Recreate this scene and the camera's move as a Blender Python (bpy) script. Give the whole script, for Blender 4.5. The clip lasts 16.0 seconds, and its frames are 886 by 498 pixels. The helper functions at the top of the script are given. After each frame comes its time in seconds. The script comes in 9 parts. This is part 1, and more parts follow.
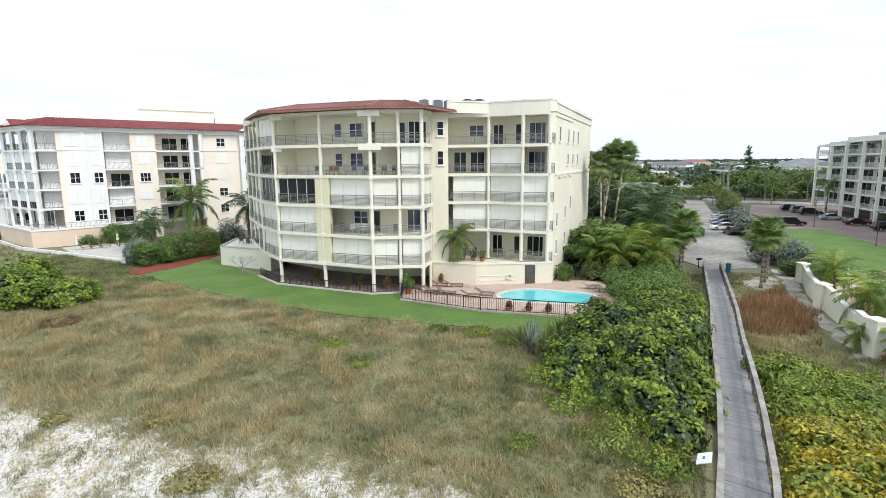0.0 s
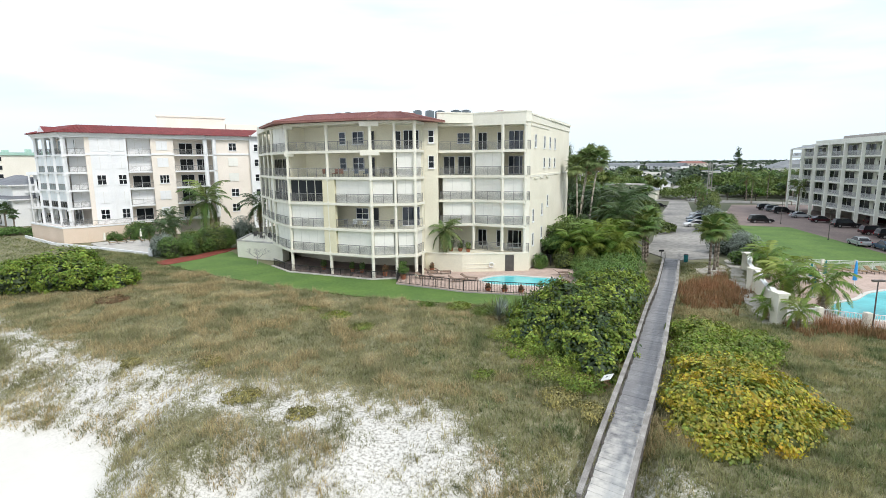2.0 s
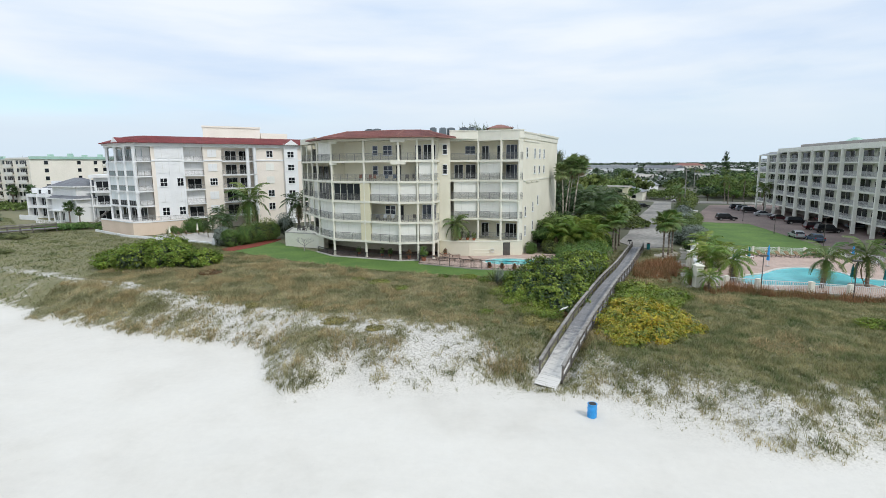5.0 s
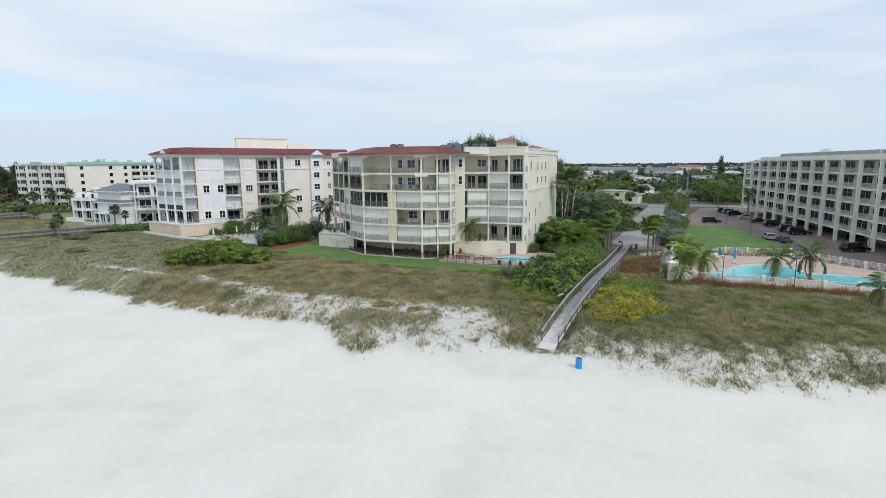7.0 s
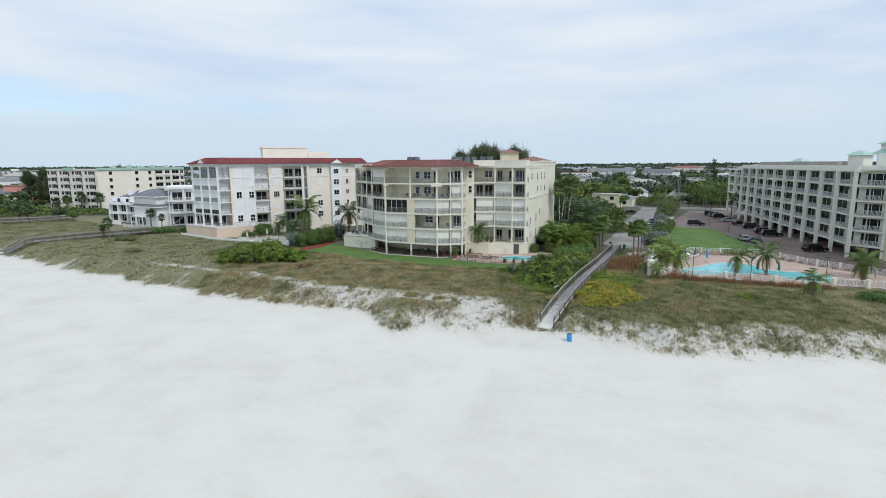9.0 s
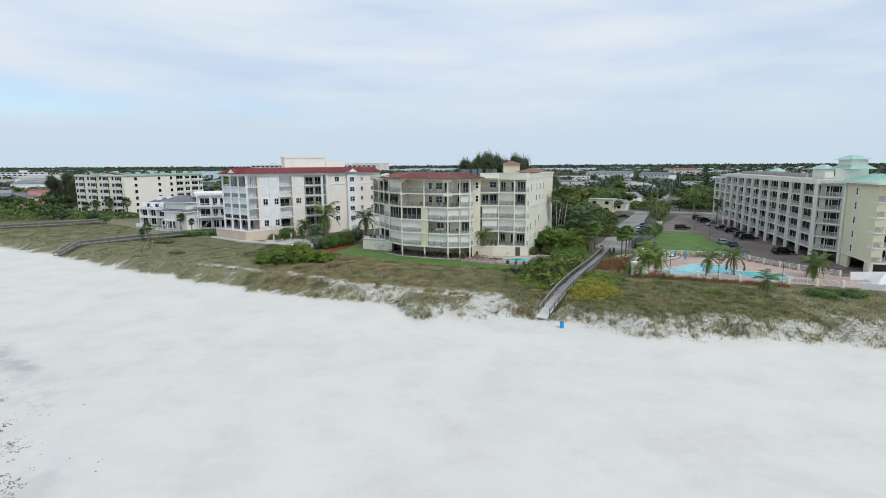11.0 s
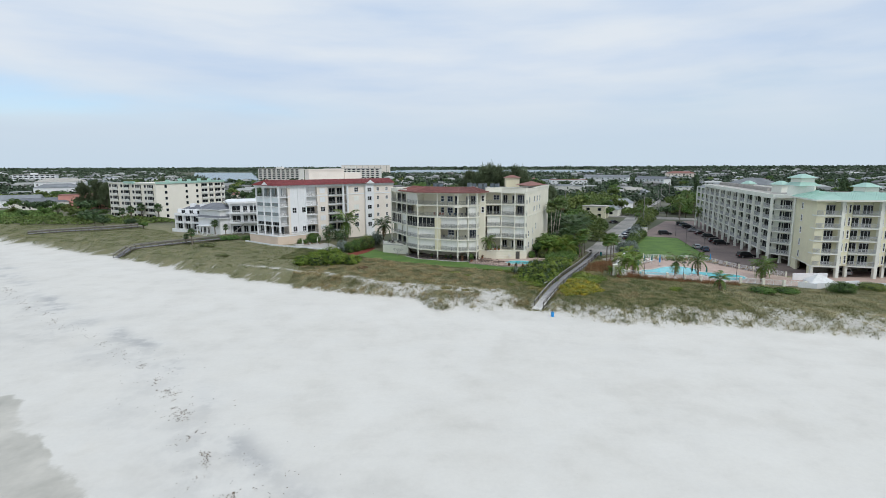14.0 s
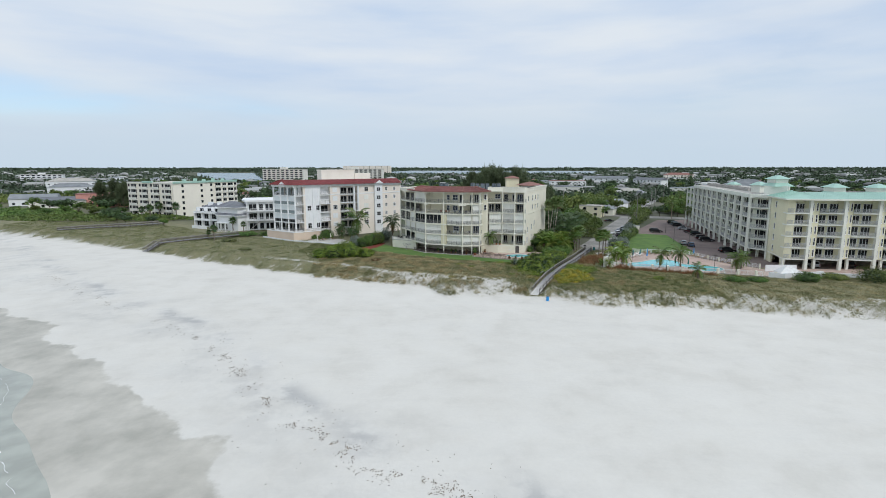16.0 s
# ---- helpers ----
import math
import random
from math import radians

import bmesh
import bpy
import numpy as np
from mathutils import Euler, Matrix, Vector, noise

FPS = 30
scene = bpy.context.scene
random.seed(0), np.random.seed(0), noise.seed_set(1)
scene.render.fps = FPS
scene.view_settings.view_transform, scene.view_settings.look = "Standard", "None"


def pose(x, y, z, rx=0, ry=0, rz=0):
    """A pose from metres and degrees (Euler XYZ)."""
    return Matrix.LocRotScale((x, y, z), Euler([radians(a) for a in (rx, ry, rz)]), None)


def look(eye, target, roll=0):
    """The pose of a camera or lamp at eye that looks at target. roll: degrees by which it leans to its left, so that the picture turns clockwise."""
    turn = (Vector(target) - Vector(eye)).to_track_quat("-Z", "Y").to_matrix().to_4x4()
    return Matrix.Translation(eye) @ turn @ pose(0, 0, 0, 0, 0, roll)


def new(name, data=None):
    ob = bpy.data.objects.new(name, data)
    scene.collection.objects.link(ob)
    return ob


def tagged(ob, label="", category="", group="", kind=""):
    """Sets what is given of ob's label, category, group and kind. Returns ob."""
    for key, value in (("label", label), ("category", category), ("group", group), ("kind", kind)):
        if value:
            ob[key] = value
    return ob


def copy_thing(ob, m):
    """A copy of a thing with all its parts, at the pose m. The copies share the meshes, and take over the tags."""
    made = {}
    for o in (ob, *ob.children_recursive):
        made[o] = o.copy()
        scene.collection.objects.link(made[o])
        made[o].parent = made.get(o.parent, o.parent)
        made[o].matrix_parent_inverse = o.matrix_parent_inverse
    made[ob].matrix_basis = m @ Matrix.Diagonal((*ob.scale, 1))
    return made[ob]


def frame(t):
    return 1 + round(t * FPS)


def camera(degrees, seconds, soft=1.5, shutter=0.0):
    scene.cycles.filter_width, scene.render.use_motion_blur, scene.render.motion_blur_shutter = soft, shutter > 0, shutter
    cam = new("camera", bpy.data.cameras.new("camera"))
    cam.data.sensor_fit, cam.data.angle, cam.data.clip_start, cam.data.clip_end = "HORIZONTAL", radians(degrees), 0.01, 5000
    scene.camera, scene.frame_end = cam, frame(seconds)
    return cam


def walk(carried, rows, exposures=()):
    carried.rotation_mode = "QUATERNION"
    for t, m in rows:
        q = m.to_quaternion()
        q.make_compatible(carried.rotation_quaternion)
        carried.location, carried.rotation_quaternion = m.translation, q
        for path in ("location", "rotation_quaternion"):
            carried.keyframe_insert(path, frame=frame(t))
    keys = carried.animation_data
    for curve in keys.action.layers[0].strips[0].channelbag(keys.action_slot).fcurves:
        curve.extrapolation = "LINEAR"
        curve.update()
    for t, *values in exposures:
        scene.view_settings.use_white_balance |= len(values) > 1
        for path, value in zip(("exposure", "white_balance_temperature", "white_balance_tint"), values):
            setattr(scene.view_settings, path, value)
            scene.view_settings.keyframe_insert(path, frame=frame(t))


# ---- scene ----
cam = camera(80.26, 16.0, soft=0.75)
PATH = [
    (0, (-0.430, -1.304, 13.334), (-1.696, 97.323, -3.131), -0.39),
    (0.5, (-0.057, -3.150, 13.351), (-1.335, 95.500, -2.976), -0.44),
    (1, (0.282, -5.210, 13.387), (-1.006, 93.452, -2.869), -0.46),
    (1.5, (0.616, -7.447, 13.461), (-0.693, 91.218, -2.773), -0.49),
    (2, (0.871, -9.872, 13.559), (-0.457, 88.802, -2.619), -0.49),
    (2.5, (0.989, -12.459, 13.573), (-0.328, 86.230, -2.512), -0.47),
    (3, (0.990, -15.231, 13.695), (-0.426, 83.472, -2.302), -0.45),
    (3.5, (0.808, -18.160, 13.837), (-0.591, 80.546, -2.137), -0.46),
    (4, (0.486, -21.209, 13.984), (-0.936, 77.500, -1.972), -0.44),
    (4.5, (0.045, -24.372, 14.178), (-1.427, 74.336, -1.779), -0.42),
    (7, (-2.758, -41.067, 16.602), (-4.668, 57.637, 0.665), -0.36),
    (7.5, (-3.307, -44.514, 17.183), (-5.252, 54.183, 1.210), -0.35),
    (8, (-3.872, -47.988, 17.736), (-5.778, 50.706, 1.739), -0.37),
    (8.5, (-4.452, -51.479, 18.334), (-6.345, 47.216, 2.342), -0.36),
    (9, (-5.021, -54.988, 18.970), (-6.928, 43.707, 2.981), -0.37),
    (11.5, (-7.609, -72.316, 22.432), (-9.460, 26.395, 6.536), -0.28),
    (12, (-8.088, -75.716, 23.148), (-9.910, 22.995, 7.247), -0.27),
    (12.5, (-8.541, -79.060, 23.884), (-10.387, 19.650, 7.979), -0.24),
    (13, (-8.943, -82.327, 24.649), (-10.754, 16.391, 8.787), -0.23),
    (13.5, (-9.346, -85.586, 25.411), (-11.150, 13.142, 9.609), -0.21),
    (14, (-9.722, -88.824, 25.797), (-11.515, 9.909, 10.031), -0.19),
    (14.5, (-10.062, -92.075, 25.907), (-11.841, 6.658, 10.138), -0.17),
    (15, (-10.394, -95.361, 25.953), (-12.186, 3.372, 10.186), -0.15),
    (15.5, (-10.764, -98.632, 25.980), (-12.566, 0.109, 10.262), -0.10),
    (16, (-11.143, -101.674, 25.969), (-12.953, -2.918, 10.351), -0.04),
]
EXPO = [(0.0, 0.62, 6480, 9), (2.0, 0.55, 6450, 9), (3.5, 0.34, 6330, 9), (5.0, 0.16, 6290, 8.5), (7.0, 0.05, 6210, 8.5), (9.0, 0.0, 6170, 8.5), (12.0, -0.06, 6170, 8.5), (16.0, -0.09, 6170, 8.5)]
walk(cam, [(t, look(eye, target, roll)) for t, eye, target, roll in PATH], exposures=EXPO)

# ---- world, sun ----
world = bpy.data.worlds.new("overcast_sky")
scene.world = world
world.use_nodes = True
SUN_AZ, SUN_EL = 136.0, 46.0   # degrees clockwise from +y, and above the horizon


def build_sky():
    nt = world.node_tree
    nt.nodes.clear()
    out = nt.nodes.new("ShaderNodeOutputWorld")
    bg = nt.nodes.new("ShaderNodeBackground")
    sky = nt.nodes.new("ShaderNodeTexSky")
    sky.sky_type = 'NISHITA'
    sky.sun_disc = False
    sky.sun_elevation = radians(SUN_EL)
    sky.sun_rotation = radians(SUN_AZ)
    sky.air_density, sky.dust_density, sky.ozone_density = 1.0, 0.6, 1.5
    tc = nt.nodes.new("ShaderNodeTexCoord")
    mp = nt.nodes.new("ShaderNodeMapping")
    mp.inputs["Scale"].default_value = (1.2, 1.2, 5.5)
    mp.inputs["Location"].default_value = (0.35, 0.1, 0.2)
    no = nt.nodes.new("ShaderNodeTexNoise")
    no.inputs["Scale"].default_value = 1.5
    no.inputs["Detail"].default_value = 7
    no.inputs["Roughness"].default_value = 0.5
    no.inputs["Distortion"].default_value = 0.4
    ramp = nt.nodes.new("ShaderNodeValToRGB")
    ramp.color_ramp.elements[0].position = 0.08
    ramp.color_ramp.elements[0].color = (0.3, 0.3, 0.3, 1)
    ramp.color_ramp.elements[1].position = 0.30
    ramp.color_ramp.elements[1].color = (0.86, 0.86, 0.86, 1)
    ramp.color_ramp.elements.new(0.46).color = (1, 1, 1, 1)
    mp2 = nt.nodes.new("ShaderNodeMapping")
    mp2.inputs["Scale"].default_value = (1.5, 1.5, 9.0)
    mp2.inputs["Location"].default_value = (3.1, 0.4, 0.7)
    no2 = nt.nodes.new("ShaderNodeTexNoise")
    no2.inputs["Scale"].default_value = 1.6
    no2.inputs["Detail"].default_value = 6
    shade = nt.nodes.new("ShaderNodeValToRGB")
    shade.color_ramp.elements[0].position = 0.3
    shade.color_ramp.elements[0].color = (0.67, 0.785, 0.955, 1)
    shade.color_ramp.elements[1].position = 0.62
    shade.color_ramp.elements[1].color = (0.90, 0.935, 0.975, 1)
    gain = nt.nodes.new("ShaderNodeVectorMath")
    gain.operation = 'SCALE'
    gain.inputs["Scale"].default_value = 9.0
    mix = nt.nodes.new("ShaderNodeMix")
    mix.data_type = 'RGBA'
    lk = nt.links.new
    # paler blue-grey haze low down
    sep = nt.nodes.new("ShaderNodeSeparateXYZ")
    lk(tc.outputs["Generated"], sep.inputs[0])
    low = nt.nodes.new("ShaderNodeMapRange")
    low.interpolation_type = 'SMOOTHSTEP'
    low.inputs["From Min"].default_value, low.inputs["From Max"].default_value = 0.0, 0.19
    lk(sep.outputs["Z"], low.inputs["Value"])
    haze = nt.nodes.new("ShaderNodeMix")
    haze.data_type, haze.blend_type = 'RGBA', 'MIX'
    haze.inputs[6].default_value = (0.70, 0.80, 0.89, 1)
    lk(low.outputs["Result"], haze.inputs[0])
    lk(shade.outputs["Color"], haze.inputs[7])
    # the cloud thins out to the north-west
    rel = nt.nodes.new("ShaderNodeVectorMath")
    rel.operation = 'SUBTRACT'
    rel.inputs[1].default_value = (-0.56, 0.82, 0.098)
    lk(tc.outputs["Generated"], rel.inputs[0])
    flat = nt.nodes.new("ShaderNodeVectorMath")
    flat.operation = 'MULTIPLY'
    flat.inputs[1].default_value = (1.7, 1.7, 13.0)
    lk(rel.outputs[0], flat.inputs[0])
    dot = nt.nodes.new("ShaderNodeVectorMath")
    dot.operation = 'LENGTH'
    lk(flat.outputs[0], dot.inputs[0])
    gap = nt.nodes.new("ShaderNodeMapRange")
    gap.interpolation_type = 'SMOOTHSTEP'
    gap.inputs["From Min"].default_value, gap.inputs["From Max"].default_value = 1.0, 0.0
    gap.inputs["To Max"].default_value = 0.46
    lk(dot.outputs["Value"], gap.inputs["Value"])
    thin = nt.nodes.new("ShaderNodeMath")
    thin.operation = 'SUBTRACT'
    lk(tc.outputs["Generated"], mp.inputs["Vector"])
    lk(mp.outputs["Vector"], no.inputs["Vector"])
    lk(no.outputs["Fac"], thin.inputs[0])
    lk(gap.outputs["Result"], thin.inputs[1])
    lk(thin.outputs[0], ramp.inputs["Fac"])
    lk(tc.outputs["Generated"], mp2.inputs["Vector"])
    lk(mp2.outputs["Vector"], no2.inputs["Vector"])
    lk(no2.outputs["Fac"], shade.inputs["Fac"])
    lk(haze.outputs[2], gain.inputs[0])
    lk(ramp.outputs["Color"], mix.inputs[0])
    clear = nt.nodes.new("ShaderNodeVectorMath")
    clear.operation = 'MULTIPLY'
    clear.inputs[1].default_value = (1.12, 1.24, 1.38)
    lk(sky.outputs["Color"], clear.inputs[0])
    lk(clear.outputs["Vector"], mix.inputs[6])
    lk(gain.outputs["Vector"], mix.inputs[7])
    lk(mix.outputs[2], bg.inputs["Color"])
    bg.inputs["Strength"].default_value = 0.1
    lk(bg.outputs["Background"], out.inputs["Surface"])


build_sky()
sun_data = bpy.data.lights.new("sun", 'SUN')
sun_data.energy = 1.5
sun_data.angle = radians(14)
sun_data.color = (1.0, 0.95, 0.88)
sun = new("sun", sun_data)
_a, _e = radians(SUN_AZ), radians(SUN_EL)
sun_dir = Vector((math.sin(_a) * math.cos(_e), math.cos(_a) * math.cos(_e), math.sin(_e)))
sun.matrix_world = look(sun_dir * 300, (0, 0, 0))


# ---- materials ----
def mat(name, c1, c2=None, rough=0.8, scale=1.0, c3=None, fine=18.0, fine_amt=0.12, bump=0.0, bscale=30.0,
        metal=0.0, island=0.0, per_object=0.0, hue=0.0, spec=0.5, stretch=None, trans=0.0):
    m = bpy.data.materials.new(name)
    m.use_nodes = True
    nt = m.node_tree
    b = nt.nodes["Principled BSDF"]
    lk = nt.links.new
    geo = nt.nodes.new("ShaderNodeNewGeometry")
    vec = geo.outputs["Position"]
    if stretch:
        mp = nt.nodes.new("ShaderNodeMapping")
        mp.inputs["Scale"].default_value = stretch
        lk(vec, mp.inputs["Vector"])
        vec = mp.outputs["Vector"]
    n1 = nt.nodes.new("ShaderNodeTexNoise")
    n1.inputs["Scale"].default_value = scale
    n1.inputs["Detail"].default_value = 5
    lk(vec, n1.inputs["Vector"])
    r = nt.nodes.new("ShaderNodeValToRGB")
    c2 = c2 or tuple(x * 0.86 for x in c1)
    r.color_ramp.elements[0].position = 0.34
    r.color_ramp.elements[0].color = (*c2, 1)
    r.color_ramp.elements[1].position = 0.66
    r.color_ramp.elements[1].color = (*c1, 1)
    if c3:
        e = r.color_ramp.elements.new(0.5)
        e.color = (*c3, 1)
    lk(n1.outputs["Fac"], r.inputs["Fac"])
    n2 = nt.nodes.new("ShaderNodeTexNoise")
    n2.inputs["Scale"].default_value = fine
    n2.inputs["Detail"].default_value = 4
    lk(vec, n2.inputs["Vector"])
    val = nt.nodes.new("ShaderNodeMapRange")
    val.inputs["From Min"].default_value, val.inputs["From Max"].default_value = 0.3, 0.7
    val.inputs["To Min"].default_value, val.inputs["To Max"].default_value = 1 - fine_amt, 1 + fine_amt
    lk(n2.outputs["Fac"], val.inputs["Value"])
    hsv = nt.nodes.new("ShaderNodeHueSaturation")
    lk(r.outputs["Color"], hsv.inputs["Color"])
    value = val.outputs["Result"]
    for amt, sock in ((island, geo.outputs["Random Per Island"]), (per_object, None)):
        if amt:
            if sock is None:
                sock = nt.nodes.new("ShaderNodeObjectInfo").outputs["Random"]
            mr = nt.nodes.new("ShaderNodeMapRange")
            mr.inputs["To Min"].default_value, mr.inputs["To Max"].default_value = 1 - amt, 1 + amt
            lk(sock, mr.inputs["Value"])
            mu = nt.nodes.new("ShaderNodeMath")
            mu.operation = 'MULTIPLY'
            lk(mr.outputs["Result"], mu.inputs[0])
            lk(value, mu.inputs[1])
            value = mu.outputs[0]
            if hue:
                mh = nt.nodes.new("ShaderNodeMapRange")
                mh.inputs["To Min"].default_value, mh.inputs["To Max"].default_value = 0.5 - hue, 0.5 + hue
                mm = nt.nodes.new("ShaderNodeMath")
                mm.operation = 'FRACT'
                m7 = nt.nodes.new("ShaderNodeMath")
                m7.operation = 'MULTIPLY'
                m7.inputs[1].default_value = 7.31
                lk(sock, m7.inputs[0])
                lk(m7.outputs[0], mm.inputs[0])
                lk(mm.outputs[0], mh.inputs["Value"])
                lk(mh.outputs["Result"], hsv.inputs["Hue"])
    lk(value, hsv.inputs["Value"])
    lk(hsv.outputs["Color"], b.inputs["Base Color"])
    b.inputs["Roughness"].default_value = rough
    b.inputs["Metallic"].default_value = metal
    b.inputs["Specular IOR Level"].default_value = spec
    if bump:
        nb = nt.nodes.new("ShaderNodeTexNoise")
        nb.inputs["Scale"].default_value = bscale
        nb.inputs["Detail"].default_value = 6
        lk(vec, nb.inputs["Vector"])
        bp = nt.nodes.new("ShaderNodeBump")
        bp.inputs["Strength"].default_value = 0.6
        bp.inputs["Distance"].default_value = bump
        lk(nb.outputs["Fac"], bp.inputs["Height"])
        lk(bp.outputs["Normal"], b.inputs["Normal"])
    if trans:
        tr = nt.nodes.new("ShaderNodeBsdfTranslucent")
        lk(hsv.outputs["Color"], tr.inputs["Color"])
        ms = nt.nodes.new("ShaderNodeMixShader")
        ms.inputs[0].default_value = trans
        lk(b.outputs[0], ms.inputs[1])
        lk(tr.outputs[0], ms.inputs[2])
        lk(ms.outputs[0], nt.nodes["Material Output"].inputs["Surface"])
    return m


M = {}
M["cream"] = mat("cream_stucco", (0.77, 0.735, 0.60), (0.72, 0.685, 0.55), rough=0.9, scale=0.35, fine=6, fine_amt=0.05, bump=0.01, bscale=25)
M["cream_trim"] = mat("pale_cream_trim", (0.81, 0.79, 0.69), (0.76, 0.74, 0.635), rough=0.8, scale=0.7, fine=7, fine_amt=0.05)
M["tan"] = mat("tan_stucco", (0.76, 0.71, 0.52), (0.71, 0.66, 0.475), rough=0.9, scale=0.5, fine=8, fine_amt=0.05, bump=0.01)
M["shutter"] = mat("white_storm_shutter", (0.84, 0.835, 0.78), (0.80, 0.795, 0.735), rough=0.55, scale=0.6, fine=4, fine_amt=0.03, per_object=0.04)
M["shutter_rib"] = mat("shutter_joint", (0.74, 0.73, 0.68), rough=0.6)
M["blind"] = mat("bluish_white_roller_blind", (0.82, 0.86, 0.88), (0.78, 0.825, 0.85), rough=0.55, scale=0.6, fine=5, fine_amt=0.03)
M["white"] = mat("white_paint", (0.85, 0.855, 0.86), (0.80, 0.81, 0.82), rough=0.6, scale=0.6, fine=6, fine_amt=0.04)
M["side_cream"] = mat("pale_side_stucco", (0.82, 0.785, 0.66), (0.76, 0.725, 0.60), rough=0.9, scale=0.3, fine=6, fine_amt=0.05, bump=0.01, bscale=25)
M["peach"] = mat("deeper_peach_stucco", (0.78, 0.64, 0.52), (0.73, 0.59, 0.47), rough=0.9, scale=0.3, fine=6, fine_amt=0.05, bump=0.01)
M["pink"] = mat("peach_stucco", (0.87, 0.80, 0.72), (0.82, 0.75, 0.665), rough=0.9, scale=0.3, fine=6, fine_amt=0.05, bump=0.01)
M["pale_wall"] = mat("off_white_stucco", (0.84, 0.82, 0.76), (0.78, 0.76, 0.70), rough=0.9, scale=0.3, fine=6, fine_amt=0.05)
M["far_cream"] = mat("cream_far_stucco", (0.90, 0.85, 0.75), (0.86, 0.81, 0.71), rough=0.9, scale=0.3, fine=6, fine_amt=0.05)
M["salmon"] = mat("salmon_stucco", (0.66, 0.33, 0.28), (0.58, 0.28, 0.24), rough=0.9, scale=0.3, fine=6, fine_amt=0.08)
M["hotel"] = mat("pale_green_grey_stucco", (0.70, 0.71, 0.62), (0.64, 0.65, 0.56), rough=0.9, scale=0.25, fine=5, fine_amt=0.05)
M["rail_pale"] = mat("pale_grey_rail_paint", (0.46, 0.47, 0.47), (0.40, 0.41, 0.41), rough=0.6, scale=0.8)
M["hotel_trim"] = mat("hotel_white_trim", (0.80, 0.81, 0.73), (0.745, 0.755, 0.68), rough=0.7, scale=0.5)
M["yellow"] = mat("pale_yellow_stucco", (0.76, 0.73, 0.53), (0.71, 0.68, 0.49), rough=0.9, scale=0.3, fine=5, fine_amt=0.05)
M["redroof"] = mat("red_clay_tile", (0.25, 0.095, 0.082), (0.17, 0.066, 0.058), rough=0.75, scale=0.8, fine=9, fine_amt=0.25, bump=0.03, bscale=12)
M["maroon"] = mat("maroon_clay_tile", (0.235, 0.045, 0.045), (0.165, 0.032, 0.032), rough=0.75, scale=0.8, fine=9, fine_amt=0.25, bump=0.03, bscale=12)
M["redcap"] = mat("ridge_cap_tile", (0.30, 0.15, 0.12), (0.22, 0.10, 0.085), rough=0.8, scale=1.5)
M["greenroof"] = mat("sea_green_metal_roof", (0.42, 0.62, 0.53), (0.36, 0.55, 0.47), rough=0.5, scale=0.3, fine=4, fine_amt=0.06)
M["flatroof"] = mat("grey_flat_roof", (0.48, 0.46, 0.42), (0.38, 0.36, 0.33), rough=0.95, scale=0.3, fine=3, fine_amt=0.12)
M["greyroof"] = mat("grey_shingle_roof", (0.20, 0.21, 0.23), (0.14, 0.15, 0.17), rough=0.9, scale=0.4, fine=5, fine_amt=0.15)
M["tinroof"] = mat("pale_metal_roof", (0.27, 0.285, 0.295), (0.17, 0.185, 0.20), rough=0.7, scale=0.2, fine=2, fine_amt=0.1, per_object=0.2)
M["glass"] = mat("tinted_window_glass", (0.022, 0.026, 0.030), (0.014, 0.017, 0.020), rough=0.08, scale=0.3, per_object=0.5, spec=0.22)
M["glass_blue"] = mat("blue_grey_window_glass", (0.045, 0.06, 0.095), (0.022, 0.03, 0.045), rough=0.07, scale=0.8)
M["glass_pale"] = mat("pale_balcony_glass", (0.30, 0.36, 0.36), (0.22, 0.27, 0.28), rough=0.1, scale=0.4)
M["bronze"] = mat("dark_bronze_metal", (0.10, 0.09, 0.08), (0.07, 0.065, 0.06), rough=0.5, scale=2)
M["railgrey"] = mat("grey_aluminium_rail", (0.25, 0.25, 0.24), (0.20, 0.20, 0.195), rough=0.5, scale=2)
M["black"] = mat("black_metal", (0.02, 0.02, 0.022), (0.012, 0.012, 0.014), rough=0.5, scale=2)
# wall colour darkened to paint the gloom of the open ground floors
M["dark_in"] = mat("wall_painted_dark_for_shade", (0.30, 0.28, 0.24), (0.24, 0.22, 0.19), rough=0.9, scale=0.5)
M["concrete"] = mat("weathered_concrete", (0.42, 0.40, 0.37), (0.33, 0.31, 0.29), rough=0.95, scale=0.5, fine=10, fine_amt=0.15, bump=0.01)
M["kerb"] = mat("pale_kerb_concrete", (0.55, 0.53, 0.49), (0.45, 0.43, 0.40), rough=0.9, scale=1)
M["asphalt"] = mat("sandy_worn_asphalt", (0.36, 0.34, 0.31), (0.17, 0.165, 0.16), c3=(0.27, 0.26, 0.24), rough=0.95, scale=0.09, fine=1.2, fine_amt=0.25, bump=0.01, stretch=(1, 1, 1))
M["pavers"] = mat("brown_brick_pavers", (0.24, 0.185, 0.165), (0.17, 0.13, 0.12), rough=0.9, scale=0.15, fine=3.5, fine_amt=0.2, bump=0.01)
M["deckpink"] = mat("pink_pool_pavers", (0.52, 0.40, 0.34), (0.44, 0.33, 0.28), rough=0.9, scale=0.5, fine=4, fine_amt=0.12, bump=0.008)
M["tile_edge"] = mat("pale_pool_coping", (0.66, 0.64, 0.60), (0.58, 0.56, 0.52), rough=0.6, scale=1)
M["wood"] = mat("weathered_grey_boards", (0.30, 0.30, 0.31), (0.235, 0.235, 0.245), rough=0.95, scale=0.8, fine=20, fine_amt=0.2, bump=0.006, bscale=40, per_object=0.08)
M["distant_wall"] = mat("far_house_walls", (0.42, 0.42, 0.40), (0.22, 0.23, 0.23), rough=0.9, scale=0.02, island=0.5, hue=0.04)
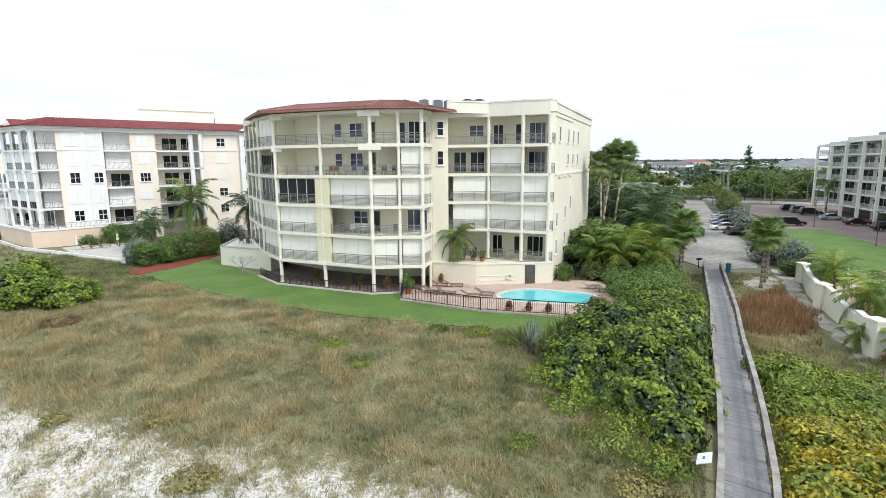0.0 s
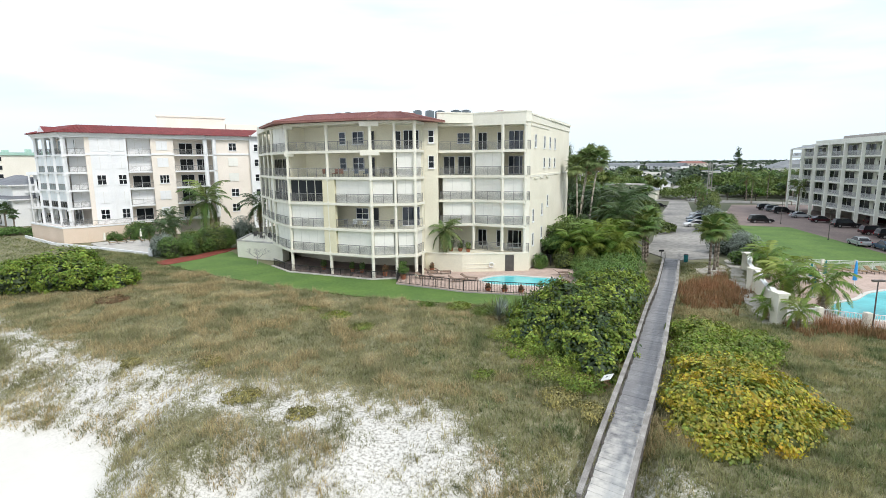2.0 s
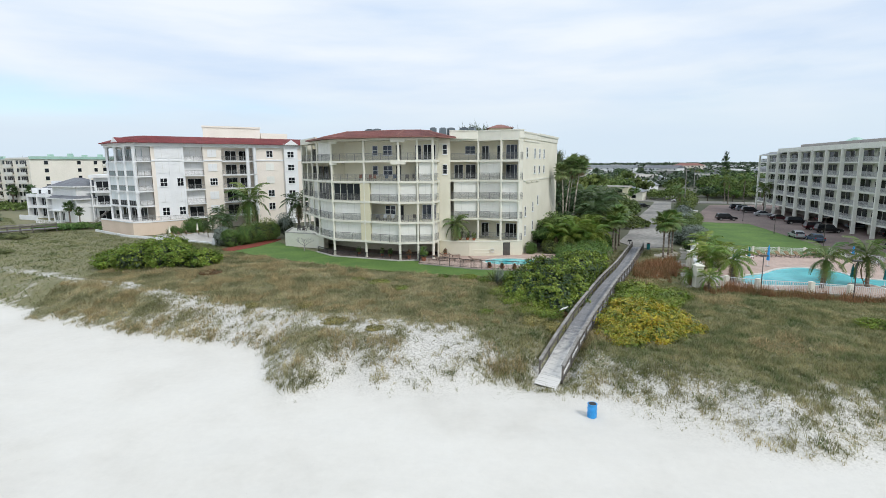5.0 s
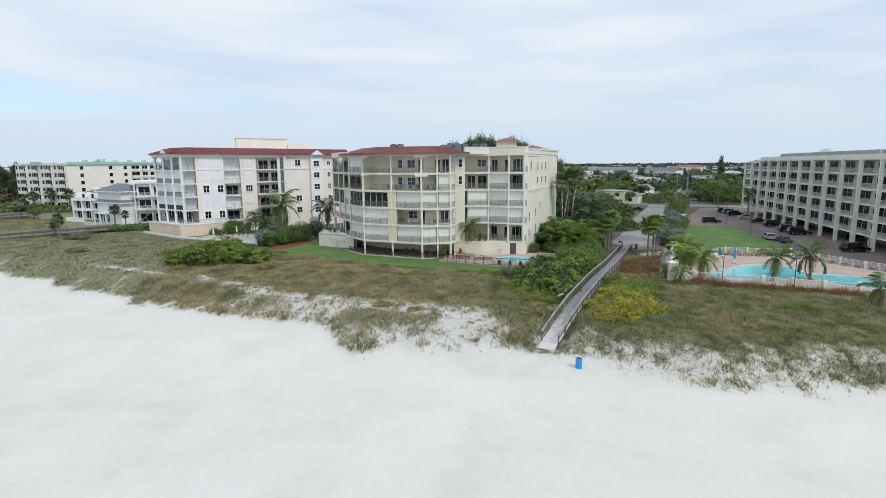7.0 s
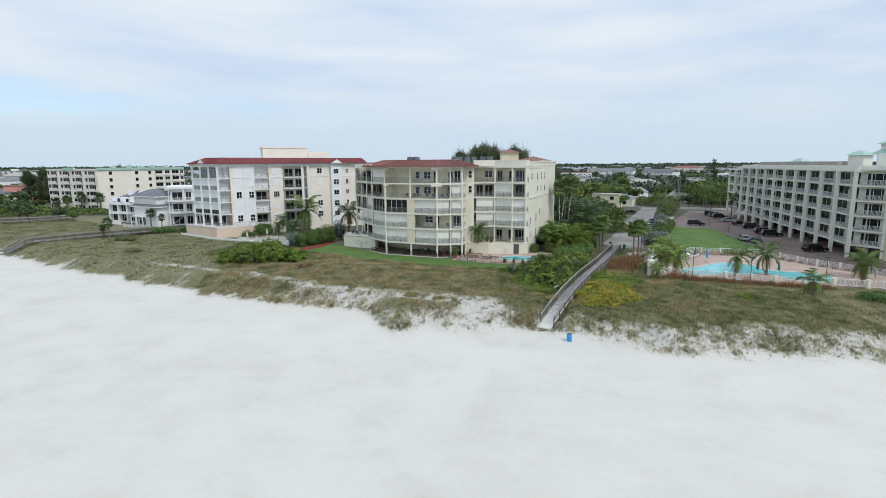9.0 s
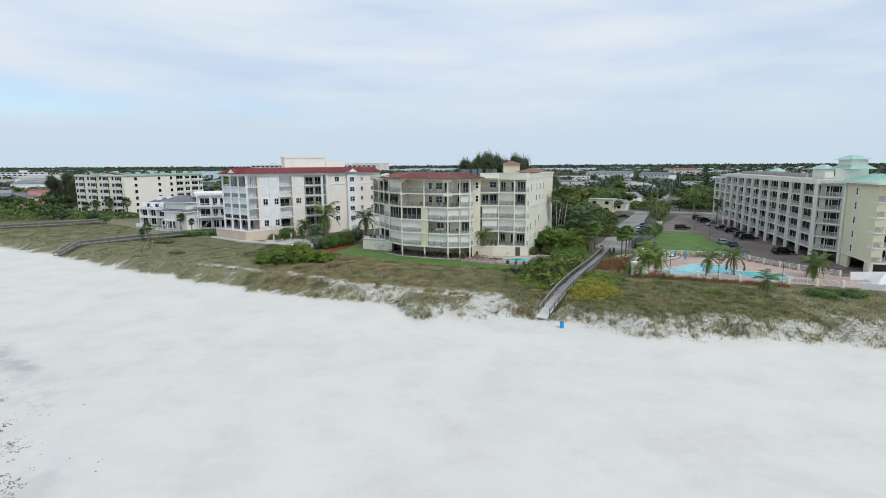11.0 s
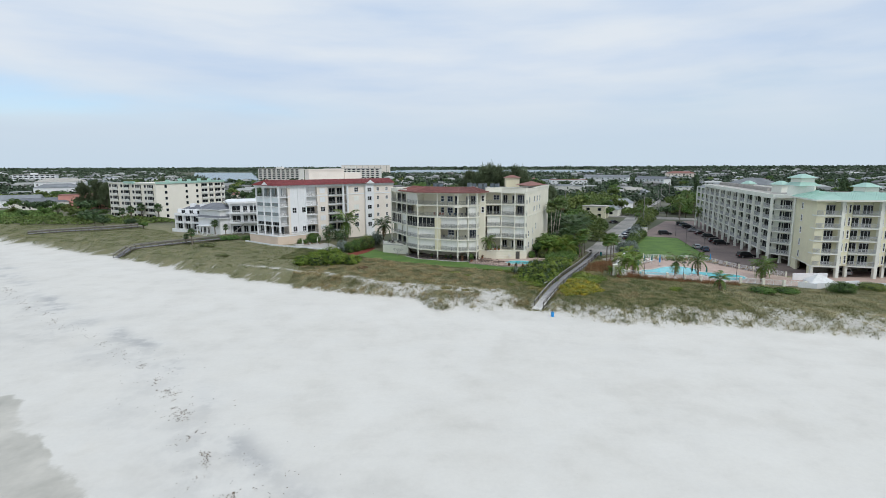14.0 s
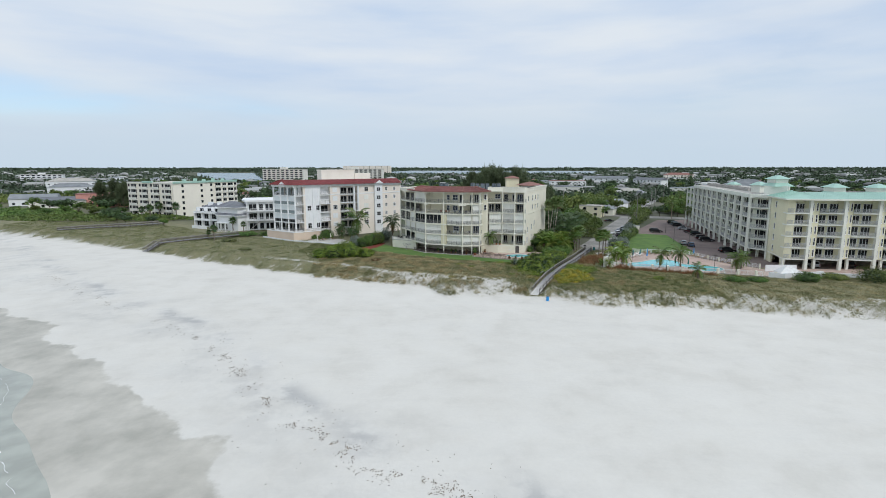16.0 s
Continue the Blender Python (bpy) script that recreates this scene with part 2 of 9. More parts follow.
M["wood_rail"] = mat("silver_grey_timber", (0.34, 0.325, 0.305), (0.20, 0.185, 0.17), rough=0.95, scale=1.2, fine=20, fine_amt=0.25, per_object=0.1)
# darker timber colour for walkway posts, mid rails and beams
M["wood_dark"] = mat("dark_timber", (0.17, 0.155, 0.14), (0.11, 0.10, 0.09), rough=0.95, scale=1.2, fine=20, fine_amt=0.25, per_object=0.1)
M["bark"] = mat("palm_bark", (0.27, 0.23, 0.185), (0.17, 0.14, 0.115), rough=0.95, scale=2.0, fine=12, fine_amt=0.3, bump=0.03, bscale=10, per_object=0.2)
M["bark_pale"] = mat("pale_palm_bark", (0.46, 0.42, 0.35), (0.33, 0.295, 0.24), rough=0.95, scale=2.0, fine=12, fine_amt=0.25, bump=0.02, bscale=10)
M["bark_dark"] = mat("dark_bark", (0.10, 0.08, 0.06), (0.06, 0.05, 0.04), rough=0.95, scale=2.0, fine=12, fine_amt=0.3)
M["palm"] = mat("palm_frond_green", (0.15, 0.215, 0.05), (0.09, 0.145, 0.036), rough=0.5, scale=0.8, island=0.35, per_object=0.25, hue=0.03, trans=0.25)
M["palm_dark"] = mat("dark_palm_frond", (0.085, 0.14, 0.042), (0.05, 0.088, 0.03), rough=0.5, scale=0.8, island=0.35, per_object=0.25, hue=0.02, trans=0.2)
M["palm_yellow"] = mat("yellow_green_frond", (0.213, 0.300, 0.050), (0.150, 0.225, 0.044), rough=0.5, scale=0.8, island=0.35, per_object=0.2, hue=0.03, trans=0.3)
M["palm_pale"] = mat("pale_green_frond", (0.20, 0.27, 0.10), (0.14, 0.20, 0.07), rough=0.5, scale=0.8, island=0.35, per_object=0.2, hue=0.02, trans=0.3)
M["palm_dry"] = mat("dry_brown_frond", (0.28, 0.20, 0.11), (0.19, 0.13, 0.07), rough=0.8, scale=0.8, island=0.3)
M["leaf"] = mat("sea_grape_leaf", (0.27, 0.35, 0.062), (0.09, 0.14, 0.026), rough=0.55, spec=0.2, scale=0.5, island=0.5, hue=0.025, trans=0.25, fine=2)
M["leaf_bright"] = mat("bright_sea_grape_leaf", (0.25, 0.345, 0.058), (0.13, 0.205, 0.035), rough=0.55, spec=0.2, scale=0.5, island=0.45, hue=0.025, trans=0.3, fine=2)
M["leaf_yellow"] = mat("yellowing_shrub_leaf", (0.54, 0.40, 0.03), (0.27, 0.28, 0.038), c3=(0.41, 0.36, 0.035), rough=0.5, scale=0.6, island=0.25, hue=0.03, trans=0.25, fine=2, fine_amt=0.2)
M["leaf_olive"] = mat("olive_brown_shrub_leaf", (0.36, 0.31, 0.10), (0.22, 0.21, 0.08), rough=0.6, scale=1.2, island=0.4, trans=0.2)
M["leaf_ylgreen"] = mat("yellow_green_shrub_leaf", (0.26, 0.31, 0.05), (0.15, 0.20, 0.035), rough=0.5, scale=0.5, island=0.4, hue=0.03, trans=0.25, fine=2)
M["leaf_tree"] = mat("tree_leaf", (0.175, 0.235, 0.07), (0.09, 0.145, 0.042), rough=0.6, spec=0.2, scale=0.25, island=0.45, per_object=0.3, hue=0.03, trans=0.2)
M["leaf_plume"] = mat("casuarina_needles", (0.15, 0.185, 0.095), (0.085, 0.115, 0.055), rough=0.7, scale=0.3, island=0.3, per_object=0.12, trans=0.3)
M["leaf_dark"] = mat("dark_tree_leaf", (0.075, 0.125, 0.042), (0.04, 0.078, 0.028), rough=0.6, scale=0.3, island=0.45, per_object=0.25, trans=0.15)
# near-black green that paints the shade deep inside the shrubs
M["leaf_inner"] = mat("shade_dark_inner_leaf", (0.05, 0.075, 0.028), (0.03, 0.048, 0.02), rough=0.7, scale=0.6, island=0.4)
M["leaf_hedge"] = mat("hedge_leaf", (0.15, 0.245, 0.06), (0.085, 0.155, 0.038), rough=0.55, spec=0.25, scale=0.5, island=0.4, hue=0.02, trans=0.2)
M["leaf_silver"] = mat("silvery_leaf", (0.26, 0.30, 0.26), (0.17, 0.21, 0.17), rough=0.7, scale=0.6, island=0.35, trans=0.15)
M["leaf_scrub"] = mat("olive_scrub_leaf", (0.20, 0.22, 0.085), (0.12, 0.145, 0.055), rough=0.7, scale=0.8, island=0.4, trans=0.2)
M["leaf_red"] = mat("reddish_leaf", (0.22, 0.10, 0.05), (0.11, 0.10, 0.04), rough=0.6, scale=1.2, island=0.4, trans=0.15)
M["leaf_far"] = mat("far_canopy", (0.058, 0.088, 0.044), (0.034, 0.056, 0.031), rough=0.8, scale=0.03, fine=0.3, fine_amt=0.3, island=0.3)
M["grass"] = mat("dune_grass_blades", (0.50, 0.435, 0.255), (0.205, 0.21, 0.098), c3=(0.31, 0.295, 0.155), rough=0.75, scale=0.33, island=0.25, hue=0.02, trans=0.4, fine=1.3, fine_amt=0.2)
M["grass_far"] = mat("olive_dune_grass_blades", (0.32, 0.31, 0.15), (0.115, 0.15, 0.055), c3=(0.20, 0.22, 0.095), rough=0.75, scale=0.33, island=0.25, hue=0.02, trans=0.38, fine=1.3, fine_amt=0.2)
M["grass_green"] = mat("green_dune_grass_blades", (0.39, 0.355, 0.175), (0.125, 0.165, 0.06), rough=0.75, scale=0.6, island=0.25, hue=0.02, trans=0.35, fine=1.3, fine_amt=0.2)
M["grass_sprig"] = mat("dry_grey_sprigs", (0.27, 0.25, 0.17), (0.15, 0.15, 0.10), rough=0.9, scale=0.8, island=0.4)
M["grass_tan"] = mat("dry_tan_grass_blades", (0.52, 0.41, 0.22), (0.36, 0.29, 0.15), rough=0.8, scale=0.4, island=0.35, trans=0.3)
M["grass_rust"] = mat("rust_brown_reeds", (0.36, 0.19, 0.10), (0.24, 0.16, 0.075), rough=0.8, scale=0.5, island=0.35, trans=0.3)
M["lawn"] = mat("mown_lawn", (0.112, 0.195, 0.036), (0.074, 0.145, 0.028), rough=0.9, scale=0.25, fine=3.0, fine_amt=0.16, bump=0.03, bscale=12)
M["mulch"] = mat("red_mulch", (0.26, 0.055, 0.035), (0.17, 0.035, 0.022), rough=1.0, scale=2, fine=14, fine_amt=0.35, bump=0.04, bscale=14)
M["wrack"] = mat("dry_seaweed", (0.22, 0.17, 0.12), (0.10, 0.08, 0.06), rough=1, scale=2, island=0.4)
M["teak"] = mat("brown_slatted_timber", (0.24, 0.17, 0.13), (0.17, 0.12, 0.09), rough=0.8, scale=3)
M["path"] = mat("shelly_sand_path", (0.50, 0.47, 0.42), (0.27, 0.26, 0.19), c3=(0.40, 0.375, 0.33), rough=1, scale=0.6, fine=6, fine_amt=0.2, bump=0.03, bscale=8)
M["terracotta"] = mat("terracotta_pot", (0.34, 0.13, 0.07), (0.27, 0.10, 0.05), rough=0.8, scale=3)
M["plastic_white"] = mat("white_plastic", (0.78, 0.78, 0.76), rough=0.4, scale=2)
M["blue"] = mat("bright_blue_plastic", (0.04, 0.33, 0.74), (0.03, 0.27, 0.62), rough=0.4, scale=2)
M["teal"] = mat("dark_teal_canvas", (0.03, 0.22, 0.24), (0.02, 0.17, 0.19), rough=0.8, scale=2)
M["tyre"] = mat("tyre_rubber", (0.02, 0.02, 0.02), rough=0.9)
M["rim"] = mat("alloy_rim", (0.5, 0.5, 0.5), rough=0.35, metal=0.8)
M["lamp_red"] = mat("red_tail_lamp", (0.35, 0.02, 0.02), rough=0.2)
for n, c in (("car_black", (0.012, 0.012, 0.014)), ("car_silver", (0.40, 0.42, 0.44)), ("car_white", (0.72, 0.72, 0.72)),
             ("car_blue", (0.06, 0.10, 0.16)), ("car_maroon", (0.05, 0.012, 0.016)), ("car_grey", (0.14, 0.17, 0.19))):
    M[n] = mat(n + "_paint", c, rough=0.22, scale=1, fine_amt=0.03)


def sandy_boards():
    """Wind-blown sand lying on the lowest boards of the walkway."""
    nt = M["wood"].node_tree
    b = nt.nodes["Principled BSDF"]
    old = b.inputs["Base Color"].links[0].from_socket
    geo = nt.nodes.new("ShaderNodeNewGeometry")
    sep = nt.nodes.new("ShaderNodeSeparateXYZ")
    nt.links.new(geo.outputs["Position"], sep.inputs[0])
    low = nt.nodes.new("ShaderNodeMapRange")
    low.inputs["From Min"].default_value, low.inputs["From Max"].default_value = 20.0, 8.5
    low.inputs["To Min"].default_value, low.inputs["To Max"].default_value = 0.0, 0.8
    nt.links.new(sep.outputs["Y"], low.inputs["Value"])
    no = nt.nodes.new("ShaderNodeTexNoise")
    no.inputs["Scale"].default_value, no.inputs["Detail"].default_value = 2.2, 8
    nt.links.new(geo.outputs["Position"], no.inputs["Vector"])
    add = nt.nodes.new("ShaderNodeMath")
    nt.links.new(low.outputs["Result"], add.inputs[0])
    nt.links.new(no.outputs["Fac"], add.inputs[1])
    cut = nt.nodes.new("ShaderNodeMapRange")
    cut.inputs["From Min"].default_value, cut.inputs["From Max"].default_value = 0.72, 1.15
    nt.links.new(add.outputs[0], cut.inputs["Value"])
    mix = nt.nodes.new("ShaderNodeMix")
    mix.data_type = 'RGBA'
    mix.inputs[7].default_value = (0.66, 0.645, 0.61, 1)
    nt.links.new(cut.outputs["Result"], mix.inputs[0])
    nt.links.new(old, mix.inputs[6])
    nt.links.new(mix.outputs[2], b.inputs["Base Color"])


sandy_boards()


def water_material(name, col, rough, wave, dist):
    m = bpy.data.materials.new(name)
    m.use_nodes = True
    nt = m.node_tree
    b = nt.nodes["Principled BSDF"]
    geo = nt.nodes.new("ShaderNodeNewGeometry")
    n = nt.nodes.new("ShaderNodeTexNoise")
    n.inputs["Scale"].default_value = wave
    n.inputs["Detail"].default_value = 4
    bp = nt.nodes.new("ShaderNodeBump")
    bp.inputs["Distance"].default_value = dist
    nt.links.new(geo.outputs["Position"], n.inputs["Vector"])
    nt.links.new(n.outputs["Fac"], bp.inputs["Height"])
    nt.links.new(bp.outputs["Normal"], b.inputs["Normal"])
    n2 = nt.nodes.new("ShaderNodeTexNoise")
    n2.inputs["Scale"].default_value = 0.35
    r = nt.nodes.new("ShaderNodeValToRGB")
    r.color_ramp.elements[0].position, r.color_ramp.elements[1].position = 0.35, 0.65
    r.color_ramp.elements[0].color = (*[x * 0.8 for x in col], 1)
    r.color_ramp.elements[1].color = (*col, 1)
    nt.links.new(geo.outputs["Position"], n2.inputs["Vector"])
    nt.links.new(n2.outputs["Fac"], r.inputs["Fac"])
    nt.links.new(r.outputs["Color"], b.inputs["Base Color"])
    b.inputs["Roughness"].default_value = rough
    b.inputs["IOR"].default_value = 1.33
    return m


M["pool"] = water_material("turquoise_pool_water", (0.13, 0.62, 0.66), 0.06, 2.5, 0.03)
M["pool_pale"] = water_material("pale_turquoise_pool_water", (0.17, 0.66, 0.71), 0.06, 2.5, 0.03)
M["bay"] = water_material("bay_water", (0.16, 0.24, 0.28), 0.25, 0.1, 0.05)
M["sea"] = water_material("shallow_green_sea", (0.43, 0.445, 0.395), 0.2, 1.2, 0.04)


# ---- mesh helpers ----
# The plan below is drawn with its y axis shortened; DEPTH brings its northings to true metres.
DEPTH = 1.21


def plan(x, y, z=0.0, rx=0.0, ry=0.0, rz=0.0):
    """The pose of a thing that stands at a place of the plan."""
    return pose(x, y * DEPTH, z, rx, ry, rz)


def deep(ob):
    """Brings an object that is drawn in plan coordinates to true metres."""
    ob.scale = (1.0, DEPTH, 1.0)
    return ob


class Geo:
    """Vertices and faces gathered for one mesh."""

    def __init__(self):
        self.v, self.f = [], []

    def add(self, vs, fs):
        k = len(self.v)
        self.v.extend(vs)
        self.f.extend([tuple(i + k for i in f) for f in fs])
        return self

    def box(self, x0, y0, z0, x1, y1, z1):
        return self.add([(x0, y0, z0), (x1, y0, z0), (x1, y1, z0), (x0, y1, z0), (x0, y0, z1), (x1, y0, z1), (x1, y1, z1), (x0, y1, z1)],
                        [(3, 2, 1, 0), (4, 5, 6, 7), (0, 1, 5, 4), (1, 2, 6, 5), (2, 3, 7, 6), (3, 0, 4, 7)])

    def prism(self, poly, z0, z1):
        n = len(poly)
        vs = [(x, y, z0) for x, y in poly] + [(x, y, z1) for x, y in poly]
        fs = [tuple(range(n - 1, -1, -1)), tuple(range(n, 2 * n))]
        fs += [(i, (i + 1) % n, n + (i + 1) % n, n + i) for i in range(n)]
        return self.add(vs, fs)

    def seg(self, p, q, z0, z1, t, o=0.0, a=0.0, b=None):
        """A wall piece along p-q from a to b metres, its outer face o metres in front of the line, t thick."""
        p, q = Vector(p), Vector(q)
        d = q - p
        ln = d.length
        d /= ln
        n = Vector((d.y, -d.x))
        b = ln if b is None else b
        c = [p + d * a + n * o, p + d * b + n * o, p + d * b + n * (o - t), p + d * a + n * (o - t)]
        return self.prism([(v.x, v.y) for v in c], z0, z1)

    def tube(self, p, q, r, n=6, r2=None):
        p, q = Vector(p), Vector(q)
        r2 = r if r2 is None else r2
        d = (q - p).normalized()
        s = d.orthogonal().normalized()
        u = d.cross(s)
        vs = []
        for c, rr in ((p, r), (q, r2)):
            for i in range(n):
                a = 2 * math.pi * i / n
                vs.append(tuple(c + (s * math.cos(a) + u * math.sin(a)) * rr))
        fs = [(i, (i + 1) % n, n + (i + 1) % n, n + i) for i in range(n)] + [tuple(range(n - 1, -1, -1)), tuple(range(n, 2 * n))]
        return self.add(vs, fs)

    def ring(self, cx, cy, z0, z1, r0, r1, n=16):
        """A lathe band with a closed top and bottom."""
        vs = [(cx + r * math.cos(2 * math.pi * i / n), cy + r * math.sin(2 * math.pi * i / n), z) for z, r in ((z0, r0), (z1, r1)) for i in range(n)]
        fs = [(i, (i + 1) % n, n + (i + 1) % n, n + i) for i in range(n)] + [tuple(range(n - 1, -1, -1)), tuple(range(n, 2 * n))]
        return self.add(vs, fs)

    def mesh(self, name):
        me = bpy.data.meshes.new(name)
        me.from_pydata([tuple(v) for v in self.v], [], self.f)
        me.update()
        return me


def part(name, geo, material, parent=None, label="", smooth=False):
    """One mesh object under a thing, or on its own."""
    me = geo if isinstance(geo, bpy.types.Mesh) else geo.mesh(name)
    if material and not me.materials:
        me.materials.append(M[material] if isinstance(material, str) else material)
    if smooth:
        me.shade_smooth()
    ob = new(name, me)
    if parent:
        ob.parent = parent
    if label:
        ob["label"] = label
    return ob


def shifted(ob, *at):
    ob.matrix_basis = at[0] if isinstance(at[0], Matrix) else pose(*at)
    return ob


def thing(name, label, category, group="", kind="", at=None):
    ob = deep(new(name))
    if at is not None:
        ob.matrix_basis = at if isinstance(at, Matrix) else plan(*at)
    return tagged(ob, label, category, group, kind)


def setting(name, geo, material, label=""):
    return tagged(deep(part(name, geo, material)), label, "", "", "structure")


def lerp2(p, q, k):
    return (p[0] + (q[0] - p[0]) * k, p[1] + (q[1] - p[1]) * k)


def dist2(p, q):
    return math.hypot(q[0] - p[0], q[1] - p[1])


def inset(line, d):
    """An open line of plan points moved d metres inwards (away from its outer side)."""
    out = []
    for i, p in enumerate(line):
        ns = []
        for a, b in ((i - 1, i), (i, i + 1)):
            if a >= 0 and b < len(line):
                l = dist2(line[a], line[b])
                ns.append(((line[b][1] - line[a][1]) / l, -(line[b][0] - line[a][0]) / l))
        n = (sum(x[0] for x in ns) / len(ns), sum(x[1] for x in ns) / len(ns))
        k = n[0] ** 2 + n[1] ** 2
        out.append((p[0] - n[0] * d / k, p[1] - n[1] * d / k))
    return out

# ---- ground ----
EDGE = [(-600, 290), (-218, 101), (-134, 63), (-111, 53.5), (-90, 42), (-74.5, 34.5), (-55, 25.5), (-41, 20.2), (-25, 14.6), (-17, 12.2), (-12, 5.4), (-8, 7.6), (-4, 6.4), (3, 6.2), (8, 5.4), (12, 2.2), (19, -0.8), (27, -1.2), (43, -4.0), (67, -9.0), (120, -22), (700, -127)]
EX, EY = [p[0] for p in EDGE], [p[1] for p in EDGE]


def smoothstep(a, b, x):
    t = np.clip((x - a) / (b - a), 0, 1)
    return t * t * (3 - 2 * t)


def lumps(x, y, scale, seed=0.0):
    """Cheap smooth lumps between -1 and 1 from a few sines."""
    x, y = x / scale, y / scale
    return (np.sin(1.9 * x + 1.3 * y + seed) + np.sin(-1.2 * x + 2.1 * y + 1.7 * seed + 1) + np.sin(2.9 * x - 0.7 * y + 2.3 * seed + 2)
            + np.sin(0.8 * x + 3.1 * y + 0.6 * seed + 4) + 0.5 * np.sin(5.1 * x + 2.3 * y + seed)) / 4.0


def inland(x, y):
    """Metres inland of the dune foot, with a ragged edge."""
    e = np.interp(x, EX, EY)
    return (y - e) * 0.92 + 1.1 * lumps(x, y, 3.2, 0.4) + 0.8 * lumps(x, y, 8.0, 2.0)


def seaward(x, y):
    """Metres beyond the water's edge."""
    return (x + 88) * -0.652 + (y + 14) * -0.758 + 1.6 * lumps(x, y, 9.0, 3.0) - 3.5 * smoothstep(70, 105, -x)


BWY = [6.9, 10.8, 14.8, 18.8, 22.3, 27.2, 34.4, 45.0, 51.9]
BWX = [6.25, 8.75, 11.3, 13.65, 15.6, 18.3, 22.5, 28.2, 31.9]
BWZ = [-1.36, -0.25, 0.55, 0.76, 0.80, 0.66, 0.45, 0.22, 0.10]


def height(x, y):
    """The ground's height: beach, dune front, dune and flat land, cut down under the boardwalk."""
    h = rough_height(x, y)
    off = np.abs(x - np.interp(y, BWY, BWX)) * 0.87
    near = (1 - smoothstep(1.0, 2.4, off)) * smoothstep(5.5, 7.5, y) * (1 - smoothstep(50, 53, y))
    h = h + near * (np.minimum(h, np.interp(y, BWY, BWZ) - 0.30) - h)
    foot = np.exp(-((x + 110.8) / 3.2) ** 2 - ((y - 54.5) / 3.6) ** 2)
    return h + foot * (np.minimum(h, -1.42) - h)


def rough_height(x, y):
    s = inland(x, y)
    beach = np.minimum(-1.45 + 0.010 * np.minimum(s, 0), -2.32 - 0.045 * seaward(x, y))
    beach = np.maximum(beach, -4.0) + 0.03 * lumps(x, y, 6.0)
    crest = (0.45 + 0.22 * lumps(x, y, 5.0, 1.0) + 0.12 * lumps(x, y, 1.7, 5.0)) * (1 - smoothstep(17, 25, s)) - 0.06
    up = smoothstep(-0.5, 5.5, s)
    return beach * (1 - up) + crest * up


def ground_z(x, y):
    return float(height(np.array([x], float), np.array([y], float))[0])


def axis(stops):
    out = []
    for a, b, step in stops:
        n = max(1, int(round((b - a) / step)))
        out += [a + (b - a) * i / n for i in range(n)]
    return np.array(out + [stops[-1][1]])


gx = axis([(-4500, -900, 400), (-900, -250, 40), (-250, -110, 3.5), (-110, -46, 0.8), (-46, 44, 0.4), (44, 110, 0.8), (110, 250, 8), (250, 900, 50), (900, 4500, 400)])
gy = axis([(-600, -120, 30), (-120, -40, 2.0), (-40, -4, 0.8), (-4, 36, 0.4), (36, 70, 1.2), (70, 160, 4), (160, 900, 40), (900, 4050, 300)])
XX, YY = np.meshgrid(gx, gy)
ZZ = height(XX, YY)


# the bare sandy hollow behind the foredune
HOLLOW_X = [-75, -60, -38.7, -30, -22.7, -15.5, -10, -5.8, 0, 4.5, 9]
HOLLOW_Y = [42, 35, 27.2, 22.7, 19.2, 16.5, 15.0, 13.6, 12.6, 11.8, 11]


def cover(x, y):
    """How much plants cover the sand, 0 to 1."""
    s = inland(x, y)
    patch = 0.45 * lumps(x, y, 2.2, 7.0) + 0.45 * lumps(x, y, 0.8, 9.0) + 0.4 * lumps(x, y, 0.37, 2.0) + 0.3 * lumps(x, y, 5.5, 4.0)
    half = np.interp(x, [-75, -35, -20, -10, 4], [1.1, 1.4, 2.0, 2.9, 2.9])
    off = y - np.interp(x, HOLLOW_X, HOLLOW_Y) + 0.7 * lumps(x, y, 4.0, 8.0) + 0.4 * lumps(x, y, 1.3, 3.0)
    hollow = np.exp(-(off / half) ** 2) * smoothstep(-78, -50, x) * (1 - smoothstep(-0.5, 3.0, x - 0.35 * (y - 12)))
    thin = smoothstep(-9, -2, x)
    reach = np.interp(x, [-10, 0, 5, 12, 30, 70], [4.0, 5.5, 4.2, 4.6, 5.2, 8.0])
    front = np.interp(x, [-60, -32, -18, -9, 0, 4, 12, 70], [0.92, 0.86, 0.66, 0.52, 0.52, 0.66, 0.68, 0.68])
    grown = smoothstep(0.7 * reach, 1.25 * reach, s + 1.2 * lumps(x, y, 6.0, 8.0))
    c = smoothstep(-0.6, 1.8, s) * (front + (1 - front) * grown)
    c = c + (0.72 + 0.1 * thin) * patch * (1 - 0.8 * grown) * smoothstep(-1.5, 1.0, s)
    # scrub crowding the foot of the boardwalk
    c = c + 0.55 * np.exp(-((x - 5.0 - 0.5 * (y - 9.0)) / 2.0) ** 2) * smoothstep(3.6, 6.5, y) * (1 - smoothstep(13, 17, y))
    return np.clip(c - (0.66 + 0.35 * lumps(x, y, 1.1, 5.0) + 0.3 * lumps(x, y, 0.4, 1.0)) * hollow, 0, 1)


CC = cover(XX, YY)
WW = smoothstep(-3.0, 3.0, seaward(XX, YY) - np.interp(XX, [-110, -75, -50, -30], [-3.0, -6.7, -9.7, -10.8]) + 1.6 * lumps(XX, YY, 5.0, 6.0) + 0.7 * lumps(XX, YY, 1.6, 2.0))


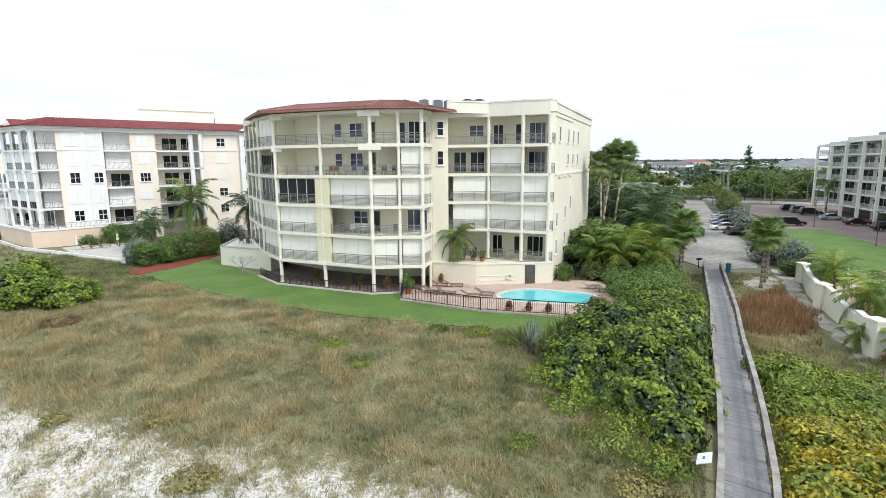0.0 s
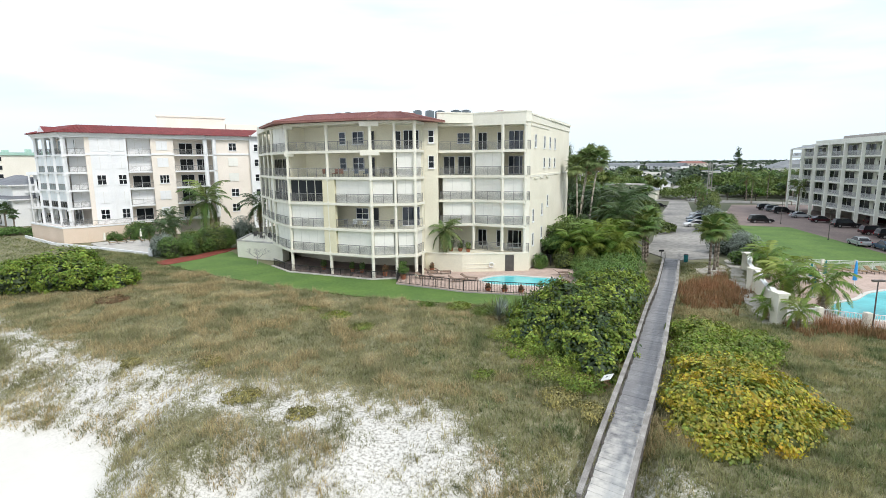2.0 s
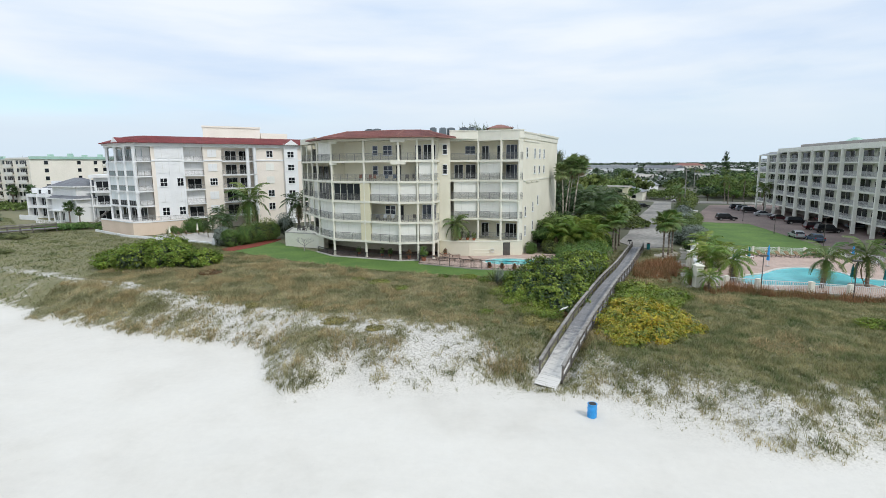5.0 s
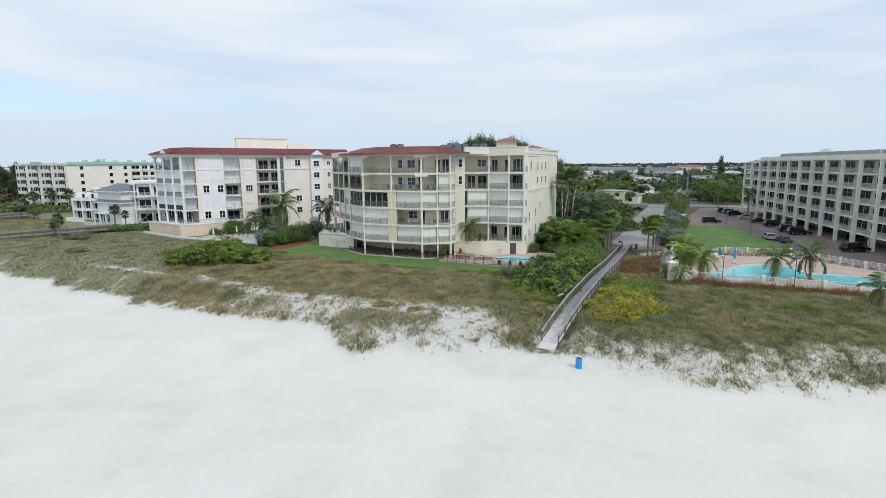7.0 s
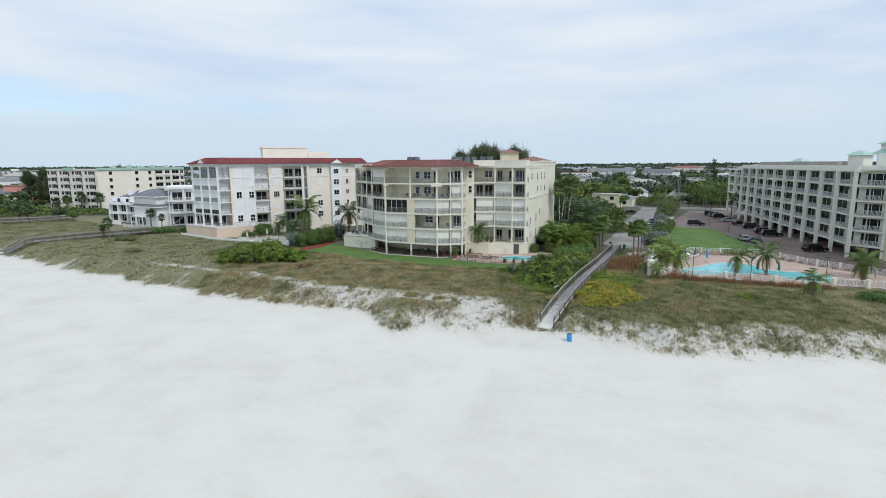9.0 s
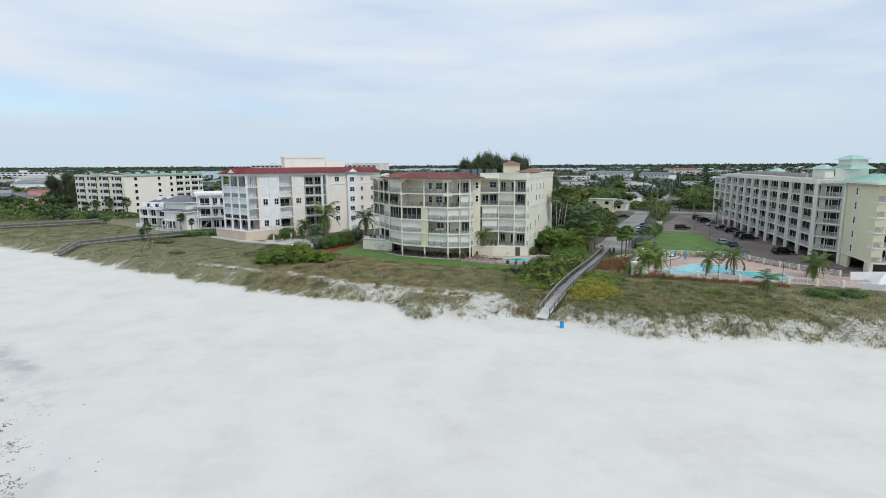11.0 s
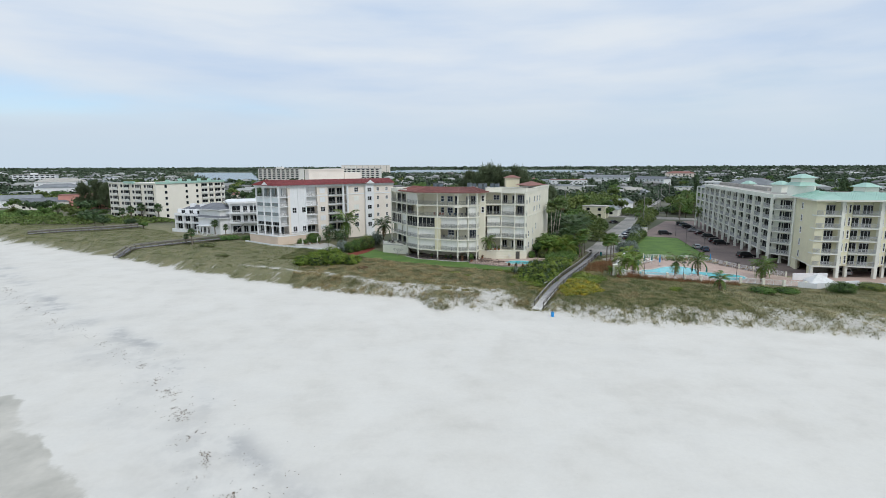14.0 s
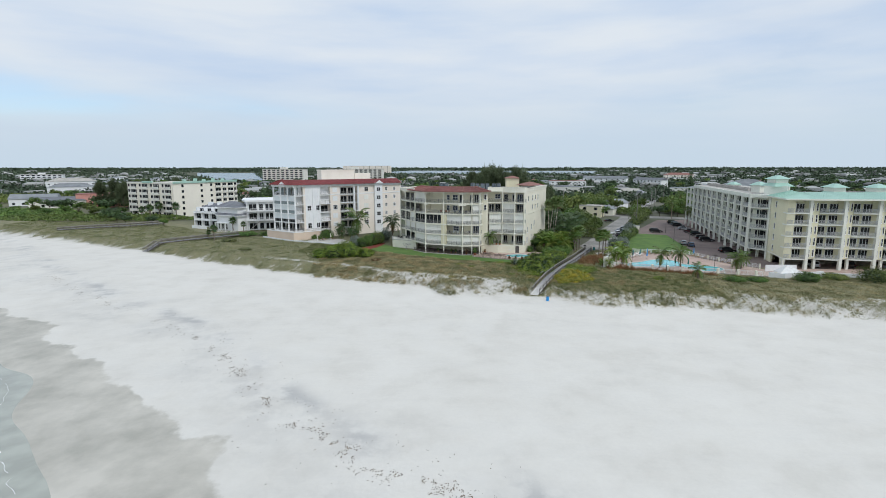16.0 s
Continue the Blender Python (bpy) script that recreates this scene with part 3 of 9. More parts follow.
def wrack_line(x, y):
    """Metres seaward of the tide wrack's line."""
    return (x + 55) * -0.60 + (y + 15) * -0.80 + 0.7 * lumps(x, y, 7.0, 1.5) - np.interp(x, [-99, -55, -41, -29, -20, -11], [4.6, -0.3, 1.1, 3.5, 3.8, 1.4])


DD = 0.85 * np.exp(-((wrack_line(XX, YY) + 3.0 + 1.5 * lumps(XX, YY, 9.0, 2.2)) / 1.6) ** 2) * np.clip(0.45 + 1.1 * lumps(XX, YY, 5.0, 8.1), 0, 1) + 0.45 * np.exp(-((wrack_line(XX, YY) - 1.0) / 7.0) ** 2) * np.clip(0.5 + 0.8 * lumps(XX, YY, 7.5, 4.4), 0, 1)

ground_mat = bpy.data.materials.new("dune_sand_and_soil")
ground_mat.use_nodes = True


def build_ground_material():
    nt = ground_mat.node_tree
    b = nt.nodes["Principled BSDF"]
    lk = nt.links.new
    geo = nt.nodes.new("ShaderNodeNewGeometry")

    def noise_tex(scale, detail=5, rough=0.6):
        n = nt.nodes.new("ShaderNodeTexNoise")
        n.inputs["Scale"].default_value, n.inputs["Detail"].default_value, n.inputs["Roughness"].default_value = scale, detail, rough
        lk(geo.outputs["Position"], n.inputs["Vector"])
        return n.outputs["Fac"]

    def ramp(sock, *stops):
        r = nt.nodes.new("ShaderNodeValToRGB")
        while len(r.color_ramp.elements) < len(stops):
            r.color_ramp.elements.new(0.5)
        for e, (p, c) in zip(r.color_ramp.elements, stops):
            e.position, e.color = p, (*c, 1)
        lk(sock, r.inputs["Fac"])
        return r.outputs["Color"]

    def mixed(fac, a, c, mode='MIX'):
        m = nt.nodes.new("ShaderNodeMix")
        m.data_type, m.blend_type = 'RGBA', mode
        if isinstance(fac, float):
            m.inputs[0].default_value = fac
        else:
            lk(fac, m.inputs[0])
        lk(a, m.inputs[6])
        lk(c, m.inputs[7])
        return m.outputs[2]

    def attr(name):
        a = nt.nodes.new("ShaderNodeAttribute")
        a.attribute_name = name
        return a.outputs["Fac"]

    sand = ramp(noise_tex(0.06, 5), (0.3, (0.585, 0.555, 0.495)), (0.48, (0.665, 0.64, 0.585)), (0.62, (0.70, 0.675, 0.62)), (0.72, (0.655, 0.62, 0.555)))
    # long streaks along the shore
    turn = nt.nodes.new("ShaderNodeMapping")
    turn.inputs["Rotation"].default_value = (0, 0, radians(40.7))
    turn.inputs["Scale"].default_value = (0.03, 0.11, 0.1)
    lk(geo.outputs["Position"], turn.inputs["Vector"])
    streak = nt.nodes.new("ShaderNodeTexNoise")
    streak.inputs["Scale"].default_value, streak.inputs["Detail"].default_value, streak.inputs["Distortion"].default_value = 1.0, 9, 0.8
    lk(turn.outputs["Vector"], streak.inputs["Vector"])
    streak.inputs["Roughness"].default_value = 0.62
    sand = mixed(0.22, sand, ramp(streak.outputs["Fac"], (0.36, (0.55, 0.54, 0.515)), (0.48, (0.675, 0.655, 0.61)), (0.62, (0.76, 0.735, 0.68))))
    fine = nt.nodes.new("ShaderNodeMapping")
    fine.inputs["Rotation"].default_value = (0, 0, radians(40.7))
    fine.inputs["Scale"].default_value = (0.16, 0.42, 0.4)
    lk(geo.outputs["Position"], fine.inputs["Vector"])
    ripple = nt.nodes.new("ShaderNodeTexNoise")
    ripple.inputs["Scale"].default_value, ripple.inputs["Detail"].default_value, ripple.inputs["Roughness"].default_value = 1.0, 10, 0.68
    lk(fine.outputs["Vector"], ripple.inputs["Vector"])
    sand = mixed(0.2, sand, ramp(ripple.outputs["Fac"], (0.36, (0.55, 0.54, 0.51)), (0.47, (0.675, 0.655, 0.61)), (0.6, (0.745, 0.72, 0.665))))
    sand = mixed(0.18, sand, ramp(noise_tex(2.2, 6, 0.68), (0.35, (0.60, 0.575, 0.525)), (0.65, (0.78, 0.75, 0.69))))
    # soft warm and pale blotches a few metres across
    sand = mixed(0.35, sand, ramp(noise_tex(0.17, 7, 0.6), (0.36, (0.57, 0.545, 0.49)), (0.48, (0.675, 0.65, 0.595)), (0.62, (0.73, 0.71, 0.66))))
    # darker wet sand; its pale marbling paints in reflected cloud
    wet = ramp(noise_tex(0.15, 5), (0.36, (0.385, 0.37, 0.32)), (0.66, (0.58, 0.55, 0.485)))
    damp = ramp(noise_tex(0.30, 6), (0.42, (0.45, 0.445, 0.43)), (0.58, (0.63, 0.615, 0.58)))
    # litter and small plants flecking the sand between the dunes
    litter = ramp(noise_tex(6.5, 6, 0.7), (0.38, (0.20, 0.185, 0.15)), (0.46, (0.45, 0.435, 0.395)), (0.56, (0.64, 0.62, 0.575)))
    sand = mixed(attr("dune"), sand, litter)
    sand = mixed(attr("damp"), sand, damp)
    lap = nt.nodes.new("ShaderNodeMath")
    lap.operation = 'MULTIPLY_ADD'
    lk(noise_tex(0.45, 8, 0.68), lap.inputs[0])
    lap.inputs[1].default_value = 0.55
    lk(attr("wet"), lap.inputs[2])
    shore = nt.nodes.new("ShaderNodeMapRange")
    shore.interpolation_type = 'SMOOTHSTEP'
    shore.inputs["From Min"].default_value, shore.inputs["From Max"].default_value = 0.71, 0.89
    lk(lap.outputs[0], shore.inputs["Value"])
    sand = mixed(shore.outputs["Result"], sand, wet)
    soil = ramp(noise_tex(0.22, 6), (0.3, (0.155, 0.16, 0.075)), (0.5, (0.22, 0.215, 0.115)), (0.68, (0.31, 0.28, 0.165)))
    soil = mixed(0.5, soil, ramp(noise_tex(5.0, 5), (0.3, (0.075, 0.085, 0.035)), (0.7, (0.28, 0.25, 0.15))))
    add = nt.nodes.new("ShaderNodeMath")
    add.operation = 'ADD'
    off = nt.nodes.new("ShaderNodeMapRange")
    off.inputs["From Min"].default_value, off.inputs["From Max"].default_value = 0.25, 0.75
    off.inputs["To Min"].default_value, off.inputs["To Max"].default_value = -0.36, 0.36
    lk(noise_tex(2.6, 8, 0.75), off.inputs["Value"])
    fleck = nt.nodes.new("ShaderNodeMapRange")
    fleck.inputs["From Min"].default_value, fleck.inputs["From Max"].default_value = 0.3, 0.7
    fleck.inputs["To Min"].default_value, fleck.inputs["To Max"].default_value = -0.26, 0.26
    lk(noise_tex(9.0, 4, 0.7), fleck.inputs["Value"])
    both = nt.nodes.new("ShaderNodeMath")
    both.operation = 'ADD'
    lk(off.outputs["Result"], both.inputs[0])
    lk(fleck.outputs["Result"], both.inputs[1])
    lk(attr("cover"), add.inputs[0])
    lk(both.outputs[0], add.inputs[1])
    cl = nt.nodes.new("ShaderNodeMapRange")
    cl.inputs["From Min"].default_value, cl.inputs["From Max"].default_value = 0.34, 0.74
    lk(add.outputs[0], cl.inputs["Value"])
    col = mixed(cl.outputs["Result"], sand, soil)
    town = ramp(noise_tex(0.012, 6), (0.35, (0.065, 0.08, 0.042)), (0.55, (0.10, 0.105, 0.065)), (0.7, (0.17, 0.16, 0.13)))
    col = mixed(attr("town"), col, town)
    lk(col, b.inputs["Base Color"])
    rg = nt.nodes.new("ShaderNodeMapRange")
    rg.inputs["To Min"].default_value, rg.inputs["To Max"].default_value = 0.95, 0.55
    lk(shore.outputs["Result"], rg.inputs["Value"])
    lk(rg.outputs["Result"], b.inputs["Roughness"])
    bp = nt.nodes.new("ShaderNodeBump")
    bp.inputs["Distance"].default_value, bp.inputs["Strength"].default_value = 0.08, 0.5
    lk(noise_tex(1.6, 8, 0.65), bp.inputs["Height"])
    lk(bp.outputs["Normal"], b.inputs["Normal"])


build_ground_material()


def build_ground():
    ny, nx = XX.shape
    me = bpy.data.meshes.new("ground")
    idx = np.arange(nx * ny).reshape(ny, nx)
    quads = np.stack([idx[:-1, :-1], idx[:-1, 1:], idx[1:, 1:], idx[1:, :-1]], -1).reshape(-1, 4)
    me.vertices.add(nx * ny)
    me.vertices.foreach_set("co", np.stack([XX, YY, ZZ], -1).astype(np.float32).ravel())
    me.loops.add(quads.size)
    me.loops.foreach_set("vertex_index", quads.astype(np.int32).ravel())
    me.polygons.add(len(quads))
    me.polygons.foreach_set("loop_start", np.arange(0, quads.size, 4, dtype=np.int32))
    me.update(calc_edges=True)
    town = smoothstep(38, 60, inland(XX, YY))
    for name, values in (("cover", CC * (1 - 0.36 * (1 - smoothstep(2.5, 8.0, inland(XX, YY))) * smoothstep(-40, -22, XX))), ("wet", WW), ("damp", DD), ("town", town), ("dune", 0.9 * smoothstep(-1.5, 3.5, inland(XX, YY)))):
        me.attributes.new(name, 'FLOAT', 'POINT').data.foreach_set("value", values.astype(np.float32).ravel())
    me.shade_smooth()
    me.materials.append(ground_mat)
    tagged(deep(new("ground", me)), "white beach sand rising to grassy low dunes and town soil", "", "", "structure")


build_ground()


def sheet(name, poly, z, material, label, thick=0.3):
    return setting(name, Geo().prism(poly, z - thick, z), material, label)


# the sea's edge and the bay behind the town
sea = Geo()
sea.add([(-900, 80, -2.32), (-250, 130, -2.32), (-60, -25, -2.32), (60, -160, -2.32), (60, -600, -2.32), (-900, -600, -2.32)], [(0, 5, 4, 3, 2, 1)])
setting("water", sea, "sea", "shallow green sea water at the beach edge")
sheet("water_bay_west", [(-345, 572), (-298, 588), (-400, 850), (-740, 1530), (-1000, 1600), (-660, 1020)], 0.35, "bay", "calm grey-blue bay water behind the town")
sheet("water_bay_north", [(-220, 1440), (120, 1380), (441, 1328), (700, 2080), (-60, 2310), (-380, 2350)], 0.35, "bay", "calm grey-blue bay water below the horizon")

# lawn, beds, decks and roads
LAWN = [(-39.5, 51.0), (-33, 47.0), (-27.5, 43.8), (-18, 38.9), (-9.2, 35.6), (-2, 33.7), (3.3, 32.5), (9, 31.6), (14, 32.0), (14.2, 34.0), (9.5, 35.0), (2.3, 36.5), (-5.2, 39.8), (-5.3, 42.0), (-8.4, 41.9), (-13.6, 43.7), (-18.9, 45.4), (-23.0, 49.0), (-31.2, 56.3), (-33.5, 59.0), (-37.2, 55.2)]
sheet("lawn_front", LAWN, 0.03, "lawn", "smooth bright green mown lawn before the flats")
sheet("mulch_bed", [(-41.0, 52.2), (-39.2, 50.2), (-37.8, 50.3), (-35.4, 54.2), (-34.4, 58.0), (-34.2, 62.0), (-36, 62), (-37.5, 56.6), (-40.0, 53.6)], 0.07, "mulch", "red mulch bed under the hedge")
ROAD = [(31.4, 51.0), (37.8, 52.2), (44.6, 63.0), (49.0, 72.0), (67.5, 112), (82.5, 142), (101, 176), (140, 240), (230, 392), (222, 386), (128, 240), (100, 188), (70.0, 130), (48.5, 92), (36.0, 66.5), (30.6, 57.5)]
sheet("road", ROAD, 0.03, "asphalt", "sandy worn grey asphalt beach access road")
sheet("road_cross", [(-60, 215), (60, 150), (84, 136), (104, 128), (175, 90), (178, 98), (108, 136), (92, 146), (-56, 225)], 0.034, "asphalt", "grey cross street behind the car park")
PARK = [(60.5, 84.0), (70, 80.5), (61.8, 45.6), (58.5, 35.2), (62.5, 32), (68, 27), (79, 26), (100, 25), (140, 24), (140, 110), (102, 126), (88, 127), (66, 96)]
sheet("car_park", PARK, 0.04, "pavers", "brown brick-paved hotel car park")
HLAWN = [(44.0, 47.6), (48.5, 46.6), (58.0, 44.0), (61.4, 45.2), (69.6, 79.8), (60.2, 83.6), (54, 75), (47, 60)]
sheet("lawn_hotel", HLAWN, 0.10, "lawn", "smooth green mown lawn beside the hotel car park")

# ---- building parts ----
def rail_geo(length, h, style, posts=1.5):
    """A railing along +x from 0, standing on z 0, on the line y 0."""
    g = Geo()
    g.box(0, -0.03, h - 0.06, length, 0.03, h)
    n = max(1, int(round(length / posts)))
    for i in range(n + 1):
        x = min(max(length * i / n, 0.025), length - 0.025)
        g.box(x - 0.025, -0.025, 0, x + 0.025, 0.025, h - 0.06)
    if style == "h":
        for k in range(7):
            z = 0.10 + k * (h - 0.2) / 7
            g.box(0, -0.012, z, length, 0.012, z + 0.035)
    elif style == "v":
        g.box(0, -0.02, 0.08, length, 0.02, 0.12)
        m = int(length / 0.16)
        for k in range(1, m):
            x = length * k / m
            g.box(x - 0.014, -0.012, 0.1, x + 0.014, 0.012, h - 0.05)
    elif style == "wide":
        g.box(0, -0.02, 0.08, length, 0.02, 0.14)
        m = int(length / 0.17)
        for k in range(1, m):
            x = length * k / m
            g.box(x - 0.036, -0.012, 0.1, x + 0.036, 0.012, h - 0.05)
    return g


def frame_on(p, q, a, z, o=0.0):
    """The pose of a part that lies along p-q, a metres from p, z up, o metres in front of the line."""
    d = (Vector(q) - Vector(p)).normalized()
    n = Vector((d.y, -d.x))
    at = Vector(p) + d * a + n * o
    return Matrix.Translation((at.x, at.y, z)) @ Matrix.Rotation(math.atan2(d.y, d.x), 4, 'Z')


RAILS = {}


def railing(parent, p, q, z, h=1.05, style="h", material="railgrey", o=0.0, a=0.0, b=None):
    ln = round((dist2(p, q) if b is None else b) - a, 2)
    key = (ln, h, style, material)
    m = frame_on(p, q, a, z, o)
    if style != "h":
        if key not in RAILS:
            RAILS[key] = rail_geo(ln, h, style).mesh("railing")
        return shifted(part("railing", RAILS[key], material, parent), m)
    if key not in RAILS:
        RAILS[key] = (Geo().box(0, -0.03, h - 0.06, ln, 0.03, h).mesh("railing"), Geo().box(0.03, -0.012, 0, ln - 0.03, 0.012, 0.035).mesh("bar"), Geo().box(-0.025, -0.025, 0, 0.025, 0.025, h - 0.06).mesh("post"))
    top, bar, post = RAILS[key]
    ob = shifted(part("railing", top, material, parent), m)
    for k in range(7):
        shifted(part("bar", bar, material, ob), 0, 0, 0.10 + k * (h - 0.2) / 7)
    n = max(1, int(round(ln / 1.5)))
    for i in range(n + 1):
        shifted(part("post", post, material, ob), min(max(ln * i / n, 0.026), ln - 0.026), 0.001, 0)
    return ob


WINDOWS = {}


def window(parent, p, q, a, z, w, h, nx=2, ny=2, o=0.0, frame="white", glass="glass", name="window", sill=True):
    """A framed window w by h metres, its lower left corner a metres along p-q at height z, with its pane under it."""
    key = (round(w, 2), round(h, 2), nx, ny, frame, glass, sill)
    if key not in WINDOWS:
        g = Geo()
        t = 0.07
        g.box(0, -0.06, 0, t, 0.05, h)
        g.box(w - t, -0.06, 0, w, 0.05, h)
        g.box(t, -0.06, 0, w - t, 0.05, t)
        g.box(t, -0.06, h - t, w - t, 0.05, h)
        for i in range(1, nx):
            x = w * i / nx
            g.box(x - 0.035, -0.045, t, x + 0.035, 0.04, h - t)
        for i in range(1, ny):
            zz = h * i / ny
            g.box(t, -0.04, zz - 0.03, w - t, 0.035, zz + 0.03)
        if sill:
            g.box(-0.08, -0.12, -0.09, w + 0.08, 0.04, -0.002)
        pane = Geo().box(0.02, 0.0, 0.02, w - 0.02, 0.03, h - 0.02)
        f, gl = g.mesh(name), pane.mesh("pane")
        f.materials.append(M[frame])
        gl.materials.append(M[glass])
        WINDOWS[key] = (f, gl)
    f, gl = WINDOWS[key]
    ob = shifted(part(name, f, None, parent), frame_on(p, q, a, z, o))
    part("pane", gl, None, ob)
    return ob


def shutter(parent, p, q, z0, z1, o=-0.22, a=0.0, b=None, step=1.35, material="shutter"):
    ln = (dist2(p, q) if b is None else b) - a
    g = Geo().box(0, 0, 0, ln, 0.06, z1 - z0)
    ob = shifted(part("storm_shutter", g, material, parent), frame_on(p, q, a, z0, o))
    n = max(2, int(round(ln / step)))
    for i in range(1, n):
        part("shutter_joint", Geo().box(ln * i / n - 0.02, -0.015, 0.02, ln * i / n + 0.02, -0.002, z1 - z0 - 0.02), "shutter_rib", ob)
    return ob


def column(parent, x, y, z0, z1, r=0.2, material="cream_trim", n=10):
    g = Geo().ring(x, y, z0, z1, r, r, n)
    g.ring(x, y, z0 - 0.001, z0 + 0.14, r * 1.25, r * 1.25, n)
    g.ring(x, y, z1 - 0.16, z1 + 0.001, r * 1.25, r * 1.25, n)
    return part("column", g, material, parent, smooth=False)


# ---- the cream apartment building ----
FLATS_TALL = 1.025
LV = [2.7, 5.7, 8.7, 11.7, 14.75, 17.95]
AW, A0, P1, P2, P3, P3B, P4, P4C = (-28.4, 59.4), (-22.9, 50.6), (-19.4, 46.5), (-13.86, 44.55), (-8.3, 42.6), (-5.5, 42.95), (-3.1, 43.05), (-2.3, 45.4)
TW1, TW2 = (-2.3, 46.1), (-0.55, 46.5)
B0, B1, B2, B3, B4, BK = (-0.55, 47.5), (3.9, 47.6), (7.4, 46.1), (10.1, 45.4), (10.75, 45.75), (20.8, 65.8)
flats = thing("apartment_building", "cream stucco beachfront apartment building with red tile roof", "building")
flats.scale = (1.0, DEPTH, FLATS_TALL)


def build_flats():
    la = [AW, A0, P1, P2, P3, P3B, P4, P4C]
    lb = [B0, B1, B2, B3]
    ia, ib = inset(la, 2.7), inset(lb, 2.6)
    # body behind the balconies
    body = Geo()
    poly = [(-27.2, 62.0), ia[1], ia[2], ia[3], ia[4], (-2.6, 45.9), TW1, TW2, (-0.55, 50.1), ib[1], ib[2], (9.6, 48.1), (11.4, 47.2), BK, (17, 71), (-20, 70)]
    body.prism(poly, 2.45, 17.95)
    deep = inset(la, 6.2)
    body.prism([(-27.2, 62.0), (-21.5, 55.5), deep[2], deep[3], deep[4], (-2.5, 48.8), TW1, TW2, (-0.55, 50.1), ib[1], ib[2], (9.6, 48.1), (11.4, 47.2), BK, (17, 71), (-20, 70)], 0.0, 2.45)
    part("wall", body, "cream", flats)
    # tower front and side wall faces
    side = Geo().seg(B4, BK, 0, 18.4, 0.35)
    part("side_wall", side, "side_cream", flats)
    corner = Geo().seg((10.25, 45.55), B4, 2.4, 17.95, 0.3)
    part("corner_pier", corner, "cream_trim", flats)
    tw = Geo().seg(TW1, TW2, 0, 18.1, 0.3, 0.05)
    tw.seg((-2.32, 44.0), (-2.32, 46.2), 0, 2.5, 0.25)
    part("stair_tower_wall", tw, "cream", flats)
    band = Geo().seg(TW1, TW2, 17.1, 17.3, 0.08, 0.1)
    part("string_course", band, "cream_trim", flats)
    for z in (12.6, 15.6):
        window(flats, TW1, TW2, 0.55, z, 0.75, 1.5, 1, 2, 0.09)
    # slabs
    for k, z in enumerate(LV):
        g = Geo()
        o = inset(la, -0.12)
        g.prism(o + [(-2.4, 47), (-5, 50), (-20, 62)], z - 0.30, z)
        part("floor_slab", g, "cream_trim", flats)
        if k:
            g = Geo()
            o = inset(lb, -0.12)
            g.prism(o + [(10.55, 46.2), (10.3, 50), (0, 52), (-0.56, 50)], z - 0.30, z)
            part("floor_slab", g, "cream_trim", flats)
    # columns
    for i, p in enumerate(la[:-1]):
        base = 2.6 if i < 2 else 0.0
        zs = [base] + LV
        if base > 0:
            zs = LV
        for z0, z1 in zip(zs[:-1], zs[1:]):
            q = inset(la, 0.12)[i]
            column(flats, q[0], q[1], z0, z1 - 0.30, 0.17 if i in (5,) else 0.2)
    for p in (lerp2(AW, A0, 0.36), lerp2(AW, A0, 0.68)):
        for z0, z1 in zip(LV[:-1], LV[1:]):
            column(flats, p[0] + 0.1, p[1] + 0.05, z0, z1 - 0.30, 0.14)
    qb = inset(lb, 0.12)
    for i in (1, 2, 3):
        for z0, z1 in zip([2.4] + LV[1:-1], LV[1:]):
            column(flats, qb[i][0], qb[i][1], z0, z1 - 0.30, 0.2)
    # the tan pier between the two front bays and pier brackets at the corners
    tan = Geo().seg(P2, P3, 2.7, 11.4, 0.5, 0.06, -0.75, 0.95)
    part("tan_pier", tan, "tan", flats, "plain tan stucco pier")
    for p, d in ((P3, (-1.1, 1.1)), (P1, (-0.2, 1.0))):
        for z in (14.75, 17.95):
            g = Geo().seg((p[0] + d[0], p[1] + 0.05), (p[0] + d[1], p[1] + 0.02), z - 0.62, z - 0.05, 0.5, 0.22)
            part("slab_bracket", g, "cream_trim", flats)
    # bays of the curved front: kind by level, from the lowest
    bays = [(AW, lerp2(AW, A0, 0.36), "oogoo"), (lerp2(AW, A0, 0.36), lerp2(AW, A0, 0.68), "osgoo"), (lerp2(AW, A0, 0.68), A0, "ossoo"),
            (A0, P1, "ssdos"), (P1, P2, "ssgoo"), (P2, P3, "sosoo"), (P3, P3B, "sosoo"), (P3B, P4, "sosso"), (P4, P4C, "sosso")]
    for bi, (p, q, kinds) in enumerate(bays):
        ln = dist2(p, q)
        a, b = 0.24, ln - 0.24
        if bi == 4:
            b = ln - 0.78
        if bi == 5:
            a = 1.0
        for k, kind in enumerate(kinds):
            z0, z1 = LV[k], LV[k + 1] - 0.30
            bb = ln - 0.24 if bi == 4 and kind == "o" else b
            aa = 0.24 if (bi == 5 and k >= 3) else a
            if kind == "s":
                shutter(flats, p, q, z0 + 0.02, z1 - 0.01, a=aa, b=bb)
            if kind in "gd":
                n = max(2, int(round((bb - aa) / 1.15)))
                window(flats, p, q, aa, z0 + 0.02, bb - aa, z1 - z0 - 0.06, n, 1, -0.22, "cream_trim", "glass", "glazed_screen", False)
            if bi < 3 and kind in "os":
                window(flats, p, q, 0.5, z0 + 0.02, ln - 1.0, 2.2, 2, 1, -2.0, "bronze", "glass", "sliding_door", False)
            railing(flats, p, q, z0, 1.05, "h", "railgrey", -0.06, aa, bb)
    # windows and doors at the back of the open balconies
    pa, pb = ia[2], ia[3]
    pc, pd = ia[3], ia[4]
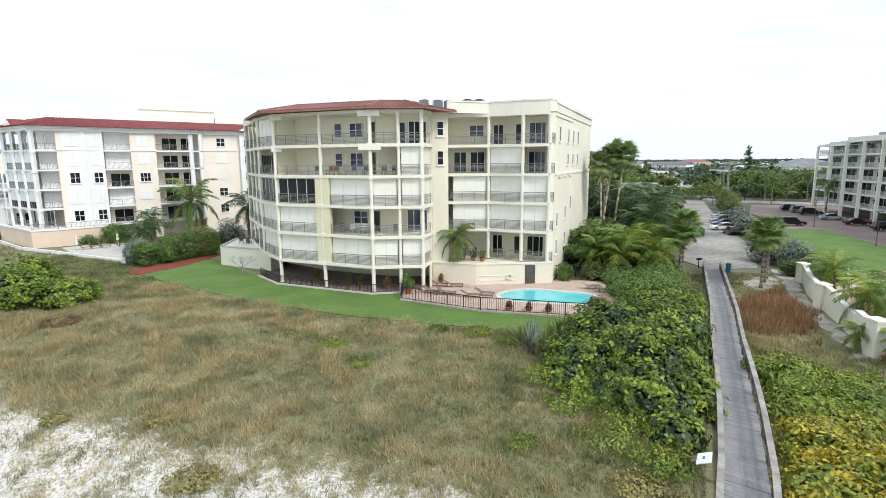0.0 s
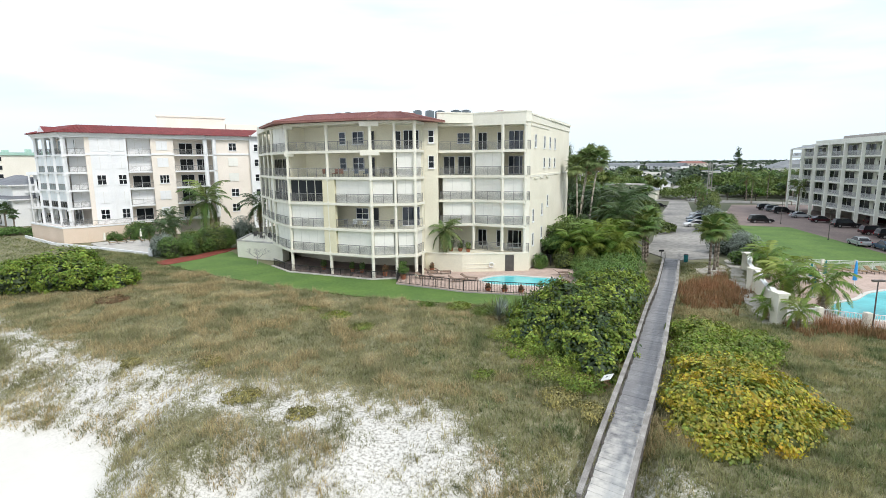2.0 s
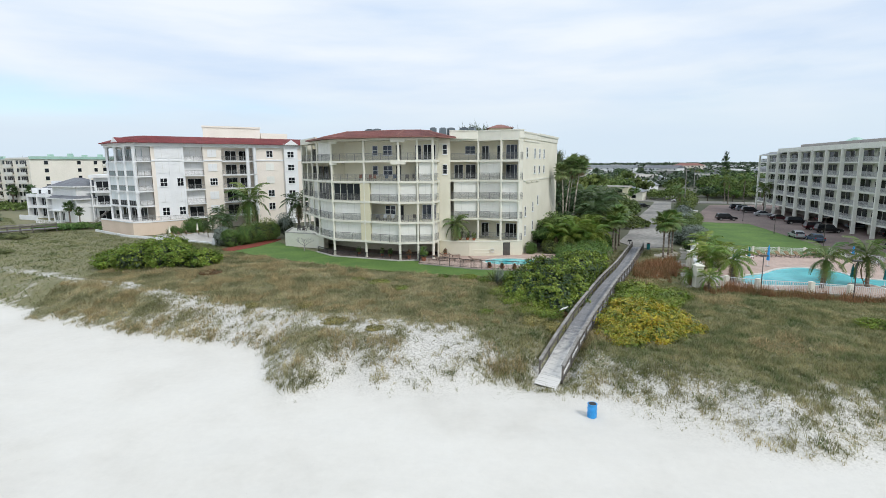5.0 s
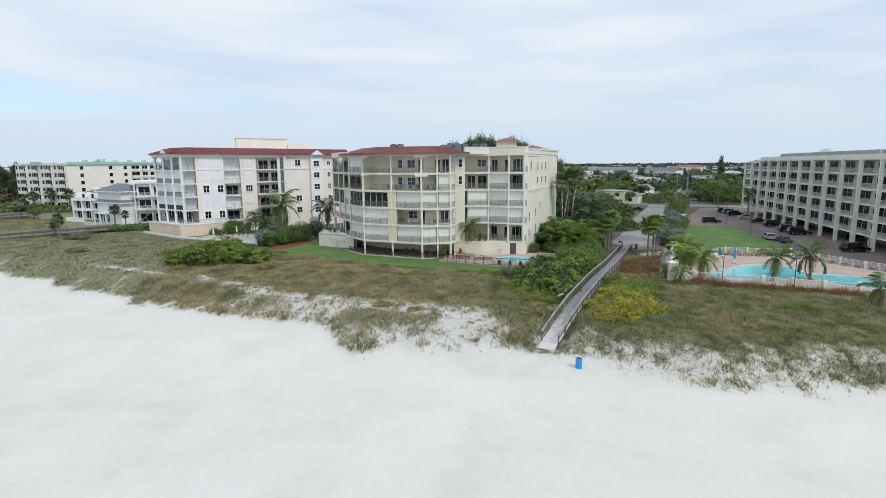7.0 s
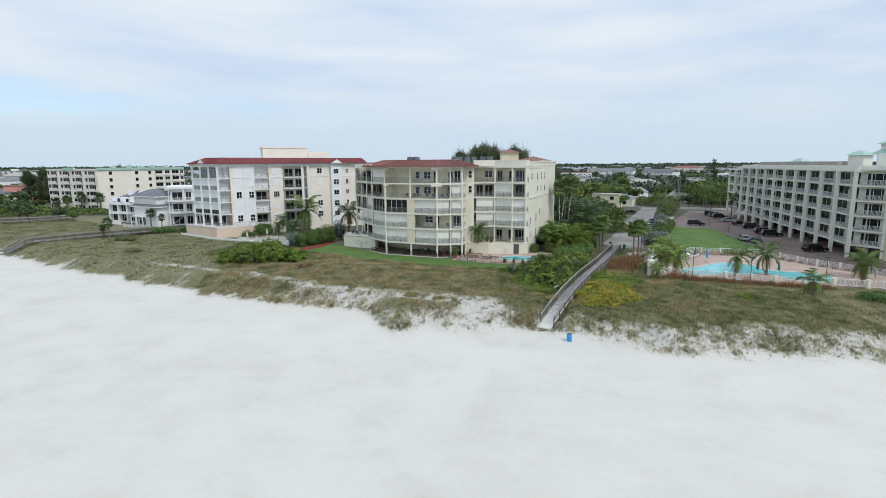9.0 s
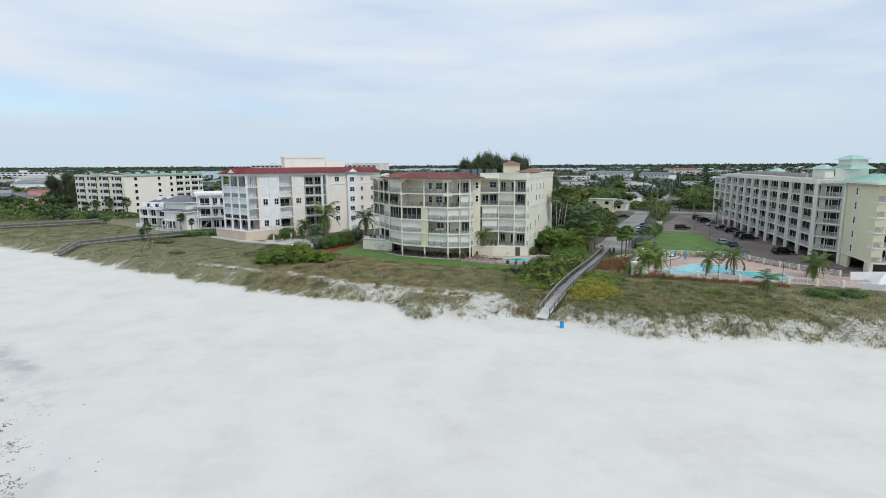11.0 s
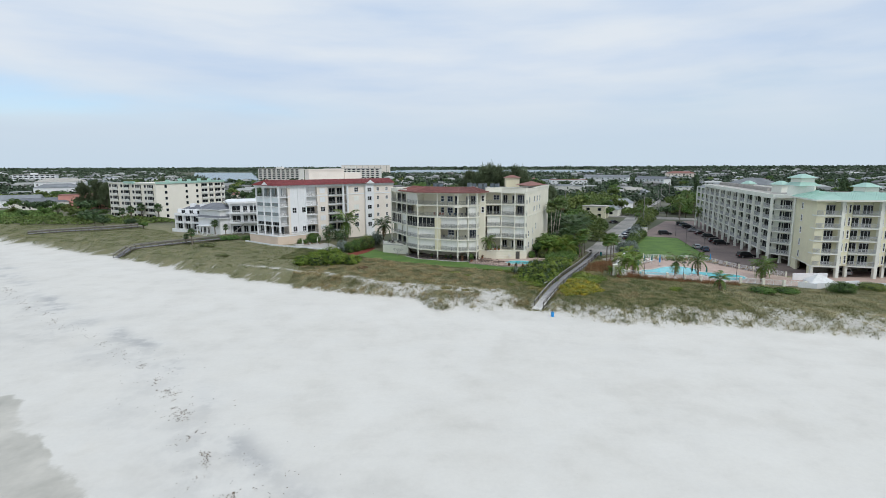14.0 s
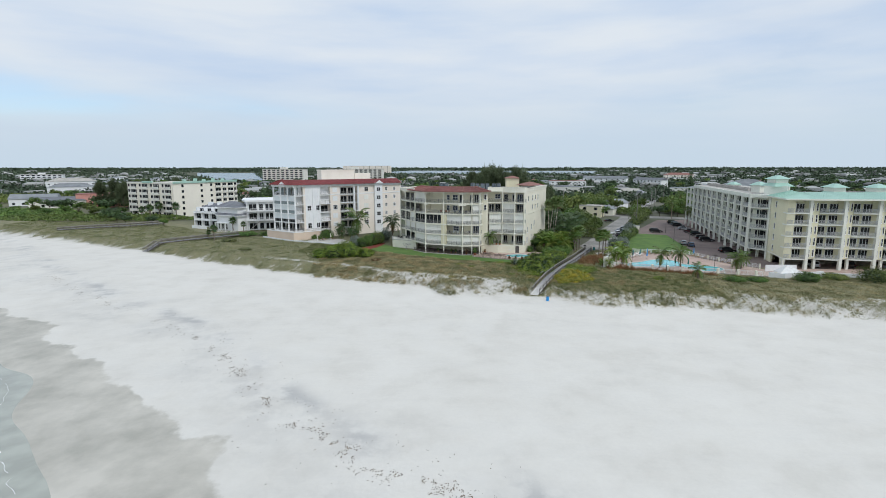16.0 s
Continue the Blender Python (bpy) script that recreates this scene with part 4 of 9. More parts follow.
    for z in (LV[3], LV[4]):
        window(flats, pc, pd, 0.1, z + 0.75, 0.95, 1.5, 1, 2, 0.06, "white", "glass_blue")
        window(flats, pc, pd, 2.0, z + 0.75, 1.6, 1.5, 2, 2, 0.06, "white", "glass_blue")
        window(flats, pc, pd, 4.25, z + 0.05, 0.8, 2.2, 1, 1, 0.06, "bronze", "glass", "door", False)
        window(flats, (-6.9, 45.35), (-2.7, 45.75), 0.9, z + 0.05, 1.0, 2.2, 1, 1, 0.05, "white", "glass", "sliding_door", False)
        window(flats, (-6.9, 45.35), (-2.7, 45.75), 2.2, z + 0.05, 1.9, 2.3, 3, 1, 0.05, "white", "glass", "sliding_door", False)
    z = LV[1]
    window(flats, pc, pd, 2.2, z + 0.8, 1.8, 1.4, 2, 2, 0.06, "white", "glass_blue")
    window(flats, pc, pd, 4.6, z + 0.05, 0.8, 2.2, 1, 1, 0.06, "bronze", "glass", "door", False)
    window(flats, (-6.9, 45.35), (-2.7, 45.75), 1.9, z + 0.05, 2.2, 2.3, 3, 1, 0.05, "white", "glass_blue", "sliding_door", False)
    # wall that closes the left end of the upper open balconies
    for z0, z1 in ((LV[3], LV[4]), (LV[4], LV[5])):
        g = Geo().seg(P1, ia[2], z0, z1 - 0.3, 0.2, 0.05, 0.4)
        part("party_wall", g, "cream", flats)
    # east front bays
    kinds_b = ["ossoo", "ossso", "ossoo"]
    for bi, (p, q) in enumerate(((B0, B1), (B1, B2), (B2, B3))):
        ln = dist2(p, q)
        for k, kind in enumerate(kinds_b[bi]):
            z0 = LV[k] if k else 2.4
            z1 = LV[k + 1] - 0.30
            if kind == "s":
                shutter(flats, p, q, z0 + 0.02, z1 - 0.01, a=0.2 if bi else 0.55, b=ln - 0.2)
            railing(flats, p, q, z0, 1.05, "h", "railgrey", -0.06, 0.2, ln - 0.2)
    pe, pf, pg = ib[0], ib[1], ib[2]
    window(flats, pe, pf, 2.5, LV[4] + 0.9, 1.7, 1.35, 2, 2, 0.05, "white", "glass_blue")
    window(flats, pe, pf, 0.7, LV[3] + 0.05, 1.5, 2.3, 2, 1, 0.05, "white", "glass", "sliding_door", False)
    window(flats, pe, pf, 2.6, LV[3] + 0.05, 1.7, 2.3, 2, 1, 0.05, "white", "glass", "sliding_door", False)
    for z in (2.4, LV[3], LV[4]):
        window(flats, pf, pg, 0.3, z + 0.05, 1.25, 2.2, 2, 1, 0.05, "white", "glass", "sliding_door", False)
        window(flats, pf, pg, 2.9, z + 0.05, 0.75, 2.2, 1, 1, 0.05, "white", "glass", "door", False)
        window(flats, pg, (9.6, 48.1), 0.25, z + 0.05, 2.1, 2.3, 3, 1, 0.08, "white", "glass_blue" if z > 3 else "glass", "sliding_door", False)
    for k, kind in enumerate("osss" "o"):
        z0 = LV[k] if k else 2.4
        railing(flats, (10.15, 45.5), B4, z0, 1.05, "h", "railgrey", 0.03)
    # low garden front under the east balconies
    base = Geo().prism([(-2.25, 45.9), (2.4, 44.75), (10.72, 45.35), (10.9, 46.2), (9, 50), (-1, 50)], 0.0, 2.28)
    part("garden_wall", base, "cream", flats)
    cap = Geo().seg((-2.2, 45.85), (2.4, 44.75), 2.28, 2.42, 0.3, 0.06)
    cap.seg((2.4, 44.75), (10.72, 45.35), 2.28, 2.42, 0.3, 0.06)
    part("coping", cap, "cream_trim", flats)
    panel = Geo()
    panel.seg((2.4, 44.75), (10.72, 45.35), 0.55, 0.63, 0.05, 0.04, 0.45, 4.2)
    panel.seg((2.4, 44.75), (10.72, 45.35), 1.05, 1.12, 0.05, 0.04, 0.45, 4.2)
    part("raised_panel", panel, "cream_trim", flats)
    d = Geo().seg((2.4, 44.75), (10.72, 45.35), 0.05, 2.15, 0.06, 0.04, 5.35, 6.45)
    d.seg((2.4, 44.75), (10.72, 45.35), 0.05, 2.1, 0.02, 0.06, 5.42, 5.46)
    part("door", d, "bronze", flats, "dark brown louvred utility door")
    # parapet of the east half
    par = Geo()
    top = [(-0.6, 46.2)] + inset([B0, B1, B2, B3, B4, BK], -0.12)[1:]
    for p, q in zip(top[:-1], top[1:]):
        if q == top[-1]:
            par.seg(p, q, 17.95, 18.75, 0.3)
            par.seg(p, q, 18.75, 18.95, 0.42, 0.08, 0, 9.0)
            par.seg(p, q, 18.75, 19.1, 0.5, 0.16, 9.0, None)
        else:
            par.seg(p, q, 17.95, 19.05, 0.3)
            par.seg(p, q, 19.05, 19.2, 0.42, 0.06)
    part("parapet", par, "cream_trim", flats)
    fl = Geo().prism([(-0.6, 46.8), (3.9, 47.8), (7.4, 46.3), (10.2, 45.7), (20.4, 66), (17, 71), (-20, 70), (-27, 63), (-22, 54), (-8, 47)], 17.96, 18.3)
    part("flat_roof", fl, "flatroof", flats)
    # mouldings and windows on the side wall
    m = Geo()
    m.seg(B4, BK, 17.5, 17.75, 0.1, 0.1, 0.2, 9)
    m.seg(B4, BK, 11.45, 11.7, 0.1, 0.09, 0.2, None)
    part("string_course", m, "cream_trim", flats)
    for s in (1.7, 6.1, 9.1, 12.0):
        window(flats, B4, BK, s, 15.0, 0.8, 1.6, 1, 2, 0.02)
    for s in (6.1, 9.0, 12.0):
        window(flats, B4, BK, s, 12.5, 0.8, 1.3, 1, 2, 0.02)
    for s, z in ((1.2, 5.9), (5.4, 6.3), (1.2, 2.9), (5.4, 3.2), (8.4, 7.2)):
        window(flats, B4, BK, s, z, 0.7, 1.6, 1, 2, 0.02)
    for s in (1.9, 4.6, 7.6):
        h = Geo().seg(B4, BK, 11.2, 11.32, 0.2, 0.2, s, s + 1.5)
        part("window_hood", h, "cream_trim", flats)
    # tile roof of the curved half: a band that rises inwards
    lr = [(-25.0, 54.0), (-20.0, 46.2), P3, (-3.0, 42.9), (-0.2, 46.6)]
    eave = inset(lr, -0.75)
    ridge = inset(lr, 4.2)
    g, tiles, caps, fas = Geo(), Geo(), Geo(), Geo()
    for i in range(len(lr) - 1):
        e0, e1, r0, r1 = eave[i], eave[i + 1], ridge[i], ridge[i + 1]
        g.add([(*e0, 18.12), (*e1, 18.12), (*r1, 19.25), (*r0, 19.25)], [(0, 1, 2, 3)])
        g.add([(*e0, 18.0), (*e1, 18.0), (*r1, 18.0), (*r0, 18.0)], [(3, 2, 1, 0)])
        fas.add([(*e0, 17.95), (*e1, 17.95), (*e1, 18.14), (*e0, 18.14)], [(0, 1, 2, 3)])
        n = int(dist2(e0, e1) / 0.34)
        for k in range(n):
            c = (k + 0.5) / n
            a, b = lerp2(e0, e1, c), lerp2(r0, r1, c)
            tiles.tube((a[0], a[1], 18.14), (b[0], b[1], 19.26), 0.085, 5, 0.06)
    for i in range(1, len(lr) - 1):
        caps.tube((*eave[i], 18.18), (*ridge[i], 19.31), 0.13, 6)
    for i in range(len(lr) - 1):
        caps.tube((*ridge[i], 19.28), (*ridge[i + 1], 19.28), 0.12, 6)
    inner = inset(lr, 4.25)
    back = Geo()
    for i in range(len(lr) - 1):
        back.add([(*inner[i], 18.2), (*inner[i + 1], 18.2), (*inner[i + 1], 19.25), (*inner[i], 19.25)], [(3, 2, 1, 0)])
    roof = part("tile_roof", g, "redroof", flats)
    tagged(part("tile_row", tiles, "redroof", roof), "", "", "", "stuff")
    part("ridge_cap", caps, "redcap", roof, "paler mortared ridge tiles")
    part("fascia", fas, "redcap", roof)
    part("roof_upstand", back, "cream_trim", roof)
    # wing parapet beside the tile roof
    wp = Geo()
    w0, w1 = AW, lerp2(AW, A0, 0.62)
    wp.seg(w0, A0, 17.95, 18.6, 0.3, 0.1)
    wp.seg((-23.5, 66), w0, 11.0, 18.6, 0.3, 0.1)
    part("wing_parapet", wp, "cream_trim", flats)
    # stair penthouse on the roof
    ph = Geo().box(7.6, 68.6, 18.3, 12.0, 72.0, 21.2)
    part("roof_penthouse", ph, "tan", flats)
    hip = Geo()
    hip.add([(7.1, 68.1, 21.2), (12.5, 68.1, 21.2), (12.5, 72.5, 21.2), (7.1, 72.5, 21.2), (9.4, 70.3, 22.0), (10.2, 70.3, 22.0)],
            [(0, 1, 5, 4), (1, 2, 5), (2, 3, 4, 5), (3, 0, 4), (3, 2, 1, 0)])
    part("penthouse_roof", hip, "redcap", flats)
    hip = Geo()
    hip.add([(13.6, 60, 19.0), (20.6, 65.9, 19.0), (16.4, 71, 19.0), (10, 66, 19.0), (15.2, 65.8, 20.2)], [(0, 1, 4), (1, 2, 4), (2, 3, 4), (3, 0, 4), (3, 2, 1, 0)])
    part("corner_hip_roof", hip, "redcap", flats)


build_flats()

# raised terrace at the west wing
terr = thing("terrace", "raised terrace with plain cream retaining wall", "terrace")
tg = Geo().prism([(-30.6, 55.0), (-23.6, 52.2), (-22.6, 51.6), (-22.2, 53.0), (-27, 60), (-31.4, 61)], 0.0, 2.45)
part("retaining_wall", tg, "cream_trim", terr)
tc_ = Geo()
tc_.seg((-30.6, 55.0), (-23.6, 52.2), 2.45, 2.6, 0.35, 0.05)
tc_.seg((-31.4, 61.0), (-30.6, 55.0), 2.45, 2.6, 0.35, 0.05)
part("coping", tc_, "kerb", terr)


# peach and white building with the red roof
CL, CC0 = (-76.2, 73.5), (-66.6, 68.4)
CU = Vector((0.82, 0.572)).normalized()
peach = thing("condominium_building", "peach and white condominium building with red tile roof", "building")


def build_peach():
    zf, st = 3.0, 3.15
    lv = [zf + st * i for i in range(6)]
    lv[5] = 18.9

    def on(s, o=0.0):
        n = Vector((CU.y, -CU.x))
        v = Vector(CC0) + CU * s + n * o
        return (v.x, v.y)

    vdir = Vector((CL[0] - CC0[0], CL[1] - CC0[1])).normalized()
    # body, set back behind the balconies
    c_in = on(2.0, -2.2)
    body = Geo().prism([(-77.0 + 2.0, 76.5), (c_in[0] - 1.2, c_in[1] + 0.6), on(2.9, -2.2), on(2.9, 0), on(8.95, 0), on(8.95, -1.9), on(12.7, -1.9), on(12.7, 0), on(16.45, 0), on(16.45, -2.3), on(23.6, -2.3), on(23.6, 0), on(42, 0), on(42, -22), (-72, 92)], 0.0, 18.9)
    part("wall", body, "pink", peach)
    white = Geo()
    white.seg(on(2.9), on(42), 2.9, 18.9, 0.02, 0.03, 0.7, 6.05)
    white.seg(on(2.9), on(42), 2.9, 18.9, 0.3, 0.25, 3.2, 3.7)
    white.seg(on(2.9), on(42), 2.9, 18.9, 0.3, 0.25, 5.7, 6.05)
    part("white_bay", white, "white", peach, "white painted wall bay")
    # white towers to the right
    tower = Geo().prism([on(30.2, 0.9), on(33.4, 0.9), on(33.4, -0.5), on(30.2, -0.5)], 0.0, 19.6)
    part("white_tower", tower, "white", peach)
    for k in range(5):
        window(peach, on(30.2, 0.9), on(33.4, 0.9), 0.7, lv[k] + 0.7, 1.6, 1.5, 2, 2, 0.03, "white", "glass")
        for s in (35.0, 38.6):
            window(peach, on(0), on(42), s, lv[k] + 0.9, 0.9 if s > 34 else 1.2, 1.3, 2, 2, 0.03, "white", "glass")
    # floor slabs at the balcony bays
    for k, z in enumerate(lv):
        g = Geo()
        g.prism([(CL[0] - 0.2, CL[1] - 0.25), (CC0[0], CC0[1] - 0.3), on(2.9, 0.15), on(2.9, -2.2), c_in, (-75, 77)], z - 0.28, z)
        g.prism([on(8.95, 0.25), on(12.7, 0.25), on(12.7, -1.9), on(8.95, -1.9)], z - 0.25, z)
        g.prism([on(16.45, 0.2), on(22.0, 0.5), on(23.6, 0.2), on(23.6, -2.3), on(16.45, -2.3)], z - 0.25, z)
        part("floor_slab", g, "white", peach)
    # columns of the corner bay, shutters and rails between them
    cols = [lerp2(CC0, CL, k / 3) for k in range(4)]
    for c in cols:
        for k in range(5):
            g = Geo().box(c[0] - 0.24, c[1] - 0.24, lv[k], c[0] + 0.24, c[1] + 0.24, lv[k + 1] - 0.28)
            g.box(c[0] - 0.34, c[1] - 0.34, lv[k + 1] - 0.55, c[0] + 0.34, c[1] + 0.34, lv[k + 1] - 0.28)
            part("column", g, "white", peach)
    for k in range(5):
        for i in range(3):
            p, q = cols[i + 1], cols[i]
            if 1 <= k <= 3:
                shutter(peach, p, q, lv[k] + 1.14, lv[k + 1] - 0.3, 0.04, 0.25, dist2(p, q) - 0.25, material="blind")
                window(peach, p, q, 0.25, lv[k] + 0.02, dist2(p, q) - 0.5, 1.1, 4, 1, 0.02, "railgrey", "glass_pale" if k > 1 else "glass", "glazed_rail", False)
            else:
                window(peach, p, q, 0.4, lv[k] + 0.03, dist2(p, q) - 0.8, 2.6, 2, 1, -1.9, "white", "glass_pale" if k == 4 else "glass", "sliding_door", False)
            if k in (0, 4):
                railing(peach, p, q, lv[k], 1.05, "v", "railgrey", 0.0, 0.36, dist2(p, q) - 0.36)
        railing(peach, cols[0], on(2.9), lv[k], 1.05, "v", "railgrey", 0.0, 0.36, 2.8)
        if k:
            shutter(peach, on(0.4), on(2.9), lv[k] + 0.05, lv[k + 1] - 0.3, -1.6, 0, 2.4, material="white")
        railing(peach, on(8.95), on(12.7), lv[k], 1.05, "v", "railgrey", 0.1)
        if k in (0, 2):
            window(peach, on(8.95), on(12.7), 0.5, lv[k] + 0.02, 2.8, 2.3, 2, 1, -1.84, "white", "glass", "sliding_door", False)
        else:
            shutter(peach, on(8.95), on(12.7), lv[k] + 0.02, lv[k + 1] - 0.28, -1.0 if k != 4 else -1.5, 0.1, 3.7, material="white")
        railing(peach, on(16.45), on(22.0), lv[k], 1.05, "v", "railgrey", 0.1)
        railing(peach, on(22.0), on(23.6), lv[k], 1.05, "v", "railgrey", 0.1)
        window(peach, on(16.45), on(23.6), 1.0, lv[k] + 0.02, 2.4, 2.3, 2, 1, -2.24, "white", "glass", "sliding_door", False)
        window(peach, on(16.45), on(23.6), 4.0, lv[k] + 0.02, 2.0, 2.3, 2, 1, -2.24, "white", "glass", "sliding_door", False)
        # windows in the flat walls
        for s, w in ((4.2, 1.35), (7.35, 1.25)):
            if k in (0, 2):
                window(peach, on(0), on(42), s, lv[k] + 0.8, w, 1.8, 2, 2, 0.06, "white", "glass")
            else:
                shutter(peach, on(0), on(42), lv[k] + 0.55, lv[k] + 2.75, 0.1, s - 0.2, s + w + 0.2, material="white")
        if k in (2,):
            window(peach, on(0), on(42), 13.75, lv[k] + 0.8, 1.6, 1.6, 3, 2, 0.04, "white", "glass")
        else:
            shutter(peach, on(0), on(42), lv[k] + 0.8, lv[k] + 2.5, 0.08, 13.6, 15.4, material="white")
        if k in (0, 1, 4):
            window(peach, on(0), on(42), 26.2, lv[k] + 0.8, 1.5, 1.6, 2, 2, 0.04, "white", "glass")
        else:
            shutter(peach, on(0), on(42), lv[k] + 0.8, lv[k] + 2.5, 0.08, 26.0, 27.8, material="shutter")
    for s in (21.9, 23.5):
        for k in range(5):
            c = on(s, 0.25)
            g = Geo().ring(c[0], c[1], lv[k], lv[k + 1] - 0.25, 0.4, 0.4, 10)
            part("column", g, "white", peach)
    # cornices
    for a, b in ((2.9, 8.95), (12.7, 16.45), (23.6, 42)):
        part("string_course", Geo().seg(on(0), on(42), 15.5, 15.85, 0.15, 0.12, a, b), "white", peach)
    line = [(-80.5, 84), (CL[0] - 0.3, CL[1] - 0.3), (CC0[0], CC0[1] - 0.3), on(16.45, 0.2), on(22.0, 0.8), on(24.0, 0.3), on(42, 0.2)]
    for o, z0, z1 in ((0.15, 18.6, 19.0), (0.45, 19.0, 19.35)):
        for p, q in zip(line[:-1], line[1:]):
            part("cornice", Geo().seg(p, q, z0, z1, 0.6, o), "white", peach)
    e, r = inset(line, -0.9), inset(line, 3.6)
    g, tiles = Geo(), Geo()
    for i in range(len(line) - 1):
        g.add([(*e[i], 19.36), (*e[i + 1], 19.36), (*r[i + 1], 21.0), (*r[i], 21.0)], [(0, 1, 2, 3)])
        g.add([(*r[i], 18.9), (*r[i + 1], 18.9), (*r[i + 1], 21.0), (*r[i], 21.0)], [(3, 2, 1, 0)])
        n = int(dist2(e[i], e[i + 1]) / 0.5)
        for k in range(n):
            c = (k + 0.5) / n
            a, b = lerp2(e[i], e[i + 1], c), lerp2(r[i], r[i + 1], c)
            tiles.tube((a[0], a[1], 19.38), (b[0], b[1], 21.0), 0.10, 4, 0.07)
    roof = part("tile_roof", g, "maroon", peach)
    tagged(part("tile_row", tiles, "maroon", roof), "", "", "", "stuff")
    part("flat_roof", Geo().prism([on(1, -3), on(41.5, -3), on(41.5, -21), (-71, 90), (-75, 78)], 18.9, 19.5), "flatroof", peach)
    for c, u in (((CL[0] * 0.5 + CC0[0] * 0.5, CL[1] * 0.5 + CC0[1] * 0.5), Vector((CC0[0] - CL[0], CC0[1] - CL[1])).normalized()), (on(31.8, 0.8), CU)):
        n = Vector((u.y, -u.x))
        g = Geo()
        p = Vector(c) + n * 0.95
        for hw, z0, z1, dp in ((1.7, 19.35, 20.6, 0.0),):
            a, b, t = p - u * hw, p + u * hw, p
            bk = -n * 2.5
            g.add([(a.x, a.y, z0), (b.x, b.y, z0), (t.x, t.y, z1), (a.x + bk.x, a.y + bk.y, z0), (b.x + bk.x, b.y + bk.y, z0), (t.x + bk.x, t.y + bk.y, z1)],
                  [(0, 1, 2)])
            cap = Geo().add([tuple(v) for v in g.v], [(0, 2, 5, 3), (1, 4, 5, 2)])
        ped = part("pediment", g, "white", peach)
        part("pediment_roof", cap, "maroon", ped)
    # roof penthouse
    ph = Geo().prism([(-63, 88.5), (-51.5, 95.4), (-56, 103), (-67, 96)], 19.0, 24.1)
    part("penthouse", ph, "pink", peach)
    cap = Geo()
    for p, q in (((-63, 88.5), (-51.5, 95.4)), ((-67, 96), (-63, 88.5)), ((-51.5, 95.4), (-56, 103))):
        cap.seg(p, q, 24.1, 24.5, 0.5, 0.2)
    part("penthouse", Geo().prism([(-51.4, 95.6), (-45.6, 99.2), (-49, 104), (-55.5, 101)], 19.0, 23.0), "pink", peach)
    part("penthouse_cornice", cap, "pink", peach)
    # terrace round its foot
    tp = [(-79.5, 74.0), (-67.0, 66.8), (-63.8, 68.2), (-58.8, 72.4), (-59.5, 75.0), (-66, 74)]
    g = Geo().prism(tp, 0.0, 2.7)
    part("terrace_wall", g, "peach", peach)
    g = Geo()
    for p, q in zip(tp[:3], tp[1:4]):
        g.seg(p, q, 2.7, 2.95, 0.4, 0.1)
    part("terrace_coping", g, "white", peach)
    railing(peach, tp[1], tp[2], 2.95, 0.9, "v", "railgrey", -0.1)
    railing(peach, tp[2], tp[3], 2.95, 0.9, "v", "railgrey", -0.1)


build_peach()

# ---- the long hotel with the car park ----
hotel = thing("hotel_building", "long pale hotel with stacked white balconies over open parking", "hotel")
HA, HB = (73.72, 40.87), (92.02, 105.37)
HU = Vector((HB[0] - HA[0], HB[1] - HA[1])).normalized()
HN = Vector((-HU.y, HU.x))
HZ = [2.75 + 2.9 * i for i in range(6)]


